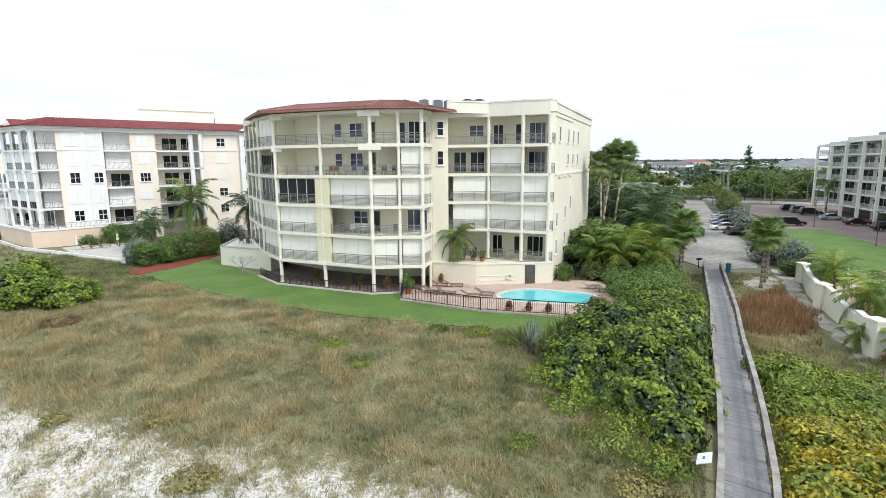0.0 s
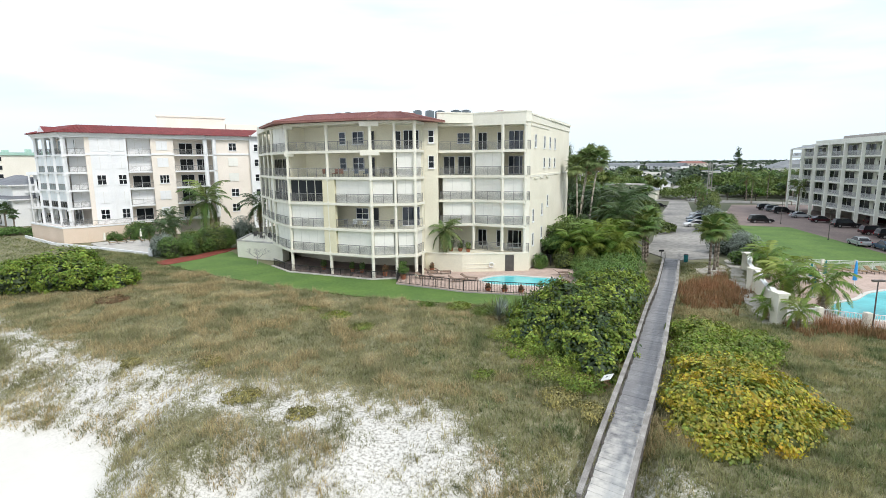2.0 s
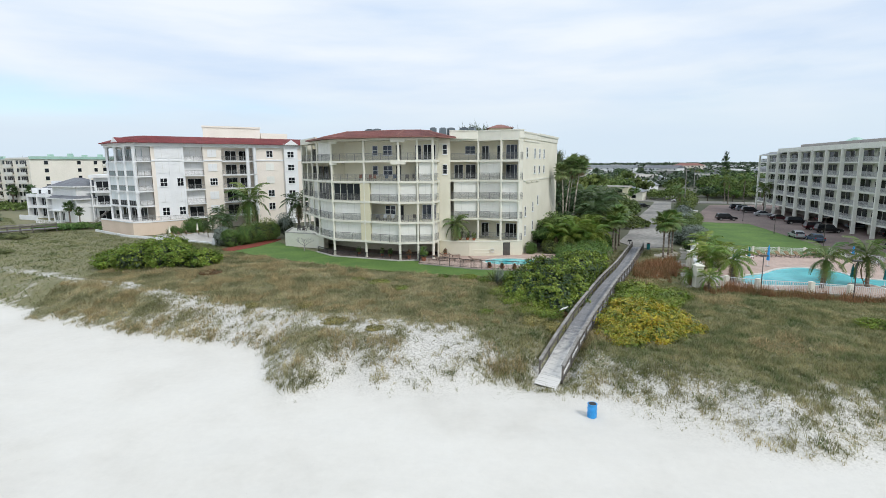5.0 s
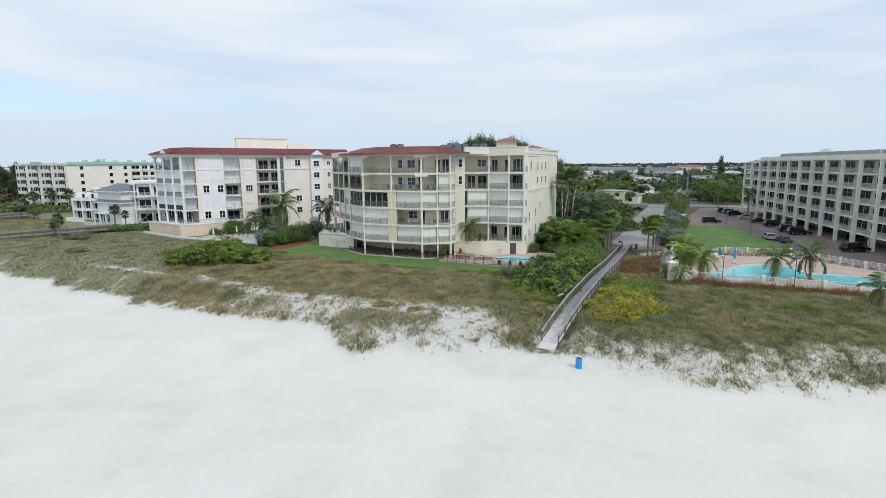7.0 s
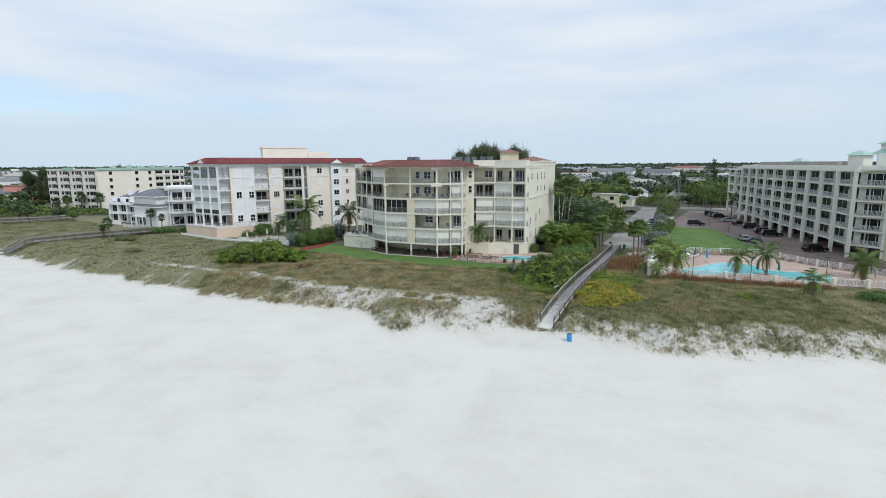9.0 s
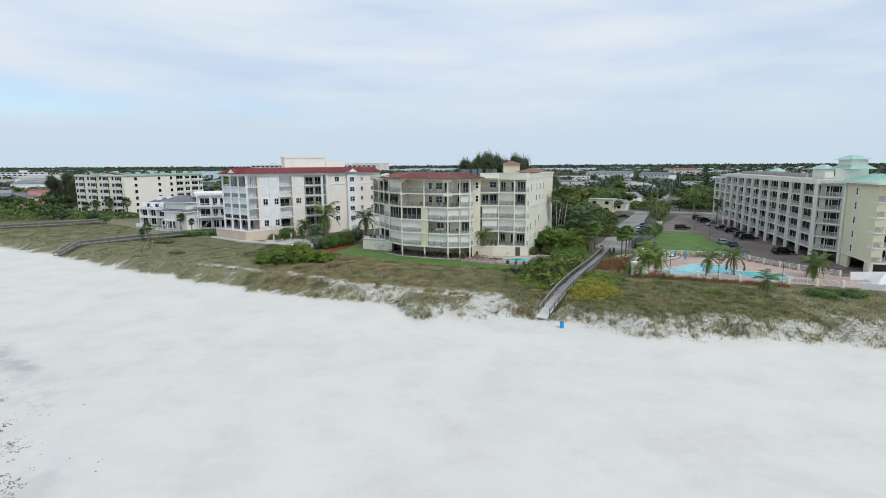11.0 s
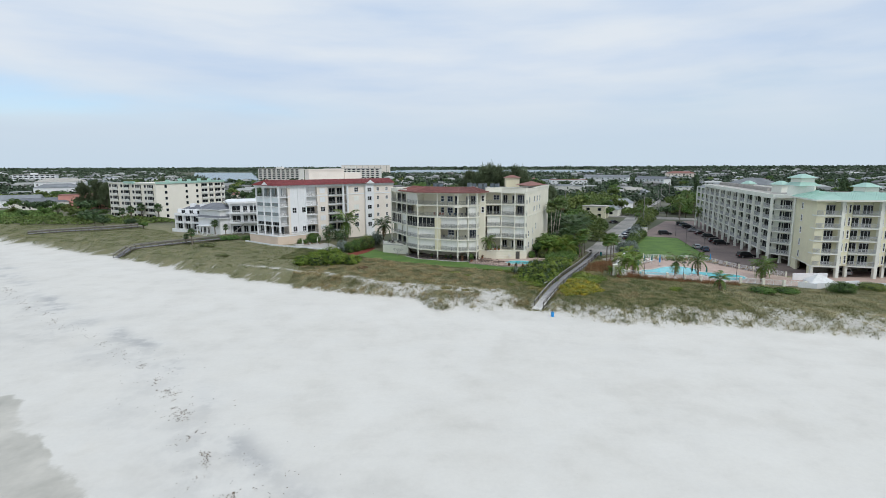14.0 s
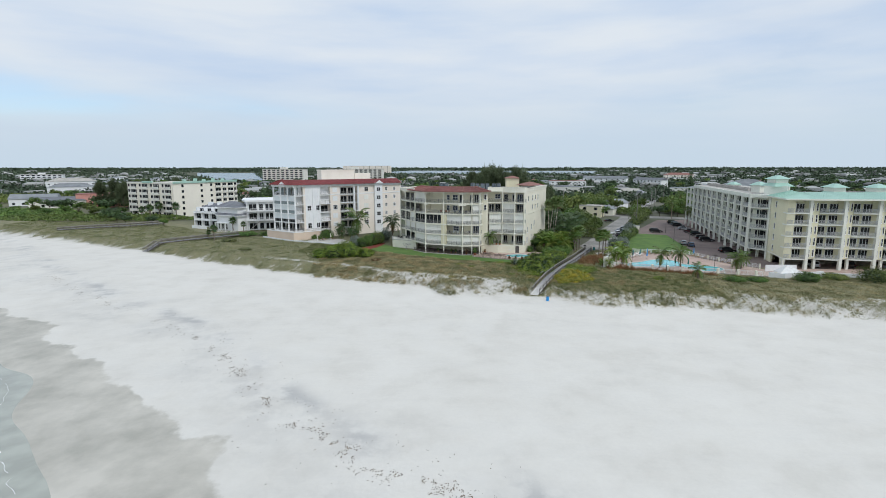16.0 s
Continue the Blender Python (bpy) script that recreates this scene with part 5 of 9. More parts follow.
def build_hotel():
    def on(s, o=0.0):
        v = Vector(HA) + HU * s + HN * o
        return (v.x, v.y)

    ln = 61.9
    bays = 10
    w = ln / bays
    body = Geo().prism([on(0, -2.1), on(ln + 12.9, -2.1), on(ln + 12.9, -16), on(0, -16)], 2.5, 17.4)
    part("wall", body, "hotel", hotel)
    # the set-back parking wall carries its shade in a dark colour
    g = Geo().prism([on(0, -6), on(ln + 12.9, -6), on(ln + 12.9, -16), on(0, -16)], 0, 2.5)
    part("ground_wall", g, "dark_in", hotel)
    slab = Geo().prism([on(-0.3, 0.1), on(ln + 12.9, 0.1), on(ln + 12.9, -2.3), on(-0.3, -2.3)], -0.14, 0.14).mesh("floor_slab")
    for z in HZ[:-1]:
        shifted(part("floor_slab", slab, "hotel_trim", hotel), 0, 0, z - 0.14)
    top = Geo().prism([on(-0.5, 0.45), on(ln, 0.45), on(ln, -16.3), on(-0.5, -16.3)], 16.95, 18.05)
    part("parapet", top, "hotel_trim", hotel)
    part("roof", Geo().prism([on(0, 0), on(ln - 0.3, 0), on(ln - 0.3, -15.8), on(0, -15.8)], 18.0, 18.06), "flatroof", hotel)
    low = Geo().prism([on(ln, 0.3), on(ln + 13.2, 0.3), on(ln + 13.2, -16), on(ln, -16)], 16.3, 16.55)
    part("wing_eave", low, "hotel_trim", hotel)
    hip = Geo()
    e = [on(ln, 0.3), on(ln + 13.2, 0.3), on(ln + 13.2, -16), on(ln, -16)]
    hip.add([(*e[0], 16.55), (*e[1], 16.55), (*e[2], 16.55), (*e[3], 16.55), (*on(ln + 1.0, -6), 18.3), (*on(ln + 8, -6), 18.3)], [(0, 4, 5, 1), (1, 5, 2), (2, 5, 4, 3)])
    part("wing_roof", hip, "tinroof", hotel)
    # one bay: rail, glazed door and its curtain wall; d runs from far to near so that the front faces out
    for i in range(bays + 2):
        s = i * w if i < bays else ln + (i - bays) * 6.2
        bw = w if i < bays else 6.2
        cmesh = Geo().box(-0.16, -0.32, 0, 0.16, 0.3, 17.3 if i <= bays else 16.4)
        shifted(part("column", cmesh, "hotel_trim", hotel), frame_on(on(s + 1), on(s), 1.0, 0, 0.34))
        p, q = on(s + bw), on(s)
        for k in range(5):
            z = HZ[k]
            railing(hotel, p, q, z, 1.05, "wide", "rail_pale", 0.0, 0.22, bw - 0.22)
            window(hotel, p, q, bw * 0.34, z + 0.03, bw * 0.58, 2.35, 2, 1, -2.04, "hotel_trim", "glass", "sliding_door", False)
            window(hotel, p, q, bw * 0.10, z + 0.75, bw * 0.17, 1.25, 1, 1, -2.04, "hotel_trim", "glass", "window", False)
    # the turned end bay
    p, q = HA, (76.4, 37.0)
    end = Geo().seg(p, q, 2.6, 17.4, 0.3, -1.5)
    part("wall", end, "hotel", hotel)
    for z in HZ[:-1]:
        part("floor_slab", Geo().seg(p, q, z - 0.28, z, 2.0, 0.05), "hotel_trim", hotel)
        railing(hotel, p, q, z, 1.05, "wide", "rail_pale", 0.0, 0.25)
        window(hotel, p, q, 1.0, z + 0.03, 3.4, 2.25, 3, 1, -1.45, "hotel_trim", "glass", "sliding_door", False)
    part("parapet", Geo().seg(p, q, 17.25, 18.0, 3.0, 0.3), "hotel_trim", hotel)
    part("column", Geo().box(q[0] - 0.25, q[1] - 0.25, 0, q[0] + 0.25, q[1] + 0.25, 17.4), "hotel_trim", hotel)
    part("link_wall", Geo().prism([(76.4, 37.0), (79.0, 36.2), (92, 40), (90, 48), (78.0, 42.0)], 2.6, 17.6), "hotel", hotel)
    c = Geo().box(-0.22, -0.3, 0, 0.22, 0.16, 16.4)
    shifted(part("column", c, "hotel_trim", hotel), frame_on(on(ln + 13.9), on(ln + 12.9), 1.0, 0, 0.1))
    # inner pillars of the open ground floor
    for i in range(bays):
        q = on(i * w + 0.2, -2.6)
        part("pillar", Geo().box(q[0] - 0.25, q[1] - 0.25, 0, q[0] + 0.25, q[1] + 0.25, 2.5), "hotel", hotel)
    # rooftop: lift houses with small hip roofs and rows of machines
    for s, o, sz, h in ((10, -5, 2.8, 2.2), (46, -9, 2.6, 1.0)):
        a = on(s, o)
        g = Geo().box(-sz / 2, -sz / 2, 0, sz / 2, sz / 2, h)
        g = shifted(part("lift_house", g, "hotel_trim", hotel), a[0], a[1], 18.0, 0, 0, 16)
        r = Geo()
        k = sz / 2 + 0.5
        r.add([(-k, -k, h), (k, -k, h), (k, k, h), (-k, k, h), (-0.4, -0.4, h + 1.0), (0.4, -0.4, h + 1.0), (0.4, 0.4, h + 1.0), (-0.4, 0.4, h + 1.0)],
              [(0, 1, 5, 4), (1, 2, 6, 5), (2, 3, 7, 6), (3, 0, 4, 7), (4, 5, 6, 7), (3, 2, 1, 0)])
        part("lift_house_roof", r, "greenroof", g)
    unit = Geo().box(-0.45, -0.45, 0, 0.45, 0.45, 0.85)
    unit.ring(0, 0, 0.85, 0.92, 0.36, 0.36, 10)
    um = unit.mesh("air_conditioner")
    for i in range(26):
        for o in (-4.0, -5.6):
            a = on(16 + i * 1.7, o)
            shifted(part("air_conditioner", um, "concrete", hotel), a[0], a[1], 18.06, 0, 0, 16)


build_hotel()

# the pale yellow wing with the sea-green roof
wing = thing("hotel_wing", "pale yellow stepped hotel wing with sea-green roof", "hotel")


def build_wing():
    # link, blank west wall, then four stepped bays with short returns between them
    line = [(80.6, 41.6), (75.9, 36.0), (72.7, 26.0), (77.8, 25.0), (80.6, 25.8), (85.7, 24.3), (88.4, 25.2), (93.5, 23.7), (96.2, 24.6), (101.4, 23.1), (104.0, 24.0), (112, 22)]
    bays, returns = (2, 4, 6, 8), (3, 5, 7, 9)
    body = Geo().prism(inset(line, 1.6) + [(114, 44), (96, 50)], 2.75, 18.0)
    part("wall", body, "yellow", wing)
    # dark colour paints the shade under the wing here too
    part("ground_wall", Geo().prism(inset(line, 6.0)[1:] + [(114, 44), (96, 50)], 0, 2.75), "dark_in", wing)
    part("front_wall", Geo().seg(line[0], line[1], 0, 18.0, 1.7, 0), "yellow", wing)
    part("front_wall", Geo().seg(line[1], line[2], 2.75, 18.0, 1.7, 0), "yellow", wing)
    part("garage_pier", Geo().seg(line[1], line[2], 0, 2.75, 0.4, 0, 0, 2.6), "yellow", wing)
    part("garage_pier", Geo().seg(line[1], line[2], 0, 2.75, 0.4, 0, 8.6, None), "yellow", wing)
    part("string_course", Geo().seg(line[1], line[2], 2.6, 2.8, 0.1, 0.08), "hotel_trim", wing)
    for i in returns:
        part("front_wall", Geo().seg(line[i], line[i + 1], 2.75, 18.0, 1.7, 0), "yellow", wing)
    for z in HZ[:-1]:
        window(wing, line[1], line[2], 3.2, z + 0.8, 0.75, 1.5, 1, 2, 0.03, "white", "glass")
        for i in bays:
            p, q = line[i], line[i + 1]
            ln = dist2(p, q)
            part("balcony_slab", Geo().seg(p, q, z - 0.28, z, 1.9, 0.25), "hotel_trim", wing)
            railing(wing, p, q, z, 1.05, "wide", "rail_pale", 0.15, 0.1, ln - 0.2)
            window(wing, p, q, 0.55, z + 0.05, 1.5, 2.15, 2, 1, -1.5, "white", "glass", "sliding_door", False)
            window(wing, p, q, 2.6, z + 0.05, 2.0, 2.15, 3, 1, -1.5, "white", "glass", "sliding_door", False)
        for i in returns:
            window(wing, line[i], line[i + 1], 0.5, z + 0.5, 0.4, 1.9, 1, 2, 0.03, "white", "glass")
            window(wing, line[i], line[i + 1], 1.7, z + 0.5, 0.65, 1.9, 1, 2, 0.03, "white", "glass")
    for i in bays:
        p = inset(line, 0.1)[i + 1]
        part("column", Geo().box(p[0] - 0.36, p[1] - 0.3, 0, p[0] + 0.36, p[1] + 0.3, 18.0), "hotel_trim", wing)
        p = inset(line, 0.2)[i]
        part("column", Geo().box(p[0] - 0.3, p[1] - 0.25, 0, p[0] + 0.3, p[1] + 0.25, 2.75), "hotel_trim", wing)
    lr = [(80.6, 41.6), (75.9, 36.4), (72.5, 25.6), (77.9, 24.6), (85.8, 23.9), (93.6, 23.3), (101.5, 22.7), (112, 21.6)]
    e, r = inset(lr, -0.9), inset(lr, 4.0)
    g, seams = Geo(), Geo()
    for i in range(len(lr) - 1):
        g.add([(*e[i], 17.9), (*e[i + 1], 17.9), (*r[i + 1], 19.3), (*r[i], 19.3)], [(0, 1, 2, 3)])
        g.add([(*e[i], 17.9), (*e[i + 1], 17.9), (*r[i + 1], 17.9), (*r[i], 17.9)], [(3, 2, 1, 0)])
        g.add([(*r[i], 17.9), (*r[i + 1], 17.9), (*r[i + 1], 19.3), (*r[i], 19.3)], [(3, 2, 1, 0)])
        n = max(1, int(dist2(e[i], e[i + 1]) / 0.5))
        for k in range(n):
            a, b = lerp2(e[i], e[i + 1], k / n), lerp2(r[i], r[i + 1], k / n)
            seams.tube((*a, 17.93), (*b, 19.33), 0.03, 4)
    roof = part("metal_roof", g, "greenroof", wing)
    tagged(part("seam", seams, "greenroof", roof), "", "", "", "stuff")
    for p, q in zip(e[:-1], e[1:]):
        part("fascia", Geo().seg(p, q, 17.55, 17.9, 0.2, 0.0), "hotel_trim", roof)
    part("flat_roof", Geo().prism(inset(lr, 4.0) + [(112, 44), (90, 48)], 17.9, 18.3), "flatroof", wing)
    part("stair_tower", Geo().prism([(76.6, 40.4), (80.4, 36.8), (84.0, 40.6), (80.0, 44.2)], 17.9, 20.4), "hotel_trim", wing)
    for x, y, s in ((80.2, 40.4, 3.4), (92.0, 35.5, 3.2), (101.5, 33.5, 3.2)):
        low = 20.4 if x < 85 else 18.3
        h = shifted(part("cupola", Geo().box(-s / 2, -s / 2, 0, s / 2, s / 2, 1.9), "hotel_trim", wing), x, y, low)
        k = s / 2 + 0.6
        rr = Geo().add([(-k, -k, 1.9), (k, -k, 1.9), (k, k, 1.9), (-k, k, 1.9), (-0.4, -0.4, 2.9), (0.4, -0.4, 2.9), (0.4, 0.4, 2.9), (-0.4, 0.4, 2.9)], [(0, 1, 5, 4), (1, 2, 6, 5), (2, 3, 7, 6), (3, 0, 4, 7), (4, 5, 6, 7), (3, 2, 1, 0)])
        part("cupola_roof", rr, "greenroof", h)
        sk = Geo().add([(-k - 0.5, -k - 0.5, -0.1), (k + 0.5, -k - 0.5, -0.1), (k + 0.5, k + 0.5, -0.1), (-k - 0.5, k + 0.5, -0.1), (-s / 2, -s / 2, 0.8), (s / 2, -s / 2, 0.8), (s / 2, s / 2, 0.8), (-s / 2, s / 2, 0.8)], [(0, 1, 5, 4), (1, 2, 6, 5), (2, 3, 7, 6), (3, 0, 4, 7), (3, 2, 1, 0)])
        part("cupola_skirt", sk, "greenroof", h)
    um = bpy.data.meshes["air_conditioner"]
    for i in range(10):
        shifted(part("air_conditioner", um, "concrete", wing), 94.5 + i * 1.1, 37.0 - 0.3 * i, 18.3)


build_wing()

# ---- far cream hotel with the green roof edge ----
E0, E1, E2 = (-182.8, 144.2), (-151.2, 132.8), (-134.6, 164.1)
gh = thing("green_roofed_hotel", "cream six-storey hotel block with green roof edge", "hotel")


def build_far_hotel():
    st = 2.86
    part("wall", Geo().prism([E0, E1, E2, (E0[0] + E2[0] - E1[0], E0[1] + E2[1] - E1[1])], 0, 17.3), "far_cream", gh)
    part("roof_edge", Geo().seg(E1, E2, 17.3, 18.3, 0.8, 0.5), "greenroof", gh)
    ln, ln2 = dist2(E0, E1), dist2(E1, E2)
    part("roof_edge", Geo().seg(E0, E1, 17.4, 18.4, 0.8, 0.7, ln * 0.36, ln * 0.58), "greenroof", gh)
    for a, b in ((0, 0.36), (0.58, 1.0)):
        part("parapet", Geo().seg(E0, E1, 17.3, 17.9, 0.5, 0.3, ln * a, ln * b), "pale_wall", gh)
    # small vents and stair heads on the roof
    for k, h in ((0.25, 0.9), (0.42, 1.3), (0.55, 0.8), (0.7, 1.1), (0.86, 0.9)):
        c = lerp2(E1, E2, k)
        part("roof_vent", Geo().box(c[0] - 4.0, c[1] - 0.6, 17.3, c[0] - 2.6, c[1] + 0.6, 18.2 + h), "greenroof", gh)
    for k in range(6):
        z = 0.2 + st * k
        # sea front: single windows beside wide recessed balconies
        for i in range(4):
            a = ln * i / 4
            if k or i != 1:
                window(gh, E0, E1, a + 0.4, z + 0.95, 1.5, 1.5, 1, 1, 0.04, "pale_wall", "glass", "window", False)
                window(gh, E0, E1, a + 2.7, z + 0.2, 4.2, 2.2, 4, 1, 0.04, "pale_wall", "glass", "sliding_door", False)
            part("balcony_front", Geo().seg(E0, E1, z, z + 1.0, 0.1, 0.75, a + 2.5, a + 7.1), "pale_wall", gh)
            part("floor_slab", Geo().seg(E0, E1, z - 0.2, z, 0.9, 0.8, a + 2.4, a + 7.2), "pale_wall", gh)
        # street side: small windows, then balconies
        for a in (4.0, 14.0, 19.4):
            window(gh, E1, E2, a, z + 0.8, 1.3, 1.5, 1, 1, 0.05, "pale_wall", "glass", "window", False)
        for a, w in ((22.4, 3.2), (26.6, 2.2), (29.8, 3.2), (33.6, 1.5)):
            if a + w < ln2:
                window(gh, E1, E2, a, z + 0.2, w, 2.2, 2, 1, 0.05, "pale_wall", "glass", "sliding_door", False)
                part("balcony_front", Geo().seg(E1, E2, z, z + 1.0, 0.1, 0.7, a - 0.1, a + w + 0.1), "pale_wall", gh)


build_far_hotel()

# ---- white three-storey beach house ----
house_w = thing("white_beach_house", "white three-storey beach house with grey hip roofs", "house")


def build_white_house():
    f0, f1, f2 = (-122.6, 101.7), (-110.4, 97.8), (-95.6, 90.0)
    ln = dist2(f0, f1)
    # three terraced units with fin walls and deep balconies
    b0, b1 = inset([f0, f1], 0.6)
    part("wall", Geo().prism([b0, b1, (-106, 106), (-119, 110)], 0, 6.3), "white", house_w)
    t0, t1 = inset([f0, f1], 2.2)
    part("upper_wall", Geo().prism([t0, t1, (-106, 106), (-119, 110)], 6.3, 8.3), "white", house_w)
    for k in range(4):
        a = (ln - 0.3) * k / 3.0
        fin = Geo().seg(f0, f1, 0, 6.9, 1.2, 0.55, a, a + 0.3)
        fin.seg(f0, f1, 6.9, 8.5, 1.6, -0.9, a, a + 0.3)
        part("fin_wall", fin, "white", house_w)
        if k < 3:
            b = a + ln / 3
            for z in (0.3, 3.4):
                window(house_w, f0, f1, a + 0.6, z + 0.2, ln / 3 - 0.9, 2.3, 3, 1, -0.52, "white", "glass", "sliding_door", False)
            window(house_w, f0, f1, a + 0.9, 6.5, ln / 3 - 1.6, 1.5, 2, 1, -2.1, "white", "glass", "sliding_door", False)
            part("balcony_slab", Geo().seg(f0, f1, 2.9, 3.15, 0.95, 0.4, a + 0.3, b), "white", house_w)
            part("balcony_front", Geo().seg(f0, f1, 3.15, 3.75, 0.1, 0.38, a + 0.3, b), "white", house_w)
            part("roof_terrace", Geo().seg(f0, f1, 6.0, 6.3, 0.95, 0.4, a + 0.3, b), "white", house_w)
            part("parapet", Geo().seg(f0, f1, 6.3, 6.85, 0.1, 0.38, a + 0.3, b), "white", house_w)
    r = Geo()
    u0, u1 = inset([f0, f1], 3.2)
    r.add([(*u0, 8.3), (*u1, 8.3), (-105, 107, 8.3), (-119.5, 111, 8.3), (-109, 103.4, 9.9), (-117.6, 106.4, 9.9)], [(0, 1, 4, 5), (1, 2, 4), (2, 3, 5, 4), (3, 0, 5), (3, 2, 1, 0)])
    part("roof", r, "greyroof", house_w)
    for x, y in ((-117.2, 105.4), (-112.4, 104.0)):
        part("roof_light", Geo().box(x - 0.9, y - 0.8, 8.6, x + 0.9, y + 0.8, 10.4), "white", house_w)
    # two-tier bay with a skirt roof and a hip roof
    low = [(-110.2, 97.6), (-108.4, 93.6), (-97.6, 88.8), (-95.0, 91.6), (-97.5, 100.0), (-108.5, 103.0)]
    up = inset(low + [low[0]], 0.35)[:-1]

    def tier(poly, z0, z1, name, over):
        part(name, Geo().prism(poly, z0, z1), "white", house_w)
        eave = inset(poly + [poly[0]], -over)[:-1]
        part("fascia", Geo().prism(eave, z1, z1 + 0.28), "white", house_w)
        return eave, z1 + 0.28

    e, z = tier(low, 0, 6.0, "bay_wall", 0.9)
    n = len(e)
    top = inset(up + [up[0]], 0.1)[:-1]
    sk = Geo().add([(*p, z) for p in e] + [(*p, z + 0.75) for p in top], [(i, (i + 1) % n, n + (i + 1) % n, n + i) for i in range(n)])
    part("skirt_roof", sk, "greyroof", house_w)
    e, z = tier(up, 6.0, 9.2, "upper_bay_wall", 0.9)
    part("hip_roof", Geo().add([(*p, z) for p in e] + [(-100.8, 95.4, 11.5), (-104.6, 97.2, 11.5)],
                               [(0, 1, n + 1), (1, 2, n, n + 1), (2, 3, n), (3, 4, n), (4, 5, n + 1, n), (5, 0, n + 1)]), "greyroof", house_w)
    for a in (0.8, 2.7, 4.6):
        window(house_w, low[1], low[2], a, 0.3, 1.3, 2.3, 2, 1, 0.05, "white", "glass", "door", False)
    part("porch_roof", Geo().seg(low[1], low[2], 2.95, 3.15, 1.4, 1.4, 0.2, 6.4), "white", house_w)
    for a in (0.4, 3.3, 6.1):
        c = frame_on(low[1], low[2], a, 0.0, 1.25).to_translation()
        part("porch_post", Geo().box(c.x - 0.12, c.y - 0.12, 0, c.x + 0.12, c.y + 0.12, 2.95), "white", house_w)
    # flat-roofed block with open decks
    g = [(-98.4, 97.0), (-94.6, 91.4), (-83.0, 94.6), (-87.0, 109.0), (-101.0, 104.0)]
    part("block_wall", Geo().prism(g, 0, 11.6), "white", house_w)
    part("flat_roof", Geo().prism(inset(g + [g[0]], -1.0)[:-1], 11.6, 12.3), "white", house_w)
    for z in (0.3, 4.3, 8.0):
        for a, w in ((0.5, 3.0), (4.4, 1.6), (6.8, 3.0), (10.4, 1.4)):
            window(house_w, g[1], g[2], a, z + 0.15, w, 2.5, 2, 1, 0.05, "white", "glass", "sliding_door", False)
        window(house_w, g[0], g[1], 1.2, z + 0.15, 4.2, 2.5, 3, 1, 0.05, "white", "glass", "sliding_door", False)
        if z > 1:
            for p, q in ((g[0], g[1]), (g[1], g[2])):
                part("balcony_slab", Geo().seg(p, q, z - 0.35, z, 1.8, 1.7), "white", house_w)
                railing(house_w, p, q, z, 1.0, "v", "white", 1.6)
    for a in (0.0, 4.2, 8.4):
        c = frame_on(g[1], g[2], a, 0.0, 1.5).to_translation()
        part("deck_post", Geo().box(c.x - 0.12, c.y - 0.12, 0, c.x + 0.12, c.y + 0.12, 11.6), "white", house_w)
    for i in range(14):
        part("stair_step", Geo().box(-93.2 + i * 0.32, 88.6 + i * 0.1 - 1.0, i * 0.3, -92.88 + i * 0.32, 88.6 + i * 0.1, i * 0.3 + 0.12), "concrete", house_w)
    part("garden_wall", Geo().seg((-121.5, 97.2), (-113.5, 94.0), 0, 1.3, 0.25), "white", house_w)
    railing(house_w, (-108.6, 88.6), (-95.4, 82.4), 0.1, 1.0, "v", "white")


build_white_house()

# ---- plants ----
def quads_mesh(name, co, material, per=4):
    """A mesh of loose faces with per corners each from an (n, per, 3) array."""
    n = len(co)
    me = bpy.data.meshes.new(name)
    me.vertices.add(n * per)
    me.vertices.foreach_set("co", co.astype(np.float32).ravel())
    me.loops.add(n * per)
    me.loops.foreach_set("vertex_index", np.arange(n * per, dtype=np.int32))
    me.polygons.add(n)
    me.polygons.foreach_set("loop_start", np.arange(0, n * per, per, dtype=np.int32))
    me.update(calc_edges=True)
    me.materials.append(M[material])
    return me


def leaf_cloud(name, blobs, count, size, material, seed, clumps=26, spread=0.3, slim=0.62, floor=None):
    """Leaves in clumps over the skins of some ellipsoids (cx, cy, cz, rx, ry, rz)."""
    rng = np.random.default_rng(seed)
    area = np.array([b[3] * b[4] + b[3] * b[5] + b[4] * b[5] for b in blobs])
    share = area / area.sum()
    out = []
    for b, s in zip(blobs, share):
        n = int(count * s)
        c, r = np.array(b[:3]), np.array(b[3:])
        k = max(6, int(clumps * (0.6 + s)))
        cd = rng.normal(size=(k, 3))
        cd /= np.linalg.norm(cd, axis=1)[:, None]
        cd *= rng.uniform(0.62, 1.05, (k, 1))
        pick = rng.integers(0, k, n)
        d = cd[pick] + rng.normal(size=(n, 3)) * spread * rng.uniform(0.3, 1.0, (n, 1))
        ln = np.linalg.norm(d, axis=1)
        d *= (np.minimum(ln, 1.12) / np.maximum(ln, 1e-3))[:, None]
        p = c + d * r
        nrm = d / np.maximum(np.linalg.norm(d, axis=1), 1e-3)[:, None] + rng.normal(size=(n, 3)) * 0.55 + np.array([0, 0, 0.45])
        nrm /= np.linalg.norm(nrm, axis=1)[:, None]
        t = np.cross(nrm, rng.normal(size=(n, 3)))
        t /= np.linalg.norm(t, axis=1)[:, None]
        u = np.cross(nrm, t)
        sz = size * rng.uniform(0.6, 1.35, (n, 1))
        q = np.stack([p - t * sz * 0.5, p - u * sz * 0.5 * slim + nrm * sz * 0.08, p + t * sz * 0.5, p + u * sz * 0.5 * slim + nrm * sz * 0.08], 1)
        out.append(q)
    q = np.concatenate(out)
    if floor is not None:
        q = q[q[:, :, 2].min(1) > floor]
    return quads_mesh(name, q, material)


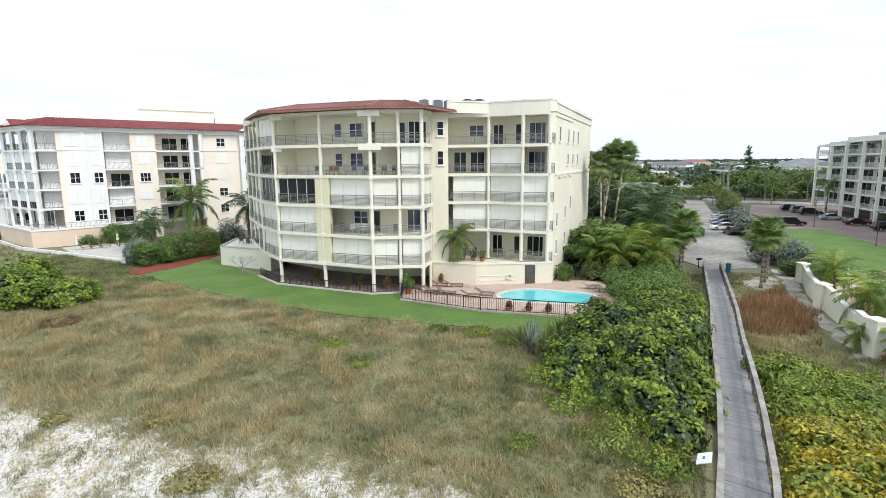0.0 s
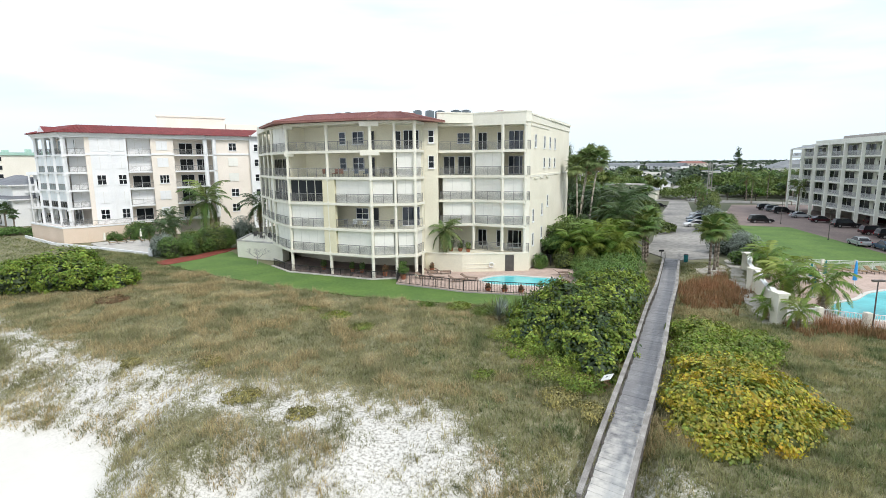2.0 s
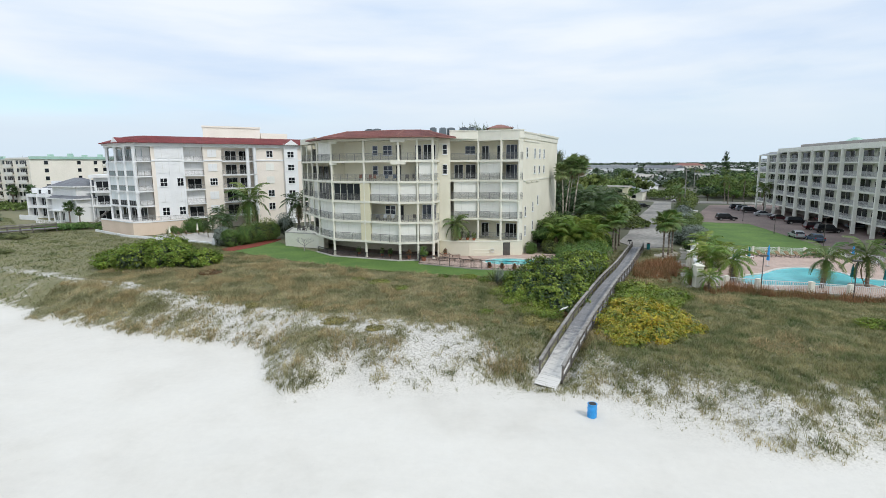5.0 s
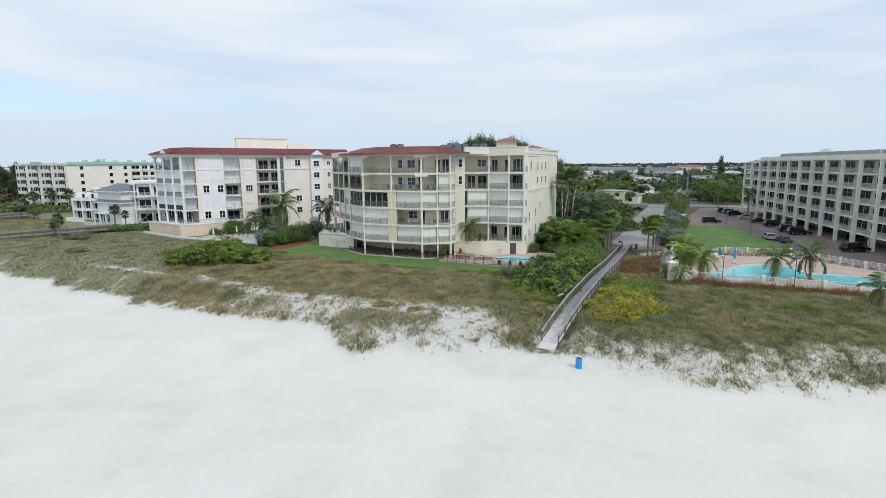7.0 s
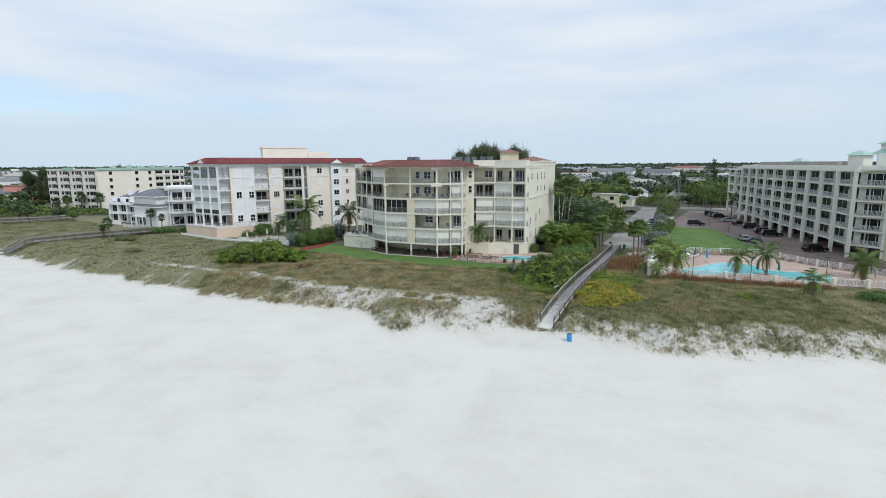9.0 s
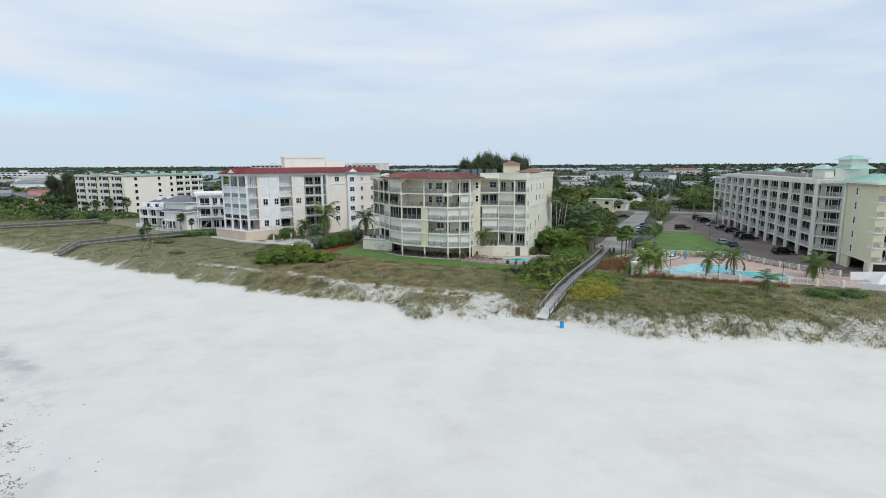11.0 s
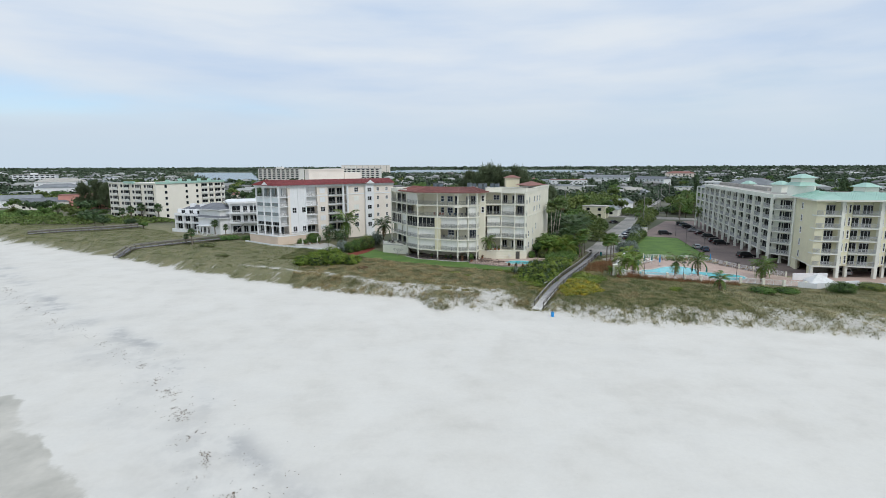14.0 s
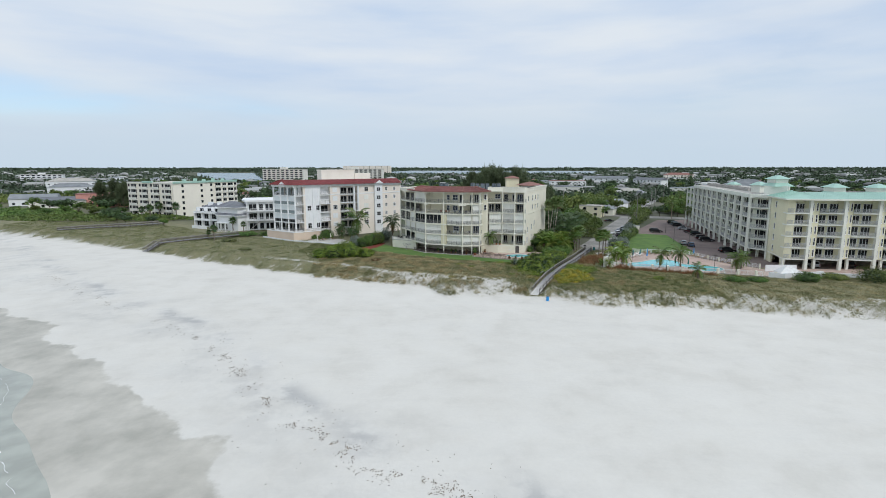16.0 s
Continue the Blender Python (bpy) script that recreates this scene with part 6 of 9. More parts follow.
def stems(blobs, base_z, seed, material="bark_dark", r=0.05, n=5):
    rng = random.Random(seed)
    g = Geo()
    for b in blobs:
        for _ in range(n):
            a = rng.uniform(0, 6.28)
            x, y = b[0] + 0.35 * b[3] * math.cos(a), b[1] + 0.35 * b[4] * math.sin(a)
            top = (b[0] + 0.7 * b[3] * math.cos(a), b[1] + 0.7 * b[4] * math.sin(a), b[2] + 0.3 * b[5])
            g.tube((x, y, base_z), top, r, 5, r * 0.4)
    return g


def shrub(name, label, blobs, count, size, material, seed, group="", base=None, clumps=26, spread=0.3, second=None, inner="leaf_inner"):
    bz = ground_z(blobs[0][0], blobs[0][1]) if base is None else base
    ob = thing(name, label, "shrub", group)
    for k, b in enumerate(blobs[:4]):
        part("branch", stems([b], bz - 0.1, seed + k, n=1), "bark_dark", ob)
    part("foliage", leaf_cloud("foliage", blobs, count, size, material, seed, clumps, spread, floor=bz - 0.05), None, ob)
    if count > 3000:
        # core of larger leaves; the default inner colour paints shade into the gaps
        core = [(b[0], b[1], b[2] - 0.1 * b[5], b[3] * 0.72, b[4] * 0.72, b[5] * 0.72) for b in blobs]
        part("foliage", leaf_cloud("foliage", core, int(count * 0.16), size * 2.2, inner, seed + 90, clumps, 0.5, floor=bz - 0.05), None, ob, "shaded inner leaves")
    if second:
        part("foliage", leaf_cloud("foliage", blobs, int(count * second[1]), size, second[0], seed + 50, clumps, spread * 1.1, floor=bz - 0.05), None, ob)
    return ob


def g_(x, y, dz=0.0):
    return ground_z(x, y) + dz


# sea grape thicket beside the boardwalk
shrub("sea_grape_bush", "large dense green sea grape thicket beside the boardwalk",
      [(8.0, 25.0, 1.0, 2.6, 2.6, 1.5), (10.2, 20.6, 1.1, 2.2, 2.4, 1.6), (11.6, 23.6, 1.7, 2.7, 3.0, 2.0), (14.0, 27.4, 2.0, 2.8, 3.0, 2.0), (11.0, 28.4, 1.6, 3.0, 3.0, 1.9), (15.8, 31.2, 1.8, 2.7, 2.8, 1.9), (10.0, 17.7, 0.8, 1.3, 1.3, 1.2), (8.8, 21.5, 0.7, 1.8, 2.0, 1.2), (12.4, 20.6, 0.9, 1.3, 1.6, 1.5), (6.6, 23.2, 0.6, 1.5, 1.7, 1.0), (17.6, 33.6, 1.6, 2.4, 2.4, 1.7)],
      50000, 0.26, "leaf", 3, clumps=150, spread=0.13, second=("leaf_dark", 0.22))
shrub("feathery_hedge", "fine-leaved bright green hedge beside the pool deck",
      [(16.8, 37.0, 1.3, 2.4, 2.4, 1.7), (19.4, 40.0, 1.4, 2.3, 2.6, 1.8), (16.6, 41.0, 1.2, 1.8, 2.2, 1.5), (21.8, 43.6, 1.3, 2.2, 2.6, 1.6)],
      16000, 0.16, "leaf_hedge", 5, base=0.0, clumps=80, spread=0.3, inner="leaf_hedge")
shrub("yellowing_shrub", "low spreading shrub with yellowing leaves on the dune",
      [(13.5, 11.9, 0.55, 1.9, 1.8, 0.95), (16.2, 11.8, 0.65, 2.2, 1.9, 1.05), (14.2, 13.8, 0.9, 2.1, 1.9, 1.1), (16.2, 13.6, 1.1, 2.6, 2.1, 1.25), (18.8, 14.6, 0.7, 2.2, 2.0, 0.95), (16.0, 16.2, 0.9, 2.3, 1.9, 1.1), (17.6, 17.0, 0.85, 2.2, 1.9, 1.0), (19.4, 12.9, 0.55, 1.6, 1.1, 0.75), (13.6, 10.2, 0.35, 1.4, 0.9, 0.75)],
      34000, 0.19, "leaf_yellow", 8, clumps=110, spread=0.2, second=("leaf_ylgreen", 0.25), inner="leaf_ylgreen")
shrub("yellow_green_shrub", "low yellow-green shrub on the dune beside the boardwalk",
      [(17.8, 19.6, 0.8, 2.2, 1.9, 1.0), (20.4, 19.8, 0.7, 2.2, 2.0, 0.9), (19.6, 23.2, 0.8, 2.2, 2.3, 1.0), (22.6, 21.8, 0.6, 2.0, 1.9, 0.8)],
      15000, 0.19, "leaf_ylgreen", 9, clumps=90, spread=0.2, second=("leaf_bright", 0.6), inner="leaf_ylgreen")
shrub("sea_grape_bush", "broad green sea grape bush on the dune",
      [(-48.2, 37.6, 1.2, 3.0, 2.6, 1.6), (-44.6, 37.0, 1.8, 3.2, 3.0, 2.1), (-40.2, 37.2, 1.9, 3.4, 3.0, 2.2), (-36.4, 38.2, 1.2, 2.7, 2.4, 1.5), (-42.2, 39.6, 2.3, 3.2, 2.6, 2.2)],
      30000, 0.27, "leaf_bright", 11, clumps=130, spread=0.13, second=("leaf", 0.3))
for i, (x, y, r, h, m, lab) in enumerate([(-32.2, 32.8, 1.3, 0.45, "leaf_red", "low reddish shrub among the dune grass"), (-15.2, 19.2, 0.75, 0.4, "leaf_olive", "small yellowing shrub at the sand edge"),
                                           (-20.5, 19.2, 0.6, 0.35, "leaf_olive", "small yellowing shrub at the sand edge"), (-11.2, 15.2, 1.0, 0.3, "leaf_olive", "low yellow-green patch at the sand edge"),
                                           (-7.2, 13.4, 0.7, 0.25, "leaf_olive", "low yellow-green patch at the sand edge"), (-9.2, 28.6, 1.2, 0.4, "leaf_ylgreen", "low green creeper patch among the grass"),
                                           (-6.4, 25.6, 0.9, 0.3, "leaf_ylgreen", "low green creeper patch among the grass"), (-12.5, 31.0, 0.9, 0.3, "leaf_ylgreen", "low green creeper patch among the grass"),
                                           (1.6, 31.4, 1.1, 0.5, "leaf_ylgreen", "light green weeds at the lawn edge"), (4.2, 29.4, 1.3, 0.6, "leaf", "light green weeds at the lawn edge"), (-1.5, 32.2, 0.8, 0.35, "leaf", "light green weeds at the lawn edge"),
                                           (3.0, 17.5, 0.8, 0.3, "leaf", "low green creeper on the dune"), (6.0, 21.0, 1.5, 0.7, "leaf", "low green weeds before the thicket"), (8.3, 15.6, 1.3, 0.7, "leaf", "low green weeds before the thicket"), (8.2, 13.2, 1.0, 0.6, "leaf_olive", "low olive weeds beside the boardwalk"), (6.6, 17.4, 1.4, 0.6, "leaf_ylgreen", "low green weeds before the thicket"), (7.9, 18.9, 1.5, 0.8, "leaf", "low green weeds before the thicket"), (5.0, 23.6, 1.4, 0.7, "leaf_ylgreen", "low green weeds before the thicket"), (9.2, 16.2, 0.9, 0.5, "leaf_red", "dry reddish brush under the thicket"), (6.8, 14.4, 1.1, 0.5, "leaf_olive", "low olive weeds on the dune"), (-75, 47, 1.6, 0.7, "leaf_scrub", "low olive-green bush on the dune"), (-88, 62, 2.2, 1.0, "leaf_scrub", "low olive-green bush on the dune"),
                                           (36, 14, 1.2, 0.6, "leaf", "low green bush on the dune"), (52, 12, 2.2, 0.9, "leaf_hedge", "low green bush before the pool fence"), (57, 12, 2.0, 0.8, "leaf_hedge", "low green bush before the pool fence"), (68.5, 13.0, 2.4, 1.9, "leaf_tree", "round dark green bush beside the hotel"), (84, 13.5, 3.6, 3.2, "leaf_tree", "round dark green bush beside the hotel"), (77.5, 16.0, 2.6, 1.2, "leaf_tree", "low dark green bush beside the hotel"), (89, 17.0, 3.0, 1.6, "leaf_tree", "low dark green bush beside the hotel"), (99, 16.0, 3.4, 1.8, "leaf_tree", "low dark green bush beside the hotel"), (72.5, 16.5, 2.0, 1.0, "leaf_hedge", "low green bush beside the hotel"), (93, 12.5, 3.0, 1.8, "leaf_tree", "round dark green bush beside the hotel")]):
    z = g_(x, y)
    shrub("dune_shrub", lab, [(x, y, z + h * 0.5, r, r * 0.85, h * 0.62), (x + r * 0.6, y + 0.2 * r, z + h * 0.4, r * 0.6, r * 0.6, h * 0.5)], 500 + int(1500 * min(r, 2.0) ** 2 / 2), 0.13 if r < 2 else 0.22, m, 40 + i, clumps=40, spread=0.35)


# spiky agave and yucca beside the thicket
def spiky(x, y, n, ln, seed):
    z = g_(x, y)
    ob = thing("yucca", "spiky grey-green yucca clump beside the thicket", "yucca", "yucca clump", at=(x, y, z - 0.02))
    rng = random.Random(seed)
    g = Geo()
    g.tube((0, 0, 0), (0.05, 0, 0.5), 0.1, 6, 0.07)
    part("stem", g, "bark", ob)
    lf = Geo()
    for i in range(n):
        a, e = rng.uniform(0, 6.283), radians(rng.uniform(30, 85))
        d = Vector((math.cos(a) * math.cos(e), math.sin(a) * math.cos(e), math.sin(e)))
        s = d.cross(Vector((0, 0, 1))).normalized() * 0.045
        b = Vector((0, 0, rng.uniform(0.1, 0.6)))
        l = ln * rng.uniform(0.7, 1.15)
        m = b + d * l * 0.45 + Vector((0, 0, 0.04))
        t = b + d * l - Vector((0, 0, 0.12))
        lf.add([tuple(b - s), tuple(b + s), tuple(m + s), tuple(t), tuple(m - s)], [(0, 1, 2, 4), (4, 2, 3)])
    part("leaf_rosette", lf, "leaf_silver" if seed % 3 == 0 else "palm", ob)


for i, (x, y) in enumerate([(5.0, 27.6), (5.8, 27.0), (6.4, 28.0), (5.6, 28.8), (6.8, 29.2), (7.6, 29.8), (8.6, 30.4), (4.6, 28.6), (5.2, 29.6)]):
    spiky(x, y, 38, 1.9, i)


# ---- dune grass ----
def grass_field(name, label, material, n, area, h, w, seed, power=1.0, inside=None, bend=0.55, blades=4):
    """Blades over an area, denser where plants cover the sand, a few to each tuft."""
    rng = np.random.default_rng(seed)
    x = rng.uniform(area[0], area[2], n)
    y = rng.uniform(area[1], area[3], n)
    c = cover(x, y) + 0.25 * lumps(x, y, 0.7, 3.3)
    keep = rng.uniform(0, 1, n) ** power < np.clip(c, 0, 1) ** 1.2 * smoothstep(-0.6, 1.2, inland(x, y))
    if inside is not None:
        keep &= inside(x, y, rng.uniform(0, 1, n))
    x, y = x[keep], y[keep]
    z = height(x, y) - 0.02
    n = len(x)
    tall = 0.75 + 0.45 * lumps(x, y, 2.6, 1.1) + 0.25 * lumps(x, y, 0.8, 6.1)
    out = []
    for _ in range(blades):
        a = rng.uniform(0, 6.283, n)
        hh = h * rng.uniform(0.5, 1.3, n) * np.clip(tall, 0.35, 1.4)
        ww = w * rng.uniform(0.6, 1.3, n)
        lean = bend * rng.uniform(0.2, 2.2, n) * hh
        dx, dy = np.cos(a), np.sin(a)
        b = np.stack([x + rng.normal(0, 0.07, n), y + rng.normal(0, 0.07, n), z], -1)
        s = np.stack([-dy * ww / 2, dx * ww / 2, np.zeros(n)], -1)
        t = b + np.stack([dx * lean, dy * lean, hh], -1)
        out.append(np.stack([b - s, b + s, t], 1))
    me = quads_mesh(name, np.concatenate(out), material, 3)
    tagged(deep(new(name, me)), label, "grass", "", "stuff")


def dune_only(x, y, r):
    """Keeps grass off lawns, decks, the boardwalk's line and the beds."""
    lawn_y = np.interp(x, [-400, -200, -150, -125, -105, -82, -68, -58, -44, -41, -39, -33, -27.5, -18, -9.2, -2, 3.3, 9, 15, 22, 24.5, 26, 28.5, 31.8, 34.5, 39.4, 45.6, 53.4, 64.6, 67, 120], [200, 118, 112, 98, 80, 73.5, 65.5, 61.8, 56.0, 52.6, 50.2, 46.8, 43.6, 38.7, 35.4, 33.4, 32.2, 31.4, 33, 40, 41, 27, 27.2, 27.0, 25.6, 24.2, 21.7, 20.2, 16.6, 20.5, 20.5])
    bx = np.interp(y, [7.2, 10.8, 14.6, 18.7, 22.3, 27, 34.2, 45, 51.5], [6.4, 8.4, 10.8, 13.2, 15.2, 18, 22.2, 28, 31.7])
    off = (np.abs(x - bx) * 0.87 > 1.05) | (y < 6.5)
    return (y < lawn_y + np.where(x < 15, 0.35 + 0.55 * lumps(x, y, 0.8), 0.2 * lumps(x, y, 1.0))) & off


def greenness(x, y):
    """Where the grass grows greener, beside the walkway and towards the hotel."""
    return np.clip(0.85 * smoothstep(-6, 5, x) + (0.35 * lumps(x, y, 5.0, 3.7) + 0.15 * lumps(x, y, 1.5, 1.7)) * smoothstep(-9, -3, x), 0, 1) * smoothstep(0.5, 0.95, cover(x, y))


def tawny(x, y, r):
    return dune_only(x, y, r) & (r > greenness(x, y))


def green(x, y, r):
    return dune_only(x, y, r) & (r < greenness(x, y))


grass_field("dune_grass", "tawny olive dune grass with sandy gaps", "grass", 330000, (-48, -8, 44, 47), 0.38, 0.034, 1, inside=tawny)
grass_field("dune_grass_green", "green dune grass beside the walkway", "grass_green", 190000, (-12, -8, 44, 42), 0.38, 0.042, 11, inside=green)


def verge(x, y, r):
    bx = np.interp(y, BWY, BWX)
    wx = np.interp(y, [26, 27.5, 34.6, 41.4, 46, 50], [27.4, 28.0, 31.4, 34.7, 37.5, 38.5])
    off = np.abs(x - np.where((x > 30.8) & (x < 36) & (y > 42.5), 33.4, 0)) + np.abs(y - 45.3) > 1.6
    return ((x > bx + 1.25) & (x < wx - 1.3) & ~bed_a(x, y) & off) | ((x < bx - 1.25) & (x > bx - 3.6))



grass_field("dune_grass_left", "olive-green dune grass on the far dunes", "grass_far", 120000, (-210, 18, -48, 118), 0.36, 0.06, 2, inside=dune_only)
grass_field("dune_grass_behind", "olive-green grass before the garden wall", "grass_far", 20000, (-58, 44, -34, 64), 0.36, 0.06, 14, inside=dune_only)
grass_field("dune_grass_right", "olive-green dune grass before the hotel pool", "grass", 62000, (44, -18, 116, 22), 0.38, 0.055, 3, inside=dune_only)


def tan_spots(x, y, r):
    v = lumps(x, y, 3.3, 2.2) + 0.6 * lumps(x, y, 1.1, 5.2)
    return dune_only(x, y, r) & (v > 0.42 - 0.22 * smoothstep(5, 20, -x))




def bare_sand(x, y, r):
    return dune_only(x, y, r) & (cover(x, y) < 0.62) & (r < 0.35 + 0.5 * lumps(x, y, 2.0, 6.6))


grass_field("dune_sprigs", "short dry sprigs and litter on the bare dune sand", "grass_sprig", 60000, (-60, -8, 60, 40), 0.13, 0.05, 15, power=0.25, inside=bare_sand, bend=1.0, blades=3)
grass_field("dry_grass", "taller dry tan grass clumps on the dune", "grass_tan", 130000, (-48, 8, 30, 46), 0.62, 0.030, 4, inside=tan_spots)


def reed_bed(poly_test, area, n, seed, label):
    rng_in = lambda x, y, r: poly_test(x, y)
    grass_field("rust_reeds", label, "grass_rust", n, area, 1.15, 0.05, seed, power=0.2, inside=rng_in, bend=0.3)


def bed_a(x, y):
    u = (x - 28.0) / 4.6
    v = (y - 36.0 - 0.75 * (x - 28.0)) / 4.4
    return (u * u + v * v < 0.9 + 0.7 * lumps(x, y, 1.5) + 0.4 * lumps(x, y, 0.6)) & (x > np.interp(y, [27, 34.2, 45], [19.4, 23.6, 29.4]))


def bed_b(x, y):
    fy = np.interp(x, [28.5, 31.8, 34.5, 39.4, 45.6, 53.4], [27.4, 27.1, 25.8, 24.3, 21.8, 20.3])
    return (np.abs(y - fy + 1.5) < 1.1 + 0.7 * lumps(x, y, 1.5)) & (lumps(x, y, 1.4, 2) > -0.4 + 0.04 * np.maximum(x - 42, 0))


grass_field("verge_grass", "green grass verge beside the boardwalk", "grass_green", 26000, (20, 26, 39, 50), 0.22, 0.035, 12, power=0.3, inside=verge)
reed_bed(bed_a, (22, 28, 36, 48), 9000, 5, "rust-brown dry reeds beside the boardwalk")
reed_bed(bed_b, (28.5, 17, 52, 28), 12000, 6, "rust-brown dry reeds along the pool fence")


# ---- palms and trees ----
def frond_mesh(ln, rise, drop, seed, width=0.085, pairs=22, material="palm"):
    rng = random.Random(seed)
    g = Geo()

    def at(t):
        return Vector((ln * t * (1 - 0.12 * t), 0, ln * (rise * t - drop * t * t)))

    last = at(0)
    for i in range(1, 7):
        p = at(i / 6)
        g.tube(last, p, 0.03 * (1.1 - i / 6.5), 3)
        last = p
    for i in range(pairs):
        t = 0.14 + 0.86 * i / (pairs - 1)
        b = at(t)
        l = ln * 0.34 * (math.sin(math.pi * (0.12 + 0.80 * t)) ** 0.8) * rng.uniform(0.85, 1.1)
        for side in (-1, 1):
            tip = b + Vector((l * 0.42, side * l * 0.78, -l * rng.uniform(0.25, 0.6)))
            mid = b.lerp(tip, 0.5) + Vector((0, 0, l * 0.08))
            f = Vector((width * 0.6, 0, 0))
            g.add([tuple(b - f), tuple(b + f), tuple(mid + f), tuple(tip), tuple(mid - f)], [(0, 1, 2, 4), (4, 2, 3)])
    me = g.mesh("frond")
    me.materials.append(M[material])
    return me


def fan_mesh(r, petiole, seed, material="palm", ribs=18):
    rng = random.Random(seed)
    g = Geo()
    g.tube((0, 0, 0), (petiole, 0, petiole * 0.15), 0.022, 3)
    c = Vector((petiole, 0, petiole * 0.15))
    for i in range(ribs):
        a = radians(-125 + 250 * i / (ribs - 1))
        l = r * rng.uniform(0.85, 1.1) * (1 - 0.25 * abs(i / (ribs - 1) - 0.5))
        d = Vector((math.cos(a), math.sin(a), -0.15))
        s = Vector((-math.sin(a), math.cos(a), 0)) * r * 0.085
        mid = c + d * l * 0.55
        tip = c + d * l + Vector((0, 0, -l * 0.28))
        g.add([tuple(c), tuple(mid - s), tuple(tip), tuple(mid + s)], [(0, 1, 2, 3)])
    me = g.mesh("fan_leaf")
    me.materials.append(M[material])
    return me


def palm_trunk(hgt, r0, r1, bend=(0, 0), rings=10):
    g = Geo()
    last, lr = Vector((0, 0, 0)), r0 * 1.35
    for i in range(1, rings + 1):
        t = i / rings
        p = Vector((bend[0] * t * t, bend[1] * t * t, hgt * t))
        rr = r0 + (r1 - r0) * t
        g.tube(last, p, lr, 8, rr)
        lr = rr * (1.03 if i % 2 else 1.0)
        last = p
    return g, last


FRONDS = {}


def feather_palm(label, hgt, ln, n, seed, material="palm", bend=(0, 0), dry=2, group=""):
    rng = random.Random(seed)
    ob = thing("palm_tree", label, "palm tree", group)
    g, top = palm_trunk(hgt, 0.19, 0.13, bend)
    part("trunk", g, "bark", ob, smooth=True)
    key = (ln, material)
    if key not in FRONDS:
        FRONDS[key] = [frond_mesh(ln, 0.75, 0.75, 1, material=material), frond_mesh(ln, 0.35, 0.75, 2, material=material), frond_mesh(ln, 0.95, 0.9, 3, material=material)]
    for i in range(n):
        k = i / n
        tilt = 35 - 75 * k + rng.uniform(-8, 8)
        mesh = FRONDS[key][2 if k < 0.3 else (0 if k < 0.65 else 1)]
        f = part("frond", mesh, None, ob)
        f.matrix_basis = Matrix.Translation(top) @ Matrix.Rotation(radians(137.5 * i + rng.uniform(-10, 10)), 4, 'Z') @ Matrix.Rotation(radians(-tilt), 4, 'Y') @ Matrix.Scale(rng.uniform(0.85, 1.12), 4)
    if dry:
        dm = frond_mesh(ln * 0.8, -0.2, 0.6, 9, material="palm_dry")
        for i in range(dry):
            f = part("dry_frond", dm, None, ob, "hanging dry brown frond")
            f.matrix_basis = Matrix.Translation(top - Vector((0, 0, 0.1))) @ Matrix.Rotation(radians(170 * i + 40 * seed), 4, 'Z') @ Matrix.Rotation(radians(48), 4, 'Y')
    return ob


def fan_palm(label, hgt, r, n, seed, material="palm", bend=(0, 0), group="", trunk_r=0.17, skirt=0, bark="bark"):
    rng = random.Random(seed)
    ob = thing("fan_palm", label, "palm tree", group)
    g, top = palm_trunk(hgt, trunk_r, trunk_r * 0.85, bend)
    part("trunk", g, bark, ob, smooth=True)
    meshes = [fan_mesh(r * 0.62, r * 0.75, 1, material), fan_mesh(r * 0.7, r * 0.6, 2, material)]
    for i in range(n):
        k = i / n
        tilt = 75 - 125 * k + rng.uniform(-10, 10)
        f = part("fan_leaf", meshes[i % 2], None, ob)
        f.matrix_basis = Matrix.Translation(top) @ Matrix.Rotation(radians(137.5 * i + rng.uniform(-12, 12)), 4, 'Z') @ Matrix.Rotation(radians(-tilt), 4, 'Y') @ Matrix.Scale(rng.uniform(0.85, 1.15), 4)
    if skirt:
        dm = fan_mesh(r * 0.5, r * 0.5, 5, "palm_dry")
        for i in range(skirt):
            f = part("dry_leaf", dm, None, ob, "hanging dry brown leaf")
            f.matrix_basis = Matrix.Translation(top - Vector((0, 0, 0.15))) @ Matrix.Rotation(radians(137.5 * i), 4, 'Z') @ Matrix.Rotation(radians(62), 4, 'Y')
    return ob


def put(ob, x, y, z=None, turn=0.0, scale=1.0):
    ob.matrix_basis = plan(x, y, (g_(x, y) if z is None else z) - 0.03, 0, 0, turn) @ Matrix.Scale(scale, 4)
    return ob


def again(ob, x, y, z=None, turn=0.0, scale=1.0):
    c = copy_thing(ob, plan(x, y, (g_(x, y) if z is None else z) - 0.03, 0, 0, turn))
    c.scale = (scale, scale, scale)
    return c


sabal = put(fan_palm("sabal palm with a round green crown on bare trunk", 5.4, 1.65, 30, 2, trunk_r=0.15, group="palms beside the road", skirt=5), 32.3, 43.8, 0)
again(sabal, 34.1, 45.8, 0, 80, 1.02)
again(sabal, 35.4, 47.3, 0, 200, 0.93)
washi = put(fan_palm("tall thin washingtonia palm with pale curved trunk", 14.0, 1.9, 28, 4, "palm_pale", trunk_r=0.14, bend=(1.3, 0.2), skirt=3, group="tall palms behind the flats", bark="bark_pale"), 21.3, 60.5, 0)
for x, y, t, s in ((20.8, 59.5, 90, 0.92), (22.7, 60.0, 0, 0.98), (21.0, 66.5, 120, 0.95), (24.5, 70, 300, 0.92)):
    again(washi, x, y, 0, t, s)
coco = put(feather_palm("coconut palm with drooping green fronds beside the pool", 3.4, 3.0, 17, 5, "palm", (0.3, 0.1), group="palms round the hotel pool"), 41.9, 26.2, 0.2)
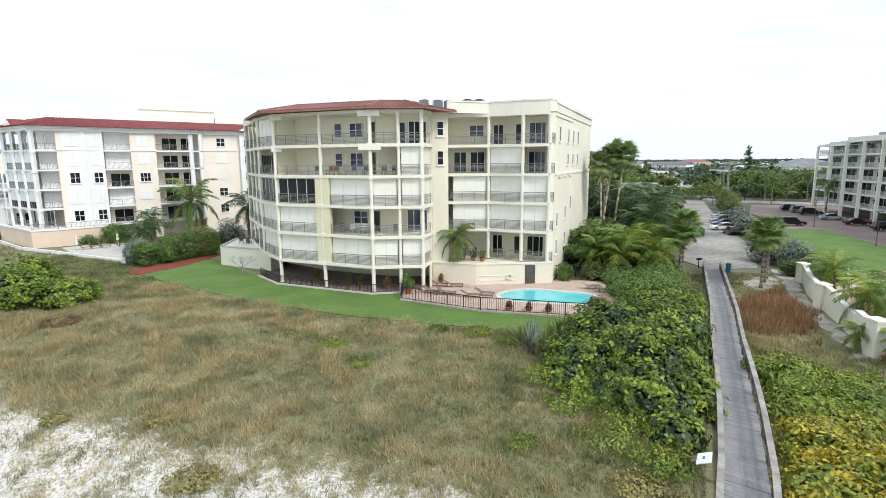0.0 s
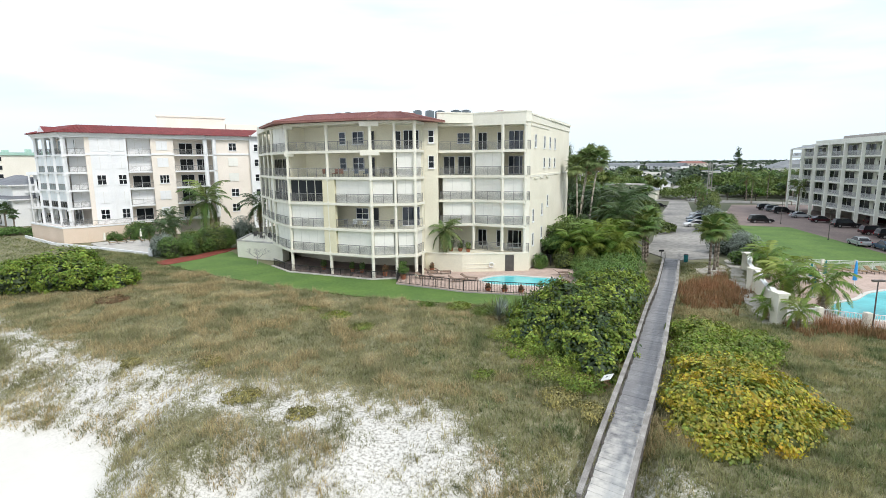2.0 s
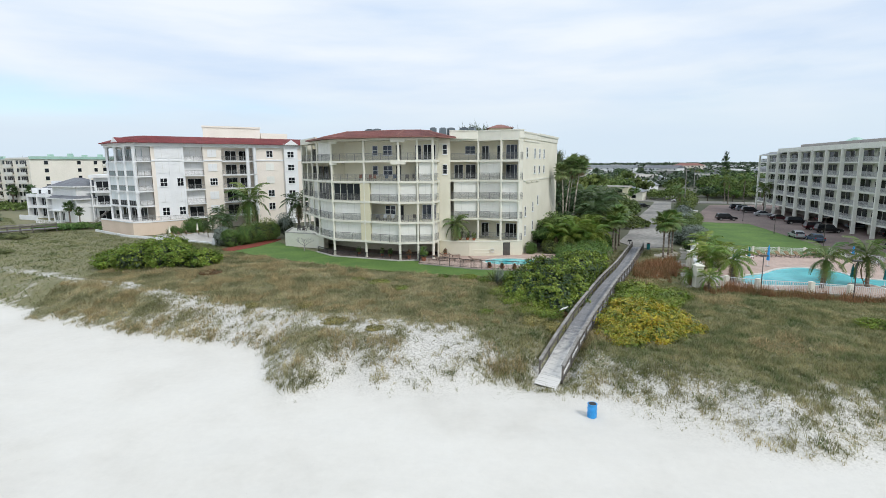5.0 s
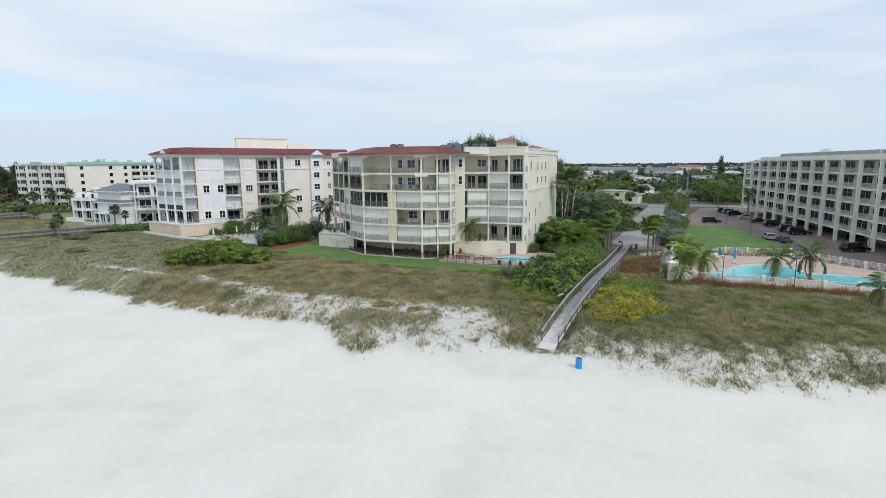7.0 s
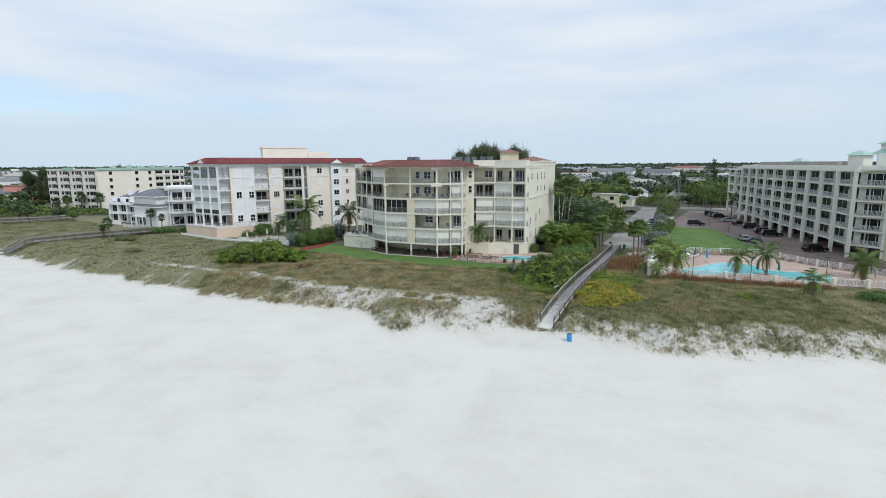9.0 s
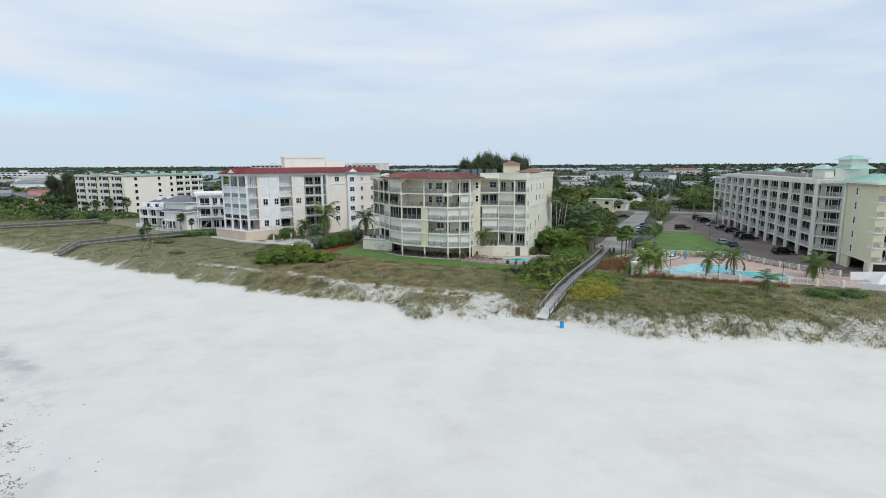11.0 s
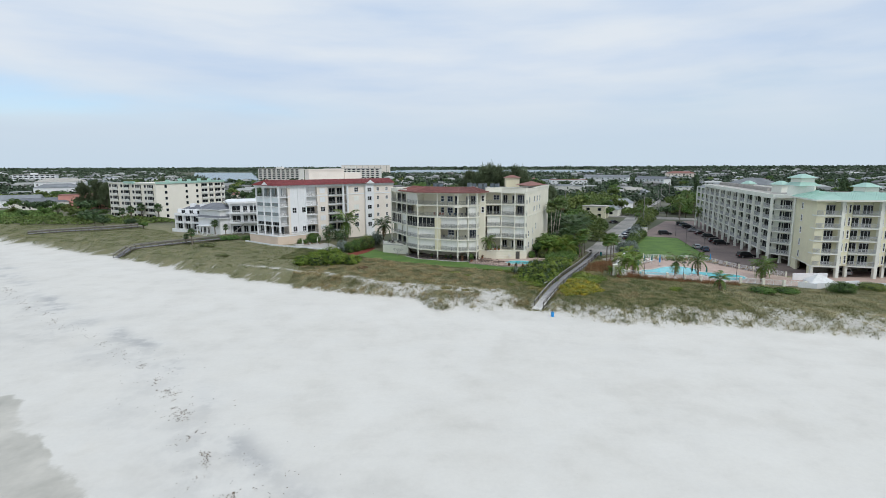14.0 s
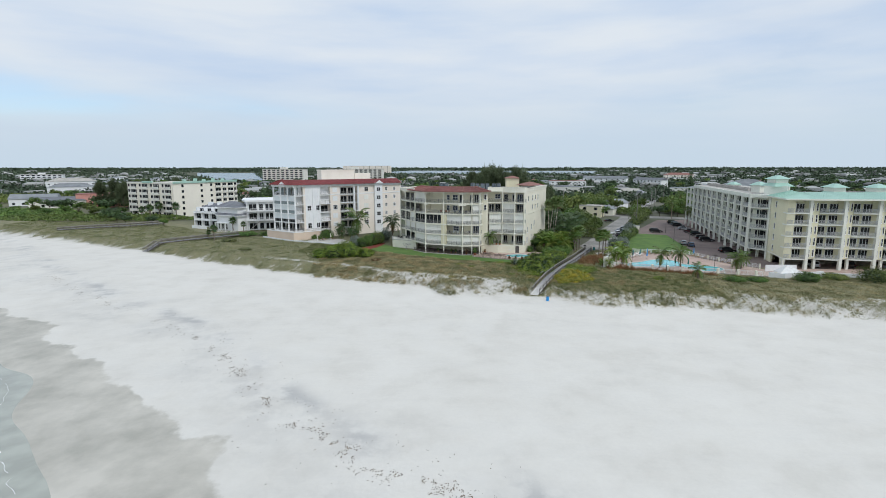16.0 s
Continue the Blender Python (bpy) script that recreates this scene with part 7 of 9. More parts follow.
again(coco, 47.6, 26.8, 0.2, 130, 1.08)
again(coco, 44.8, 13.8, 0.0, 60, 0.8)
again(coco, 58.5, 21.5, 0.1, 210, 1.0)
again(coco, 61.8, 25.0, 0.1, 310, 0.9)
ypalm = put(feather_palm("yellow-green areca palm beside the hotel wall", 2.6, 2.9, 19, 6, "palm_yellow", (0.2, 0.3), group="palms round the hotel pool"), 33.6, 29.2, 0.2)
again(ypalm, 32.2, 31.2, 0.2, 100, 1.0)
again(ypalm, 37.0, 40.5, 0.1, 40, 1.0)
again(ypalm, 36.0, 36.5, 0.1, 240, 0.9)
again(ypalm, 29.0, 26.0, 0.1, 15, 0.55)
again(ypalm, 28.2, 28.5, 0.0, 190, 0.5)
put(feather_palm("young pale green feather palm in the garden planter", 2.7, 2.7, 20, 12, "palm_pale", (0.1, 0.0), 2), 0.2, 46.4, 2.3 * FLATS_TALL)
tall = put(feather_palm("tall green date palm beside the flats", 6.0, 3.6, 24, 15, "palm_dark", (0.2, 0.0), 4, group="palms beside the flats"), 24.5, 53.5, 0)
for x, y, t, s in ((-51.8, 72.6, 90, 0.7), (-32.2, 66.9, 70, 1.12), (-44.5, 60.5, 40, 0.62), (-47.0, 66.5, 250, 0.6), (-52.0, 69.8, 10, 0.5), (-49.5, 63.5, 290, 0.45),
                   (27.6, 58.5, 100, 1.2), (31.0, 64.5, 10, 1.15), (32.5, 71.0, 200, 1.1), (34.5, 78.0, 75, 1.1), (27.5, 68.5, 120, 1.2), (24.0, 56.0, 260, 0.85)):
    again(tall, x, y, 0, t, s)
for x, y, t, s in ((26.3, 48.6, 15, 0.95), (27.6, 50.6, 150, 1.05), (29.4, 54.0, 240, 1.0), (28.2, 52.4, 60, 0.85)):
    again(sabal, x, y, 0, t, s)
for x, y, t, s in ((18.6, 46.6, 15, 1.1), (20.4, 48.4, 100, 1.35), (22.4, 47.0, 200, 1.2), (21.6, 50.8, 300, 1.4), (24.2, 49.6, 60, 1.2), (17.4, 49.4, 160, 1.1), (24.8, 53.0, 220, 1.3), (19.0, 52.6, 330, 1.2)):
    again(ypalm, x, y, 0, t, s)
again(coco, -46.8, 75.4, 0, 20, 2.0)
street = put(feather_palm("tall royal palm beside the street", 8.5, 3.4, 18, 21, "palm", (0.3, 0.1), 1, group="street palms"), 108.0, 140.0, 0)
for x, y, t, s in ((112, 137, 60, 1.0), (101, 140, 130, 0.95), (97, 131.5, 200, 0.9), (104, 124, 260, 1.05), (90, 104, 20, 0.85), (60, 150, 45, 1.0), (126, 180, 90, 1.1), (150, 170, 10, 1.05), (40, 170, 300, 1.0)):
    again(street, x, y, 0, t, s)
cabbage = put(fan_palm("dark bushy sabal palm on the far dunes", 4.1, 1.3, 22, 27, "palm_dark", trunk_r=0.2, group="sabal palms on the far dunes", skirt=4), -94.2, 64.8, 0.3)
for x, y, t, s in ((-99.6, 88.6, 70, 1.0), (-159.5, 126.5, 30, 1.35), (-162.5, 125.0, 200, 1.2), (-148.5, 129.5, 140, 1.45), (-160.0, 134.0, 10, 1.45), (-97.0, 66.4, 210, 0.7), (-93.2, 84.2, 300, 0.8)):
    again(cabbage, x, y, 0.1, t, s)


def broad_tree(label, hgt, spread, count, size, material, seed, blobs=9, name="tree", trunk=0.22, low=0.35):
    """A branching trunk with an uneven crown of leaf clumps, standing at the origin."""
    rng = random.Random(seed)
    ob = thing(name, label, "tree")
    g = Geo()
    fork = hgt * low
    g.tube((0, 0, 0), (0.1, 0, fork), trunk, 7, trunk * 0.75)
    bl = []
    for i in range(blobs):
        a, r = 2.399 * i + rng.uniform(-0.4, 0.4), spread * math.sqrt((i + 0.4) / blobs) * 0.72
        z = hgt * rng.uniform(0.5, 0.86) - 0.10 * r
        x, y = r * math.cos(a), r * math.sin(a)
        q = spread * rng.uniform(0.3, 0.46)
        bl.append((x, y, z, q, q * rng.uniform(0.85, 1.1), q * rng.uniform(0.55, 0.8)))
        g.tube((0.1, 0, fork - 0.1), (x * 0.8, y * 0.8, z), trunk * 0.5, 5, trunk * 0.15)
    part("trunk", g, "bark_dark", ob)
    part("crown", leaf_cloud("crown", bl, count, size, material, seed, 18, 0.36), None, ob)
    return ob


def plume_tree(label, hgt, spread, count, size, seed, name="casuarina_tree"):
    """A tall feathery tree with a broad soft crown of upswept plumes."""
    rng = random.Random(seed)
    ob = thing(name, label, "tree")
    g = Geo()
    g.tube((0, 0, 0), (0.2, 0, hgt * 0.9), 0.3, 7, 0.05)
    bl = []
    for i in range(46):
        k = rng.uniform(0.0, 1.0)
        z = hgt * (0.25 + 0.66 * k)
        r = spread * math.sqrt(max(0.05, 1 - (1.35 * k - 0.45) ** 2)) * rng.uniform(0.35, 1.0)
        a = rng.uniform(0, 6.283)
        x, y = r * math.cos(a), r * math.sin(a)
        bl.append((x, y, z, spread * 0.26, spread * 0.26, hgt * rng.uniform(0.055, 0.09)))
        g.tube((0, 0, z - hgt * 0.08), (x, y, z + hgt * 0.02), 0.06, 4, 0.02)
    part("trunk", g, "bark_dark", ob)
    rn = np.random.default_rng(seed)
    bl = np.array(bl)
    pick = rn.integers(0, len(bl), count)
    c, r = bl[pick, :3], bl[pick, 3:]
    p = c + rn.normal(size=(count, 3)) * r * np.array([0.55, 0.55, 0.5])
    d = np.stack([c[:, 0], c[:, 1], np.full(count, 5.5)], -1) + rn.normal(size=(count, 3)) * 2.4
    d /= np.linalg.norm(d, axis=1)[:, None]
    sd = np.cross(d, rn.normal(size=(count, 3)))
    sd /= np.linalg.norm(sd, axis=1)[:, None]
    ln = size * rn.uniform(0.6, 1.4, (count, 1))
    q = np.stack([p - d * ln * 0.5 - sd * 0.09, p - d * ln * 0.5 + sd * 0.09, p + d * ln], 1)
    part("crown", quads_mesh("crown", q, "leaf_plume", 3), None, ob)
    return ob


oak = put(broad_tree("broad dark green tree beside the flats", 6.5, 4.2, 5200, 0.34, "leaf_tree", 31), 18.0, 54.0, 0)
tree_b = put(broad_tree("rounded green street tree", 7.0, 4.0, 2400, 0.5, "leaf_tree", 32, 8), 26.5, 69.0, 0, 0, 0.75)
tree_c = put(broad_tree("dense dark green tree", 8.0, 4.6, 2300, 0.55, "leaf_dark", 33, 9), 20.5, 58.0, 0, 0, 0.72)
tree_d = put(broad_tree("light green spreading tree", 6.0, 4.6, 2200, 0.5, "leaf_hedge", 34, 8), 31.5, 73.0, 0)
for o, x, y, t, s in ((oak, 16.2, 50.5, 60, 0.75), (oak, 22.5, 55.5, 130, 0.75), (oak, 27.5, 59.0, 200, 0.85), (tree_c, 24.5, 60.0, 20, 0.6), (tree_c, 27.5, 74.0, 100, 1.0), (tree_b, 30.5, 66.0, 40, 0.7), (tree_b, 22.5, 76.0, 140, 0.8), (tree_d, 33.0, 82, 15, 1.0),
                      (tree_c, 30, 84, 250, 1.1), (tree_b, 35, 92, 10, 1.0), (tree_c, 24, 92, 80, 1.2), (tree_b, 38, 102, 310, 1.0), (tree_c, 31, 104, 170, 1.1), (oak, 20.8, 49.5, 300, 0.6), (oak, 14.8, 53.0, 220, 0.55), (tree_d, 18, 82, 30, 1.2), (tree_c, 12, 88, 60, 1.2)):
    again(o, x, y, 0, t, s)
caz = put(plume_tree("tall feathery casuarina tree behind the flats", 26.5, 5.4, 11000, 1.7, 41), 2.6, 116.0, 0, 0, 0.98)
for x, y, t, s in ((7.2, 119, 60, 1.02), (11.4, 115, 150, 0.98), (-2.4, 119, 240, 0.92), (16.0, 119, 300, 0.98), (21.0, 122, 30, 0.95), (29.0, 102, 20, 0.70), (27.0, 96, 120, 0.6), (-192, 176, 0, 0.62), (-200, 180, 80, 0.7), (-210, 176, 10, 0.66), (-219, 182, 140, 0.72), (-186, 192, 200, 0.75), (-230, 184, 220, 0.66)):
    again(caz, x, y, 0, t, s)


def column_tree(label, hgt, r, seed):
    ob = thing("cypress_tree", label, "tree")
    part("trunk", Geo().tube((0, 0, 0), (0, 0, hgt * 0.9), 0.3, 7, 0.06), "bark_dark", ob)
    bl = []
    rng = random.Random(seed)
    for i in range(16):
        k = i / 15
        w = r * (0.75 + 0.35 * math.sin(math.pi * k)) * (1.0 if k < 0.8 else 1.2 - 0.9 * (k - 0.75) * 2)
        bl.append((rng.uniform(-0.3, 0.3), rng.uniform(-0.3, 0.3), hgt * (0.18 + 0.78 * k), w, w, hgt * 0.06))
    part("crown", leaf_cloud("crown", bl, 2600, 0.6, "leaf_dark", seed, 14, 0.4), None, ob)
    return ob


col = put(column_tree("tall dark columnar pine beyond the car park", 21.0, 2.1, 51), 169, 250, 0)
for x, y, s in ((222, 190, 0.85), (228, 195, 1.0), (232, 188, 0.8)):
    again(col, x, y, 0, 40, s)

# hedge and garden between the two buildings
for i, (bl, n, m, lab) in enumerate([
        ([(-40.6, 54.8, 1.4, 1.5, 1.4, 1.6), (-38.9, 57.0, 1.6, 1.6, 1.5, 1.8), (-37.4, 59.4, 1.8, 1.6, 1.7, 2.0), (-36.0, 61.8, 1.7, 1.6, 1.7, 1.9)], 15000, "leaf_hedge", "tall clipped green hedge over red mulch"),
        ([(-42.4, 55.8, 1.5, 1.3, 1.3, 1.7), (-43.6, 58.0, 1.5, 1.5, 1.5, 1.6)], 6500, "leaf_silver", "silvery green bush at the hedge end"),
        ([(-36.5, 61.0, 2.0, 2.2, 2.0, 2.2), (-39.5, 58.5, 1.7, 2.2, 2.0, 1.9)], 8000, "leaf_tree", "dark green shrubs behind the hedge"),
        ([(-34.2, 64.5, 2.6, 1.9, 1.9, 2.2)], 4500, "leaf_silver", "rounded grey-green shrub behind the hedge"),
        ([(-56.6, 71.0, 1.5, 2.3, 2.0, 1.7)], 6000, "leaf_hedge", "round clipped green topiary bush"),
        ([(-60.5, 69.5, 0.8, 1.2, 1.0, 0.9), (-58.6, 69.0, 0.7, 1.0, 0.9, 0.8)], 2600, "leaf_tree", "low shrubs beside the terrace wall"),
        ([(-82, 77.5, 0.7, 2.6, 1.4, 0.9), (-79, 75.0, 0.6, 1.8, 1.2, 0.8)], 3600, "leaf_hedge", "low green shrubs before the terrace wall"),
        ([(42.5, 52.5, 1.5, 2.0, 2.0, 1.8), (41.0, 55.5, 1.6, 1.9, 2.0, 1.9), (44.0, 56.5, 1.5, 1.9, 2.0, 1.7)], 9000, "leaf_silver", "silvery buttonwood bush beside the road"),
        ([(46.5, 62.0, 1.4, 1.9, 2.3, 1.6), (48.5, 66.5, 1.4, 1.8, 2.4, 1.6), (51.5, 71.5, 1.5, 1.8, 2.4, 1.7), (55.0, 77.5, 1.5, 1.9, 2.4, 1.7), (58.5, 82.5, 1.4, 1.8, 2.2, 1.6)], 12000, "leaf_tree", "green roadside shrub row beside the lawn"),
        ([(39.5, 48.5, 0.9, 1.6, 1.5, 1.0), (41.5, 46.0, 0.8, 1.4, 1.3, 0.9)], 3500, "leaf_hedge", "low green shrubs beside the sandy path"),
        ([(12.4, 46.6, 0.9, 0.9, 0.8, 1.1)], 1800, "leaf_hedge", "green shrub at the building corner"),
        ([(15.5, 46.8, 1.0, 1.2, 1.0, 1.2), (18.0, 45.6, 1.2, 1.3, 1.3, 1.4)], 3600, "leaf_tree", "green shrubs beside the pool deck"),
        ([(13.0, 37.0, 0.5, 0.9, 0.8, 0.7)], 1200, "leaf_red", "reddish shrub in the deck corner"),
        ]):
    shrub("garden_shrub", lab, bl, n, 0.2, m, 70 + i, base=0.0, clumps=60)

bare = thing("bare_tree", "small leafless grey tree on the lawn", "tree", at=(-25.6, 50.2, 0.0))


def build_bare():
    rng = random.Random(4)
    g = Geo()
    g.tube((0, 0, 0), (0.1, 0, 0.9), 0.09, 6, 0.07)

    def grow(p, d, ln, r, depth):
        q = p + d * ln
        g.tube(p, q, r, 5, r * 0.6)
        if depth:
            for _ in range(3):
                e = (d + Vector((rng.uniform(-0.8, 0.8), rng.uniform(-0.8, 0.8), rng.uniform(-0.1, 0.6)))).normalized()
                grow(q, e, ln * 0.72, r * 0.6, depth - 1)

    for a in range(4):
        grow(Vector((0.1, 0, 0.85)), Vector((math.cos(a * 1.57 + 0.4), math.sin(a * 1.57 + 0.4), 0.7)).normalized(), 0.75, 0.05, 3)
    part("branches", g, "concrete", bare)


build_bare()

# ---- boardwalk over the dune ----
BW = list(zip(BWX, BWY, BWZ))


def along(path, s):
    """The place and heading s metres along a line of plan points."""
    for p, q in zip(path[:-1], path[1:]):
        v = Vector(q) - Vector(p)
        l = math.hypot(v.x, v.y)
        if s <= l or q is path[-1]:
            at = Vector(p) + v * (s / l)
            return at, math.atan2(v.y, v.x), math.atan2(v.z, l)
        s -= l


def path_length(path):
    return sum(math.hypot(q[0] - p[0], q[1] - p[1]) for p, q in zip(path[:-1], path[1:]))


def build_walkway(name, label, path, width, pitch, rails, seed, first=300, start=0.0, bars=((1.0, 0.12, 0.03), (0.55, 0.025, 0.085))):
    ob = thing(name, label, "boardwalk")
    rng = random.Random(seed)
    ln = path_length(path)
    n = int(ln / pitch)
    pm = []
    for k in range(3):
        j = rng.uniform(-0.01, 0.01)
        pm.append(Geo().box(-pitch * 0.494, -width / 2 + j, -0.045, pitch * 0.494, width / 2 + j, 0.0).mesh("plank"))
        pm[-1].materials.append(M["wood"])
    rest = Geo()
    for i in range(n):
        at, hd, pt = along(path, (i + 0.5) * pitch)
        m = Matrix.Translation(at + Vector((0, 0, rng.uniform(-0.006, 0.006)))) @ Matrix.Rotation(hd, 4, 'Z') @ Matrix.Rotation(-pt, 4, 'Y') @ Matrix.Rotation(radians(rng.uniform(-0.5, 0.5)), 4, 'Z')
        if i < first:
            shifted(part("plank", pm[i % 3], None, ob), m)
        else:
            b = Geo().box(-pitch * 0.46, -width / 2, -0.045, pitch * 0.46, width / 2, 0.0)
            rest.add([tuple(m @ Vector(v)) for v in b.v], b.f)
    if rest.v:
        tagged(part("plank_rest", rest, "wood", ob), "", "", "", "stuff")
    for side in (-1, 1):
        g = Geo()
        step = 2.0
        k = int((ln - start) / step)
        pts = []
        for i in range(k + 1):
            at, hd, pt = along(path, min(start + i * step, ln - 0.01))
            off = Vector((-math.sin(hd), math.cos(hd), 0)) * side * (width / 2 + 0.05)
            pts.append(at + off)
        for i, p in enumerate(pts):
            gz = min(ground_z(p.x, p.y) - 0.4, p.z - 0.3)
            part("post", Geo().box(p.x - 0.06, p.y - 0.06, gz, p.x + 0.06, p.y + 0.06, p.z + rails - 0.03), "wood_dark", ob)
        for p, q in zip(pts[:-1], pts[1:]):
            d = (q - p)
            nrm = Vector((-d.y, d.x, 0)).normalized()
            for z0, w, t in [(rails * k, w, t) for k, w, t in bars] + [(-0.14, 0.03, 0.10)]:
                r = Geo()
                vs = []
                for e in (p, q):
                    for sx, sz in ((-1, -1), (1, -1), (1, 1), (-1, 1)):
                        vs.append(tuple(e + nrm * w * sx + Vector((0, 0, z0 + t * sz))))
                r.add(vs, [(0, 1, 5, 4), (1, 2, 6, 5), (2, 3, 7, 6), (3, 0, 4, 7), (3, 2, 1, 0), (4, 5, 6, 7)])
                part("rail" if z0 > 0 else "beam", r, "wood_rail" if z0 > 0.8 * rails else "wood_dark", ob)
    return ob


build_walkway("boardwalk", "weathered grey timber boardwalk with handrails over the dune", BW, 1.66, 0.19, 0.98, 1, 280, 1.2)
FAR_BARS = ((1.0, 0.12, 0.06), (0.55, 0.03, 0.10))
BW2 = [(-110.6, 53.3, -1.3), (-109.4, 57.8, 0.7), (-101.9, 65.5, 0.8), (-90.4, 75.5, 0.8)]
BW3 = [(-170.2, 87.3, 0.7), (-163.3, 93.0, 0.75), (-152.4, 99.2, 0.75), (-140.4, 109.5, 0.75)]
build_walkway("boardwalk", "weathered timber walkway across the far dunes", BW3, 1.8, 0.4, 0.95, 3, 0, 0.0, FAR_BARS)
build_walkway("boardwalk", "weathered timber beach walkway before the white house", BW2, 1.8, 0.4, 1.05, 2, 0, 0.0, FAR_BARS)

sign = thing("notice_board", "white notice board fixed to the boardwalk rail", "sign", at=look((9.55, 14.75 * DEPTH, 1.75), (7.9, 15.5 * DEPTH, 6.2)))
part("panel", Geo().box(-0.42, -0.28, -0.02, 0.42, 0.28, 0.02), "plastic_white", sign)
part("symbol", Geo().box(-0.1, -0.06, -0.028, 0.1, 0.04, -0.0205), "car_grey", sign)
part("bracket", Geo().box(-0.04, -0.5, 0.02, 0.04, 0.1, 0.08), "wood_rail", sign)

bin_ = thing("litter_barrel", "bright blue beach litter barrel on the sand", "barrel", at=(8.45, 3.2, g_(8.45, 3.2) - 0.02))
gb = Geo()
gb.ring(0, 0, 0, 0.9, 0.29, 0.29, 18)
for z in (0.28, 0.58, 0.86):
    gb.ring(0, 0, z, z + 0.05, 0.31, 0.31, 18)
part("drum", gb, "blue", bin_)
part("liner", Geo().ring(0, 0, 0.902, 0.912, 0.25, 0.25, 18), "black", bin_, "dark opening with bin liner")


# ---- pools and decks ----
def smooth_loop(pts, n=4):
    """A closed curve through the points (Catmull-Rom)."""
    out = []
    k = len(pts)
    for i in range(k):
        p0, p1, p2, p3 = (Vector(pts[(i + j - 1) % k]) for j in range(4))
        for s in range(n):
            t = s / n
            v = 0.5 * ((2 * p1) + (p2 - p0) * t + (2 * p0 - 5 * p1 + 4 * p2 - p3) * t * t + (3 * p1 - p0 - 3 * p2 + p3) * t ** 3)
            out.append((v.x, v.y))
    return out


def fill(outer, holes, z):
    """A flat face set with holes."""
    bm = bmesh.new()
    edges = []
    for loop in [outer] + holes:
        vs = [bm.verts.new((x, y, z)) for x, y in loop]
        edges += [bm.edges.new((vs[i], vs[(i + 1) % len(vs)])) for i in range(len(vs))]
    bmesh.ops.triangle_fill(bm, use_beauty=True, edges=edges)
    bmesh.ops.recalc_face_normals(bm, faces=bm.faces)
    for f in bm.faces:
        if f.normal.z < 0:
            f.normal_flip()
    me = bpy.data.meshes.new("deck")
    bm.to_mesh(me)
    bm.free()
    return me


def pool(name, label, deck, shape, z, water, decklabel):
    loop = smooth_loop(shape)
    ring_out = inset([loop[-1]] + loop + [loop[0]], 0.35)[1:-1]
    a = sum(x0 * y1 - x1 * y0 for (x0, y0), (x1, y1) in zip(loop, loop[1:] + loop[:1]))
    if a < 0:
        loop = loop[::-1]
    ring_out = inset([loop[-1]] + loop + [loop[0]], -0.35)[1:-1]
    me = fill(deck, [ring_out], z)
    me.materials.append(M["deckpink"])
    tagged(deep(part("pool_deck", me, None)), decklabel, "", "", "structure")
    skirt = Geo()
    for p, q in zip(deck, deck[1:] + deck[:1]):
        skirt.add([(*p, -0.6), (*q, -0.6), (*q, z), (*p, z)], [(0, 1, 2, 3)])
    setting("deck_edge", skirt, "concrete", "low grey stone edge of the pool deck")
    ob = thing(name, label, "swimming pool")
    n = len(loop)
    cp = Geo()
    k = len(cp.v)
    vs = [(x, y, z + 0.03) for x, y in ring_out] + [(x, y, z + 0.03) for x, y in loop] + [(x, y, z - 0.35) for x, y in loop] + [(x, y, z - 0.05) for x, y in ring_out]
    fs = []
    for i in range(n):
        j = (i + 1) % n
        fs += [(i, j, n + j, n + i), (n + i, n + j, 2 * n + j, 2 * n + i), (3 * n + i, 3 * n + j, j, i)]
    cp.add(vs, fs)
    part("coping", cp, "tile_edge", ob)
    w = Geo().add([(x, y, z - 0.06) for x, y in loop], [tuple(range(n))])
    part("water", w, water, ob)
    return ob


DECK1 = [(-5.3, 39.9), (2.3, 36.6), (9.5, 35.1), (14.2, 34.2), (16.3, 36.5), (17.5, 45.8), (11.0, 47.0), (10.6, 45.6), (2.4, 44.9), (-2.3, 46.0), (-2.4, 43.4), (-5.3, 43.0)]
pool("kidney_pool", "turquoise kidney-shaped swimming pool in pink pavers", DECK1, [(4.5, 41.0), (6.0, 42.5), (8.4, 42.9), (10.6, 42.2), (12.8, 41.6), (13.9, 40.4), (13.3, 38.9), (11.4, 38.3), (8.6, 38.7), (5.6, 39.3)], 0.14, "pool", "pink paver deck round the kidney pool")
DECK2 = [(38.2, 45.6), (34.8, 40.6), (32.0, 34.6), (28.5, 27.8), (34.3, 26.2), (39.4, 24.8), (45.6, 22.3), (53.4, 20.8), (64.6, 17.2), (66.8, 25.4), (61.2, 33.2), (58.9, 39.2), (57.4, 43.2), (43.4, 45.8)]
pool("hotel_pool", "large pale turquoise curved hotel swimming pool", DECK2, [(34.6, 28.4), (36.6, 31.6), (40.2, 33.0), (43.6, 35.2), (47.6, 36.0), (50.2, 33.4), (50.0, 30.4), (53.6, 29.0), (57.0, 27.0), (57.2, 24.6), (54.6, 22.6), (51.4, 22.8), (49.2, 24.6), (48.9, 27.4), (46.9, 27.9), (45.0, 26.8), (42.0, 27.4), (38.0, 27.4)], 0.18, "pool_pale", "pink paver deck round the hotel pool")


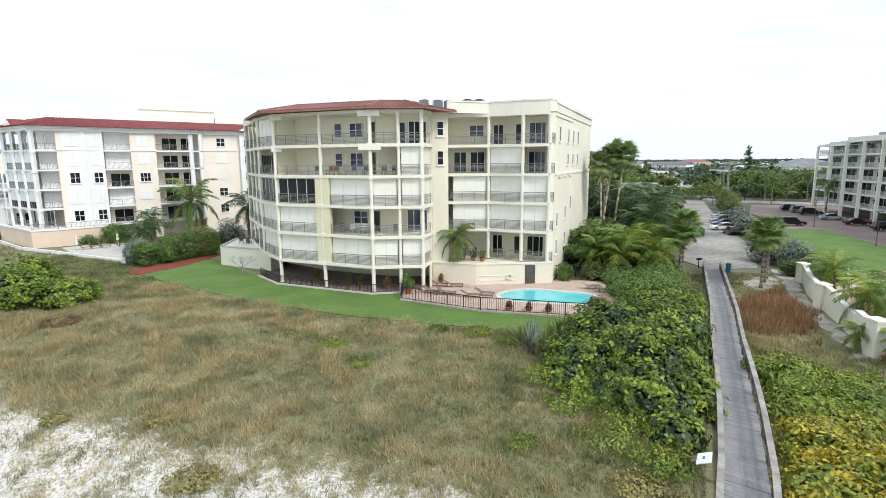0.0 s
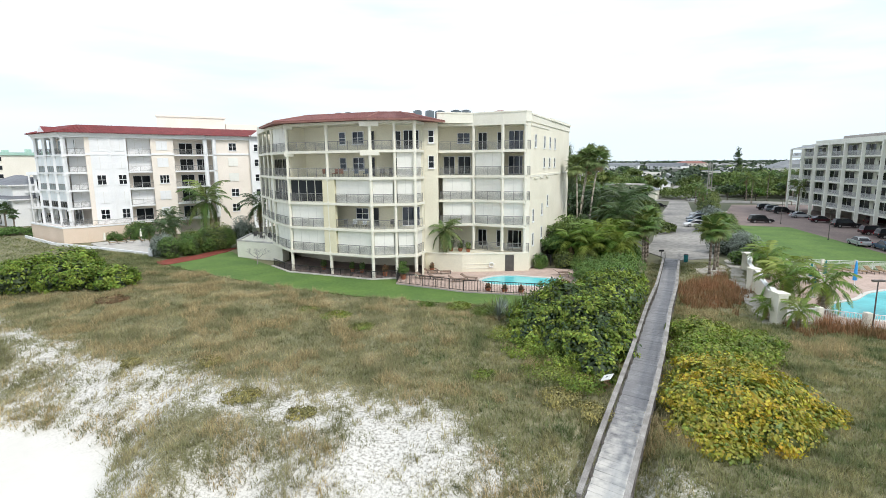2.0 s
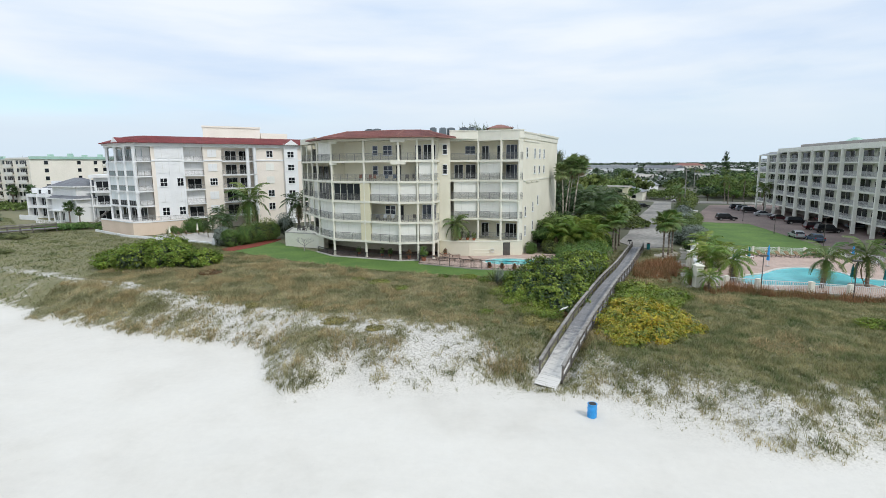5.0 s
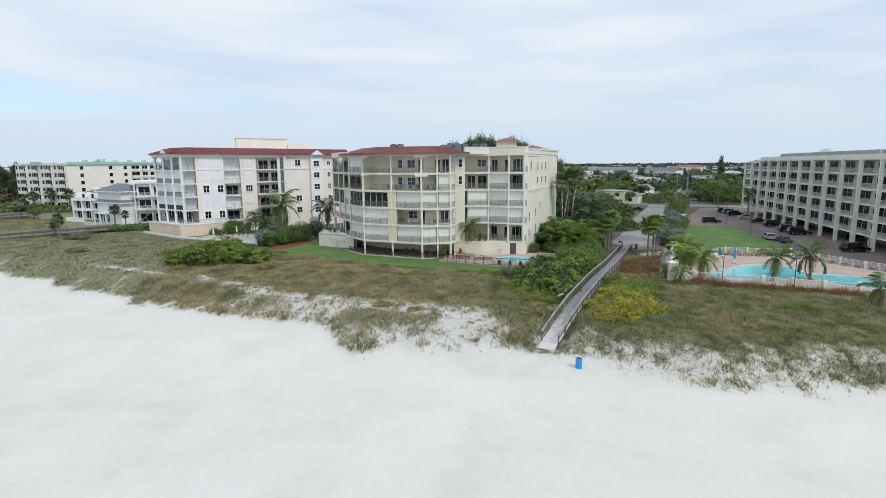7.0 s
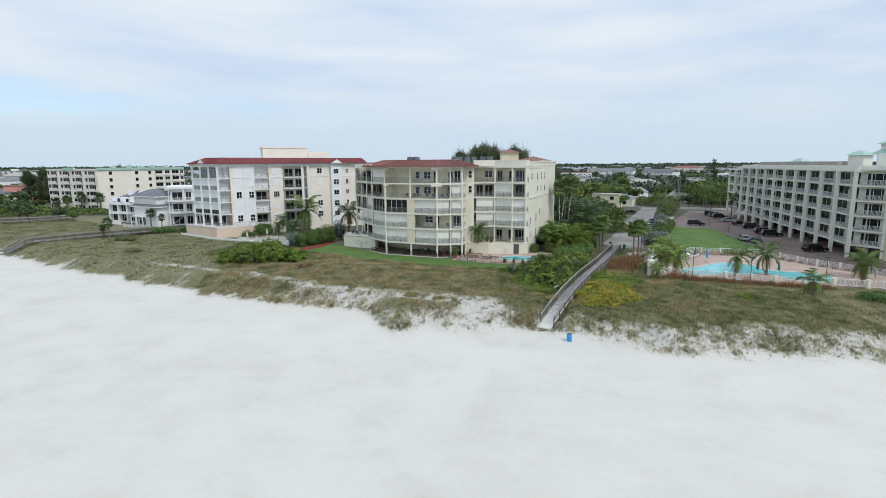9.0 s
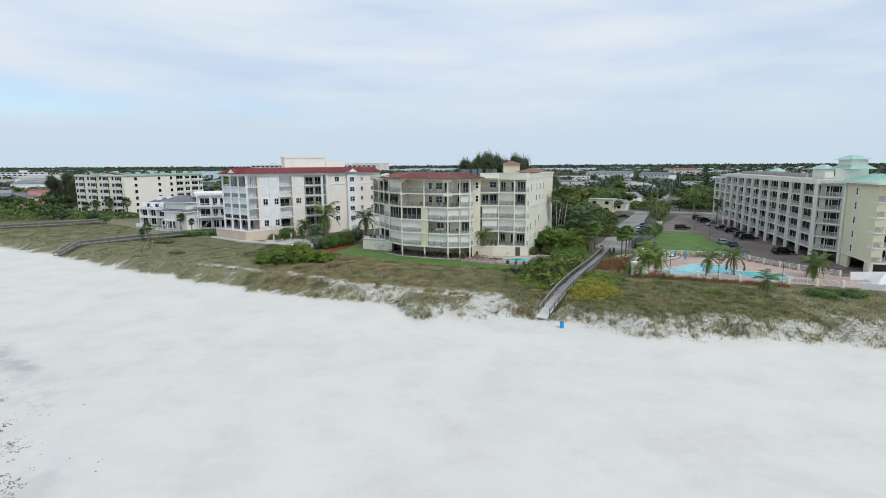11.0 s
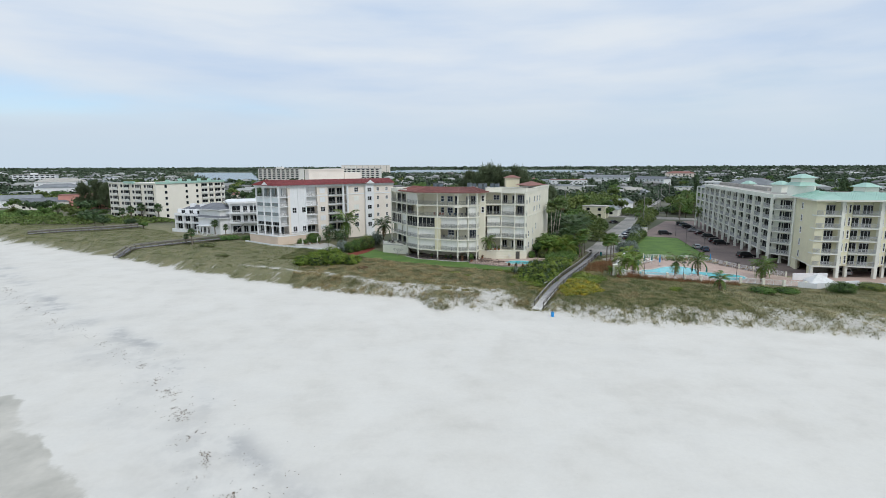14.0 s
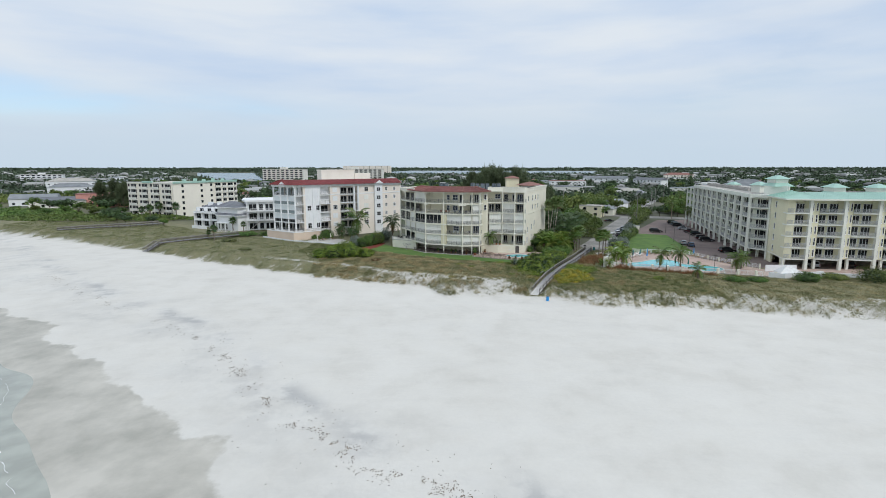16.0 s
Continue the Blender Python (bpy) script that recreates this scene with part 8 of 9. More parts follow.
def fence(name, label, pts, z, h, material, style="v", pier=0.0, group=""):
    ob = thing(name, label, "fence", group)
    for p, q in zip(pts[:-1], pts[1:]):
        railing(ob, p, q, z, h, style, material)
    if pier:
        for e in pts:
            part("pier", Geo().box(e[0] - pier, e[1] - pier, z - 0.3, e[0] + pier, e[1] + pier, z + h + 0.12), "cream_trim", ob)
    return ob


fence("metal_fence", "black metal picket fence round the pool deck", [(-5.2, 43.0), (-5.2, 40.0), (2.3, 36.7), (9.5, 35.2), (14.1, 34.3), (16.2, 36.6)], 0.14, 1.2, "black")
fence("metal_fence", "black metal railing along the open ground floor", [(-23.0, 49.5), (-19.5, 45.9), (-13.8, 43.95), (-8.4, 42.05), (-5.3, 42.6)], 0.03, 0.95, "black")
fence("metal_fence", "black metal fence beside the garden", [(11.4, 47.4), (14.0, 47.9), (18.0, 48.2)], 0.1, 1.5, "black")
kerb = Geo()
for p, q in zip([(-23.2, 49.2), (-19.6, 45.7), (-13.8, 43.7), (-8.4, 41.8)], [(-19.6, 45.7), (-13.8, 43.7), (-8.4, 41.8), (-5.3, 42.3)]):
    kerb.seg(p, q, -0.1, 0.16, 0.25, 0.1)
setting("kerb", kerb, "kerb", "pale concrete kerb along the lawn")
part_slab = Geo().prism([(-23, 49.3), (-19.4, 46.0), (-13.8, 44.0), (-8.4, 42.0), (-2.5, 42.8), (-2.5, 50), (-20, 57)], -0.05, 0.06)
setting("pavement_parking", part_slab, "pavers", "brown paved floor under the flats")
fence("picket_fence", "white picket fence with cream piers along the dune", [(28.6, 27.6), (31.8, 27.4), (34.5, 26.0), (39.4, 24.6), (42.6, 23.4), (45.6, 22.1), (49.5, 21.3), (53.4, 20.6), (57.5, 19.4), (61.0, 18.2), (64.6, 17.0)], 0.1, 1.15, "white", "v", 0.22)
fence("picket_fence", "white railing fence behind the hotel pool", [(43.2, 46.0), (47.0, 45.2), (50.5, 44.5), (54.0, 43.9), (57.4, 43.3), (58.9, 39.2), (60.0, 36.2), (61.2, 33.2), (63.0, 30.6), (65.0, 28.0), (66.8, 25.4)], 0.15, 1.15, "white", "h", 0.12)

gw = thing("garden_wall", "stepped cream stucco garden wall with pillars", "wall")
for p, q, h in (((28.4, 27.6), (29.9, 30.6), 2.1), ((29.9, 30.6), (31.9, 34.6), 1.75), ((31.9, 34.6), (33.2, 37.4), 2.1), ((33.2, 37.4), (35.2, 41.4), 1.8), ((35.2, 41.4), (38.2, 45.8), 1.8)):
    part("wall_panel", Geo().seg(q, p, -0.2, h, 0.3, 0.0), "cream_trim", gw)
    cg = Geo().seg(q, p, h, h + 0.1, 0.42, 0.06)
    part("coping", cg, "white", gw)
for x, y, h in ((28.5, 27.5, 2.5), (33.0, 37.2, 2.2), (38.2, 45.9, 2.0)):
    part("pillar", Geo().box(x - 0.4, y - 0.4, -0.2, x + 0.4, y + 0.4, h).box(x - 0.5, y - 0.5, h, x + 0.5, y + 0.5, h + 0.14), "cream_trim", gw)
inner = Geo().seg((29.2, 28.8), (31.6, 28.5), 0, 1.0, 0.3)
inner.seg((31.6, 28.5), (31.4, 31.5), 0, 1.0, 0.3)
part("planter_wall", inner, "white", gw)
for i in range(3):
    tank = Geo().ring(0, 0, 0, 0.9, 0.35, 0.35, 14).ring(0, 0, 0.9, 1.1, 0.35, 0.15, 14)
    shifted(part("filter_tank", tank, "plastic_white", gw), 31.3 + i * 0.9, 32.0 + i * 1.6, 0.15)


# sandy strip between wall and boardwalk
def ragged(poly, step=0.7, amp=0.45):
    """The outline with an uneven, wandering edge."""
    out = []
    for p, q in zip(poly, poly[1:] + poly[:1]):
        n = max(1, int(dist2(p, q) / step))
        for i in range(n):
            x, y = lerp2(p, q, i / n)
            out.append((x + amp * float(lumps(np.array([x]), np.array([y]), 0.9, 1.0)[0]), y + amp * float(lumps(np.array([x]), np.array([y]), 0.9, 4.0)[0])))
    return out


sand_strip = [(27.0, 26.6), (28.2, 27.0), (31.6, 34.8), (34.8, 41.4), (38.0, 46.2), (40.5, 51.0), (38.9, 51.6), (36.4, 46.2), (33.3, 41.2), (30.3, 34.6)]
sheet("path_sand", ragged(sand_strip), -0.02, "path", "pale shelly sand path beside the garden wall", 0.2)
sheet("path_shell", ragged([(31.0, 44.0), (32.3, 42.6), (34.2, 44.0), (36.6, 47.2), (36.2, 48.8), (34.0, 47.6), (31.8, 46.0)]), -0.01, "path", "pale shelly sand round the palms", 0.2)


# ---- furniture ----
def lounger(x, y, z, turn, material="wood", label="wooden sun lounger on the pool deck", back=30.0):
    key = ("lounger", material, label)
    if key not in RAILS:
        ob = thing("sun_lounger", label, "sun lounger", "sun loungers")
        part("seat", Geo().box(-0.3, -0.6, 0.30, 0.3, 0.75, 0.36), material, ob)
        b = part("backrest", Geo().box(-0.3, 0, 0, 0.3, 0.75, 0.05), material, ob)
        b.matrix_basis = pose(0, 0.74, 0.31, back)
        for sx in (-0.26, 0.26):
            for sy in (-0.5, 0.65):
                part("leg", Geo().box(sx - 0.025, sy - 0.025, 0, sx + 0.025, sy + 0.025, 0.30), "bronze", ob)
        RAILS[key] = ob
        ob.matrix_basis = plan(x, y, z, 0, 0, turn)
        return ob
    return copy_thing(RAILS[key], plan(x, y, z, 0, 0, turn))


for x, y, t in ((-1.2, 44.2, 80), (0.4, 44.0, 95), (-2.0, 41.6, 60), (-0.4, 41.2, 75), (2.0, 40.4, 85), (3.4, 40.9, 70), (14.6, 43.2, 100), (15.4, 41.9, 80)):
    lounger(x, y, 0.14, t, "teak", "brown slatted sun lounger on pink pavers")
for i in range(9):
    lounger(46.0 + i * 1.25, 43.6 - 0.22 * i, 0.18, 0, "palm_dry", "tan sun lounger beside the hotel pool")
for i in range(8):
    lounger(57.6 + i * 0.85, 40.0 - i * 1.5, 0.18, -65, "palm_dry", "tan sun lounger beside the hotel pool")
for i in range(5):
    lounger(39.5 + i * 1.2, 38.8 + 0.8 * i, 0.18, 30, "plastic_white", "white sun lounger beside the hotel pool")
for i, (x, y) in enumerate(((-56.9, 65.2), (-56.0, 65.9), (-55.0, 66.6), (-52.9, 67.3))):
    lounger(x, y, 0.22, 180 - 35, "palm_dry", "cream sun lounger on the garden terrace", 55)
sheet("terrace_garden", [(-62.0, 66.4), (-57.6, 62.9), (-44.8, 57.2), (-45.6, 62.0), (-50.5, 69.0), (-57.0, 71.4)], 0.2, "kerb", "pale paved garden terrace beside the peach building", 0.5)


def umbrella(x, y, z, material, label, open_=False, h=2.3):
    ob = thing("parasol", label, "parasol", "parasols round the pool", at=(x, y, z))
    part("pole", Geo().tube((0, 0, 0), (0, 0, h), 0.03, 6), "white", ob)
    g = Geo()
    g.ring(0, 0, 0.85, h - 0.25, 0.22, 0.10, 8)
    g.ring(0, 0, h - 0.25, h + 0.1, 0.10, 0.02, 8)
    part("canopy", g, material, ob)
    part("base", Geo().ring(0, 0, 0, 0.1, 0.3, 0.26, 12), "concrete", ob)


for x, y, m in ((46.8, 27.9, "teal"), (36.6, 33.8, "teal"), (40.2, 38.6, "teal"), (42.6, 39.6, "teal"), (49.4, 26.6, "teal")):
    umbrella(x, y, 0.18, m, "closed dark teal parasol beside the hotel pool")
umbrella(43.4, 36.9, 0.18, "blue", "closed bright blue parasol beside the hotel pool", h=2.9)
for x, y in ((-58.0, 64.6), (-54.4, 68.3)):
    umbrella(x, y, 0.2, "cream_trim", "closed cream parasol on the garden terrace", h=2.2)
lw = thing("low_wall", "low white garden wall along the dune", "wall")
for p, q in zip([(-81.3, 74.2), (-68.4, 66.0), (-58.0, 62.0)], [(-68.4, 66.0), (-58.0, 62.0), (-44.2, 56.2)]):
    part("wall_panel", Geo().seg(p, q, -0.5, 0.42, 0.25), "white", lw)
part("pillar", Geo().box(-44.5, 55.8, -0.3, -43.9, 56.4, 1.3), "white", lw)
umbrella(58.4, 40.6, 0.18, "blue", "closed bright blue parasol beside the hotel pool")


def pot(x, y, z, r, h, leaf, n, ph, label):
    ob = thing("potted_plant", label, "potted plant", at=(x, y, z))
    part("pot", Geo().ring(0, 0, 0, h, r * 0.7, r, 14).ring(0, 0, h - 0.06, h, r * 1.1, r * 1.1, 14), "terracotta", ob)
    part("foliage", leaf_cloud("foliage", [(0, 0, h + ph * 0.45, ph * 0.42, ph * 0.42, ph * 0.5)], n, 0.16, leaf, int(x * 7) % 97, 24, 0.35), None, ob)


pot(-4.6, 41.6, 0.14, 0.38, 0.6, "leaf_hedge", 900, 1.6, "bushy green plant in a terracotta pot")
pot(-7.0, 43.4, 0.06, 0.3, 0.5, "leaf_red", 350, 0.9, "dark leafy plant in a terracotta pot")
pot(-1.4, 45.3, 0.14, 0.3, 0.4, "leaf_red", 300, 0.7, "small plant in a terracotta pot by the wall")
for x, y in ((4.9, 36.9), (6.6, 36.5), (8.3, 36.2)):
    pot(x, y, 0.14, 0.34, 0.3, "leaf_red", 300, 0.5, "low dark red planter on the deck edge")
for i, (x, y) in enumerate(((-15.5, 46.9), (-11.5, 45.6), (-10.2, 45.2), (1.0, 47.0), (2.2, 46.8), (3.2, 46.4))):
    zz = 0.06 if i < 3 else 2.3 * FLATS_TALL
    pot(x, y, zz, 0.3, 0.4, "leaf_tree", 260, 0.9, "leafy green plant in a terracotta pot")
ring = thing("lifebuoy", "white lifebuoy hung on the garden wall", "lifebuoy", at=plan(6.0, 44.87, 1.0, 90, 0, 4))
tor = Geo()
for i in range(20):
    a0, a1 = 2 * math.pi * i / 20, 2 * math.pi * (i + 1) / 20
    tor.tube((0.28 * math.cos(a0), 0.28 * math.sin(a0), 0), (0.28 * math.cos(a1), 0.28 * math.sin(a1), 0), 0.07, 6)
part("ring", tor, "plastic_white", ring)
lad = thing("pool_ladder", "shiny steel pool ladder at the pool edge", "ladder", at=(13.4, 39.2, 0.1))
for sx in (-0.25, 0.25):
    part("handrail", Geo().tube((sx, 0, 0), (sx, 0, 0.8), 0.03, 6).tube((sx, 0, 0.8), (sx - 0.4, 0.3, 0.75), 0.03, 6), "rim", lad)


def chair_set(x, y, z, turn, material, label):
    key = ("chair", material)
    if key not in RAILS:
        ob = thing("balcony_chair", label, "chair", "balcony chairs")
        part("seat", Geo().box(-0.26, -0.26, 0.38, 0.26, 0.26, 0.44), material, ob)
        part("backrest", Geo().box(-0.26, 0.22, 0.44, 0.26, 0.27, 0.95), material, ob)
        for sx in (-0.23, 0.23):
            for sy in (-0.23, 0.23):
                part("leg", Geo().box(sx - 0.02, sy - 0.02, 0, sx + 0.02, sy + 0.02, 0.38), "bronze", ob)
        RAILS[key] = ob
        ob.matrix_basis = plan(x, y, z, 0, 0, turn)
        return
    copy_thing(RAILS[key], plan(x, y, z, 0, 0, turn))


for x, y, z, t, m in ((-14.6, 46.2, LV[3], 20, "terracotta"), (-13.2, 45.7, LV[3], -30, "terracotta"), (-12.4, 45.4, LV[3], 200, "terracotta"), (-10.4, 44.9, LV[3], 10, "car_blue"), (-9.2, 44.6, LV[3], -20, "car_blue"),
                      (-7.2, 44.3, LV[3], 0, "bronze"), (-6.0, 44.6, LV[3], 60, "bronze"), (-4.2, 44.3, LV[3], 0, "bronze"), (-12.0, 45.3, LV[1], 10, "bronze"), (-10.8, 44.9, LV[1], 0, "white"), (-9.6, 44.6, LV[1], -10, "white"), (-8.4, 44.2, LV[1], 20, "bronze"), (-6.0, 44.5, LV[1], 40, "bronze"),
                      (1.2, 48.5, 2.42, 0, "bronze"), (2.6, 48.6, 2.42, 20, "bronze"), (5.4, 48.2, 2.42, -10, "bronze"), (8.6, 47.3, 2.42, 10, "bronze")):
    chair_set(x, y, z * FLATS_TALL, t, m, "balcony chair behind the railing")
for x, y, t in ((-28.8, 57.2, 20), (-27.6, 56.8, 150), (-26.0, 56.0, 40), (-25.0, 55.4, 200), (-29.3, 58.6, 260)):
    chair_set(x, y, 2.45, t, "bronze", "dark terrace chair")
for x, y in ((-28.2, 57.9), (-25.6, 56.4)):
    tb = thing("patio_table", "dark round patio table on the terrace", "table", at=(x, y, 2.45))
    part("tabletop", Geo().ring(0, 0, 0.70, 0.75, 0.55, 0.55, 14), "bronze", tb)
    part("pedestal", Geo().ring(0, 0, 0, 0.70, 0.25, 0.06, 8), "bronze", tb)


# ---- cars ----
def car_meshes(kind):
    L, W, H = (4.8, 1.9, 1.75) if kind == "suv" else (4.6, 1.82, 1.45)
    hood = 1.0 if kind == "suv" else 0.88
    side = [(-L / 2, 0.38), (-L / 2, hood * 0.86), (-L / 2 + 0.12, hood), (L / 2 - 1.25, hood * 0.98), (L / 2 - 0.25, hood * 0.82), (L / 2, hood * 0.66), (L / 2, 0.32)]
    g = Geo()

    def loft(profile, w0):
        n = len(profile)
        vs = [(x, -w0(z), z) for x, z in profile] + [(x, w0(z), z) for x, z in profile]
        fs = [tuple(range(n - 1, -1, -1)), tuple(range(n, 2 * n))] + [(i, (i + 1) % n, n + (i + 1) % n, n + i) for i in range(n)]
        return vs, [tuple(reversed(f)) for f in fs]

    g.add(*loft(side, lambda z: W / 2 - 0.05 * max(0, z - 0.6)))
    if kind == "suv":
        roof = [(-L / 2 + 0.1, hood - 0.02), (-L / 2 + 0.35, H - 0.05), (-L / 2 + 0.7, H), (0.2, H), (0.55, H - 0.08), (L / 2 - 1.3, hood - 0.02)]
    else:
        roof = [(-L / 2 + 0.55, hood - 0.02), (-L / 2 + 1.3, H - 0.05), (-0.4, H), (0.2, H - 0.03), (L / 2 - 1.35, hood - 0.02)]
    g.add(*loft(roof, lambda z: W / 2 - 0.06 - 0.28 * max(0, z - hood)))
    glass = Geo()
    inner = [(x * 0.985 + 0.0, hood + 0.03 + (z - hood) * 0.86 if z > hood else hood + 0.03) for x, z in roof]
    glass.add(*loft(inner, lambda z: W / 2 - 0.045 - 0.28 * max(0, z - hood)))
    scr = [(x * 1.012 + 0.02, hood + 0.05 + (z - hood) * 0.88 if z > hood else hood + 0.05) for x, z in roof]
    glass.add(*loft(scr, lambda z: W / 2 - 0.2 - 0.28 * max(0, z - hood)))
    return g.mesh("body"), glass.mesh("windows"), L, W


CARS = {}
tyre_m = Geo().tube((0, -0.11, 0), (0, 0.11, 0), 0.34, 14).mesh("tyre")
tyre_m.materials.append(M["tyre"])
rim_m = Geo().tube((0, -0.12, 0), (0, 0.12, 0), 0.21, 10).mesh("rim")
rim_m.materials.append(M["rim"])


def car(kind, paint, x, y, turn, label, group="parked cars"):
    if kind not in CARS:
        CARS[kind] = car_meshes(kind)
    body, glass, L, W = CARS[kind]
    ob = thing("car", label, "car", group, at=(x, y, 0.04, 0, 0, turn))
    b = part("body", body.copy(), None, ob)
    b.data.materials.append(M[paint])
    part("glazing", glass, "glass", ob)
    for sx in (-1, 1):
        for sy in (-1, 1):
            w = shifted(part("wheel", tyre_m, None, ob), sx * L * 0.31, sy * (W / 2 - 0.1), 0.34)
            part("rim", rim_m, None, w)
        part("headlight", Geo().box(L / 2 - 0.04, sx * W * 0.36 - 0.16, 0.62, L / 2 + 0.012, sx * W * 0.36 + 0.16, 0.74), "rim", ob)
        part("tail_light", Geo().box(-L / 2 - 0.012, sx * W * 0.4 - 0.1, 0.7, -L / 2 + 0.04, sx * W * 0.4 + 0.1, 0.9), "lamp_red", ob)


ROW = math.degrees(math.atan2(HU.y * DEPTH, HU.x)) - 90
for kind, paint, x, y, t, lab in (("suv", "car_black", 88.0, 112.0, ROW, "black sport utility car parked by the hotel"), ("suv", "car_grey", 87.3, 108.0, ROW, "dark grey car parked by the hotel"), ("suv", "car_black", 86.0, 103.5, ROW, "black sport utility car parked by the hotel"),
                                  ("sedan", "car_silver", 83.8, 95.0, ROW, "silver saloon car parked by the hotel"), ("sedan", "car_maroon", 82.0, 87.0, ROW, "dark maroon car parked by the hotel"), ("suv", "car_black", 80.6, 79.5, ROW, "black sport utility car parked by the hotel"),
                                  ("suv", "car_maroon", 77.8, 70.5, ROW, "dark maroon car parked by the hotel"), ("suv", "car_black", 77.0, 66.7, ROW, "black sport utility car parked by the hotel"), ("sedan", "car_silver", 66.0, 60.8, 75, "silver-blue car parked beside the lawn"),
                                  ("sedan", "car_blue", 66.4, 57.0, 75, "dark blue car parked beside the lawn"), ("suv", "car_black", 72.0, 47.0, 5, "black sport utility car in the car park"), ("suv", "car_black", 68.8, 87.0, -8, "black pickup-like car beside the lawn"),
                                  ("sedan", "car_white", 51.8, 81.8, 170, "white car parked along the beach road"), ("sedan", "car_black", 50.4, 77.0, 80, "black car parked along the beach road"), ("sedan", "car_blue", 55.2, 87.0, 170, "dark blue car parked along the beach road"), ("suv", "car_grey", 57.4, 91.0, 170, "grey car parked along the beach road"),
                                  ("sedan", "car_blue", 60.2, 95.0, 170, "blue car parked along the beach road"), ("sedan", "car_silver", 62.6, 99.5, 170, "silver car parked along the beach road"), ("sedan", "car_black", 62.0, 119.5, 20, "dark car parked before the cottage"), ("sedan", "car_white", 84.0, 140.0, 150, "white car on the cross street"),
                                  ("suv", "car_silver", 82.2, 28.6, 85, "silver car under the hotel wing"), ("suv", "car_black", 91.0, 28.5, 85, "black car under the hotel wing"), ("sedan", "car_grey", 99.0, 27.5, 85, "grey car under the hotel wing"),
                                  ("suv", "car_black", 84.5, 60.5, ROW, "black car under the hotel"), ("sedan", "car_grey", 88.0, 72.0, ROW, "grey car under the hotel"), ("suv", "car_maroon", 90.5, 83.0, ROW, "maroon car under the hotel"), ("sedan", "car_white", 118, 205, 60, "white car parked along the street"), ("sedan", "car_silver", 104, 178, 60, "silver car parked along the street")):
    car(kind, paint, x, y, t, lab)


# ---- posts, lamps and poles ----
def lamp_post(x, y, z, h, label):
    ob = thing("lamp_post", label, "lamp post", "lamp posts", at=(x, y, z))
    part("pole", Geo().tube((0, 0, 0), (0, 0, h), 0.06, 8, 0.045), "bronze", ob)
    part("lamp_head", Geo().box(-0.45, -0.16, h - 0.02, 0.45, 0.16, h + 0.12), "bronze", ob)
    part("foot", Geo().ring(0, 0, 0, 0.25, 0.14, 0.10, 10), "bronze", ob)


for x, y, h in ((65.2, 65.6, 5.2), (71.8, 85.2, 5.2), (41.6, 21.9, 4.2), (53.2, 21.8, 4.2), (34.6, 25.6, 4.0), (62.0, 50.0, 5.2)):
    lamp_post(x, y, 0.05, h, "dark bronze lamp post with flat box head")
pole = thing("utility_pole", "tall grey wooden utility pole beside the street", "utility pole", at=(72.3, 113.6, 0))
part("pole", Geo().tube((0, 0, 0), (0, 0, 13.0), 0.17, 8, 0.11), "wood_rail", pole)
part("crossarm", Geo().box(-1.1, -0.06, 12.0, 1.1, 0.06, 12.14), "wood_rail", pole)
for i, (x, y) in enumerate(((106, 170), (132, 214), (48, 150), (95, 150))):
    copy_thing(pole, plan(x, y, 0, 0, 0, 30 * i))
can = thing("litter_bin", "dark green litter bin at the boardwalk end", "litter bin", at=(32.9, 50.2, 0.0))
part("drum", Geo().ring(0, 0, 0, 0.95, 0.26, 0.3, 14), "teal", can)
part("lid", Geo().ring(0, 0, 0.95, 1.1, 0.32, 0.18, 14), "black", can)
post = thing("sign_post", "dark sign post at the boardwalk end", "sign", at=(30.6, 52.4, 0.0))
part("pole", Geo().tube((0, 0, 0), (0, 0, 1.1), 0.05, 6), "black", post)
shifted(part("panel", Geo().box(-0.35, -0.03, 0, 0.35, 0.03, 0.3), "black", post), 0, 0, 1.0, 30)
hs = thing("hotel_sign", "low cream sign wall at the car park entrance", "sign", at=(63.8, 93.2, 0.0))
part("panel", Geo().box(-1.2, -0.2, 0, 1.2, 0.2, 1.7), "cream_trim", hs)
part("cap", Geo().box(-1.35, -0.3, 1.7, 1.35, 0.3, 1.85), "white", hs)

# white wall and canvas heap at the hotel wing's foot
ww = thing("garden_wall", "low white garden wall before the hotel wing", "wall")
for p, q, h in (((63.4, 17.4), (66.0, 15.8), 1.2), ((66.0, 15.8), (76.5, 17.8), 1.3), ((76.5, 17.8), (84.0, 17.0), 0.9), ((84, 17), (100, 15.5), 0.9)):
    part("wall_panel", Geo().seg(p, q, -0.2, h, 0.3), "white", ww)
part("gate", Geo().box(66.4, 22.8, 0.1, 74.0, 23.0, 1.7), "white", ww)
tent = thing("canvas_cover", "peaked white canvas cover over stacked chairs", "canvas cover", at=(68.8, 18.2, 0.1))
part("canvas", Geo().add([(-3.0, -1.4, 0.9), (2.6, -1.6, 0.9), (3.2, 1.6, 1.0), (-2.6, 1.8, 1.1), (-0.6, 0.2, 2.7), (0.5, 0.1, 2.2), (-3.0, -1.5, 0), (2.6, -1.7, 0), (3.3, 1.7, 0), (-2.7, 1.9, 0)],
                       [(0, 1, 5, 4), (1, 2, 5), (2, 3, 4, 5), (3, 0, 4), (6, 7, 1, 0), (7, 8, 2, 1), (8, 9, 3, 2), (9, 6, 0, 3)]), "plastic_white", tent)
sheet("pavement_wing", [(64.6, 17.2), (66.2, 16.0), (76.5, 18.0), (100, 15.8), (112, 20), (104, 26), (79, 25.5), (66.8, 25.4)], 0.06, "deckpink", "reddish paving before the hotel wing", 0.4)

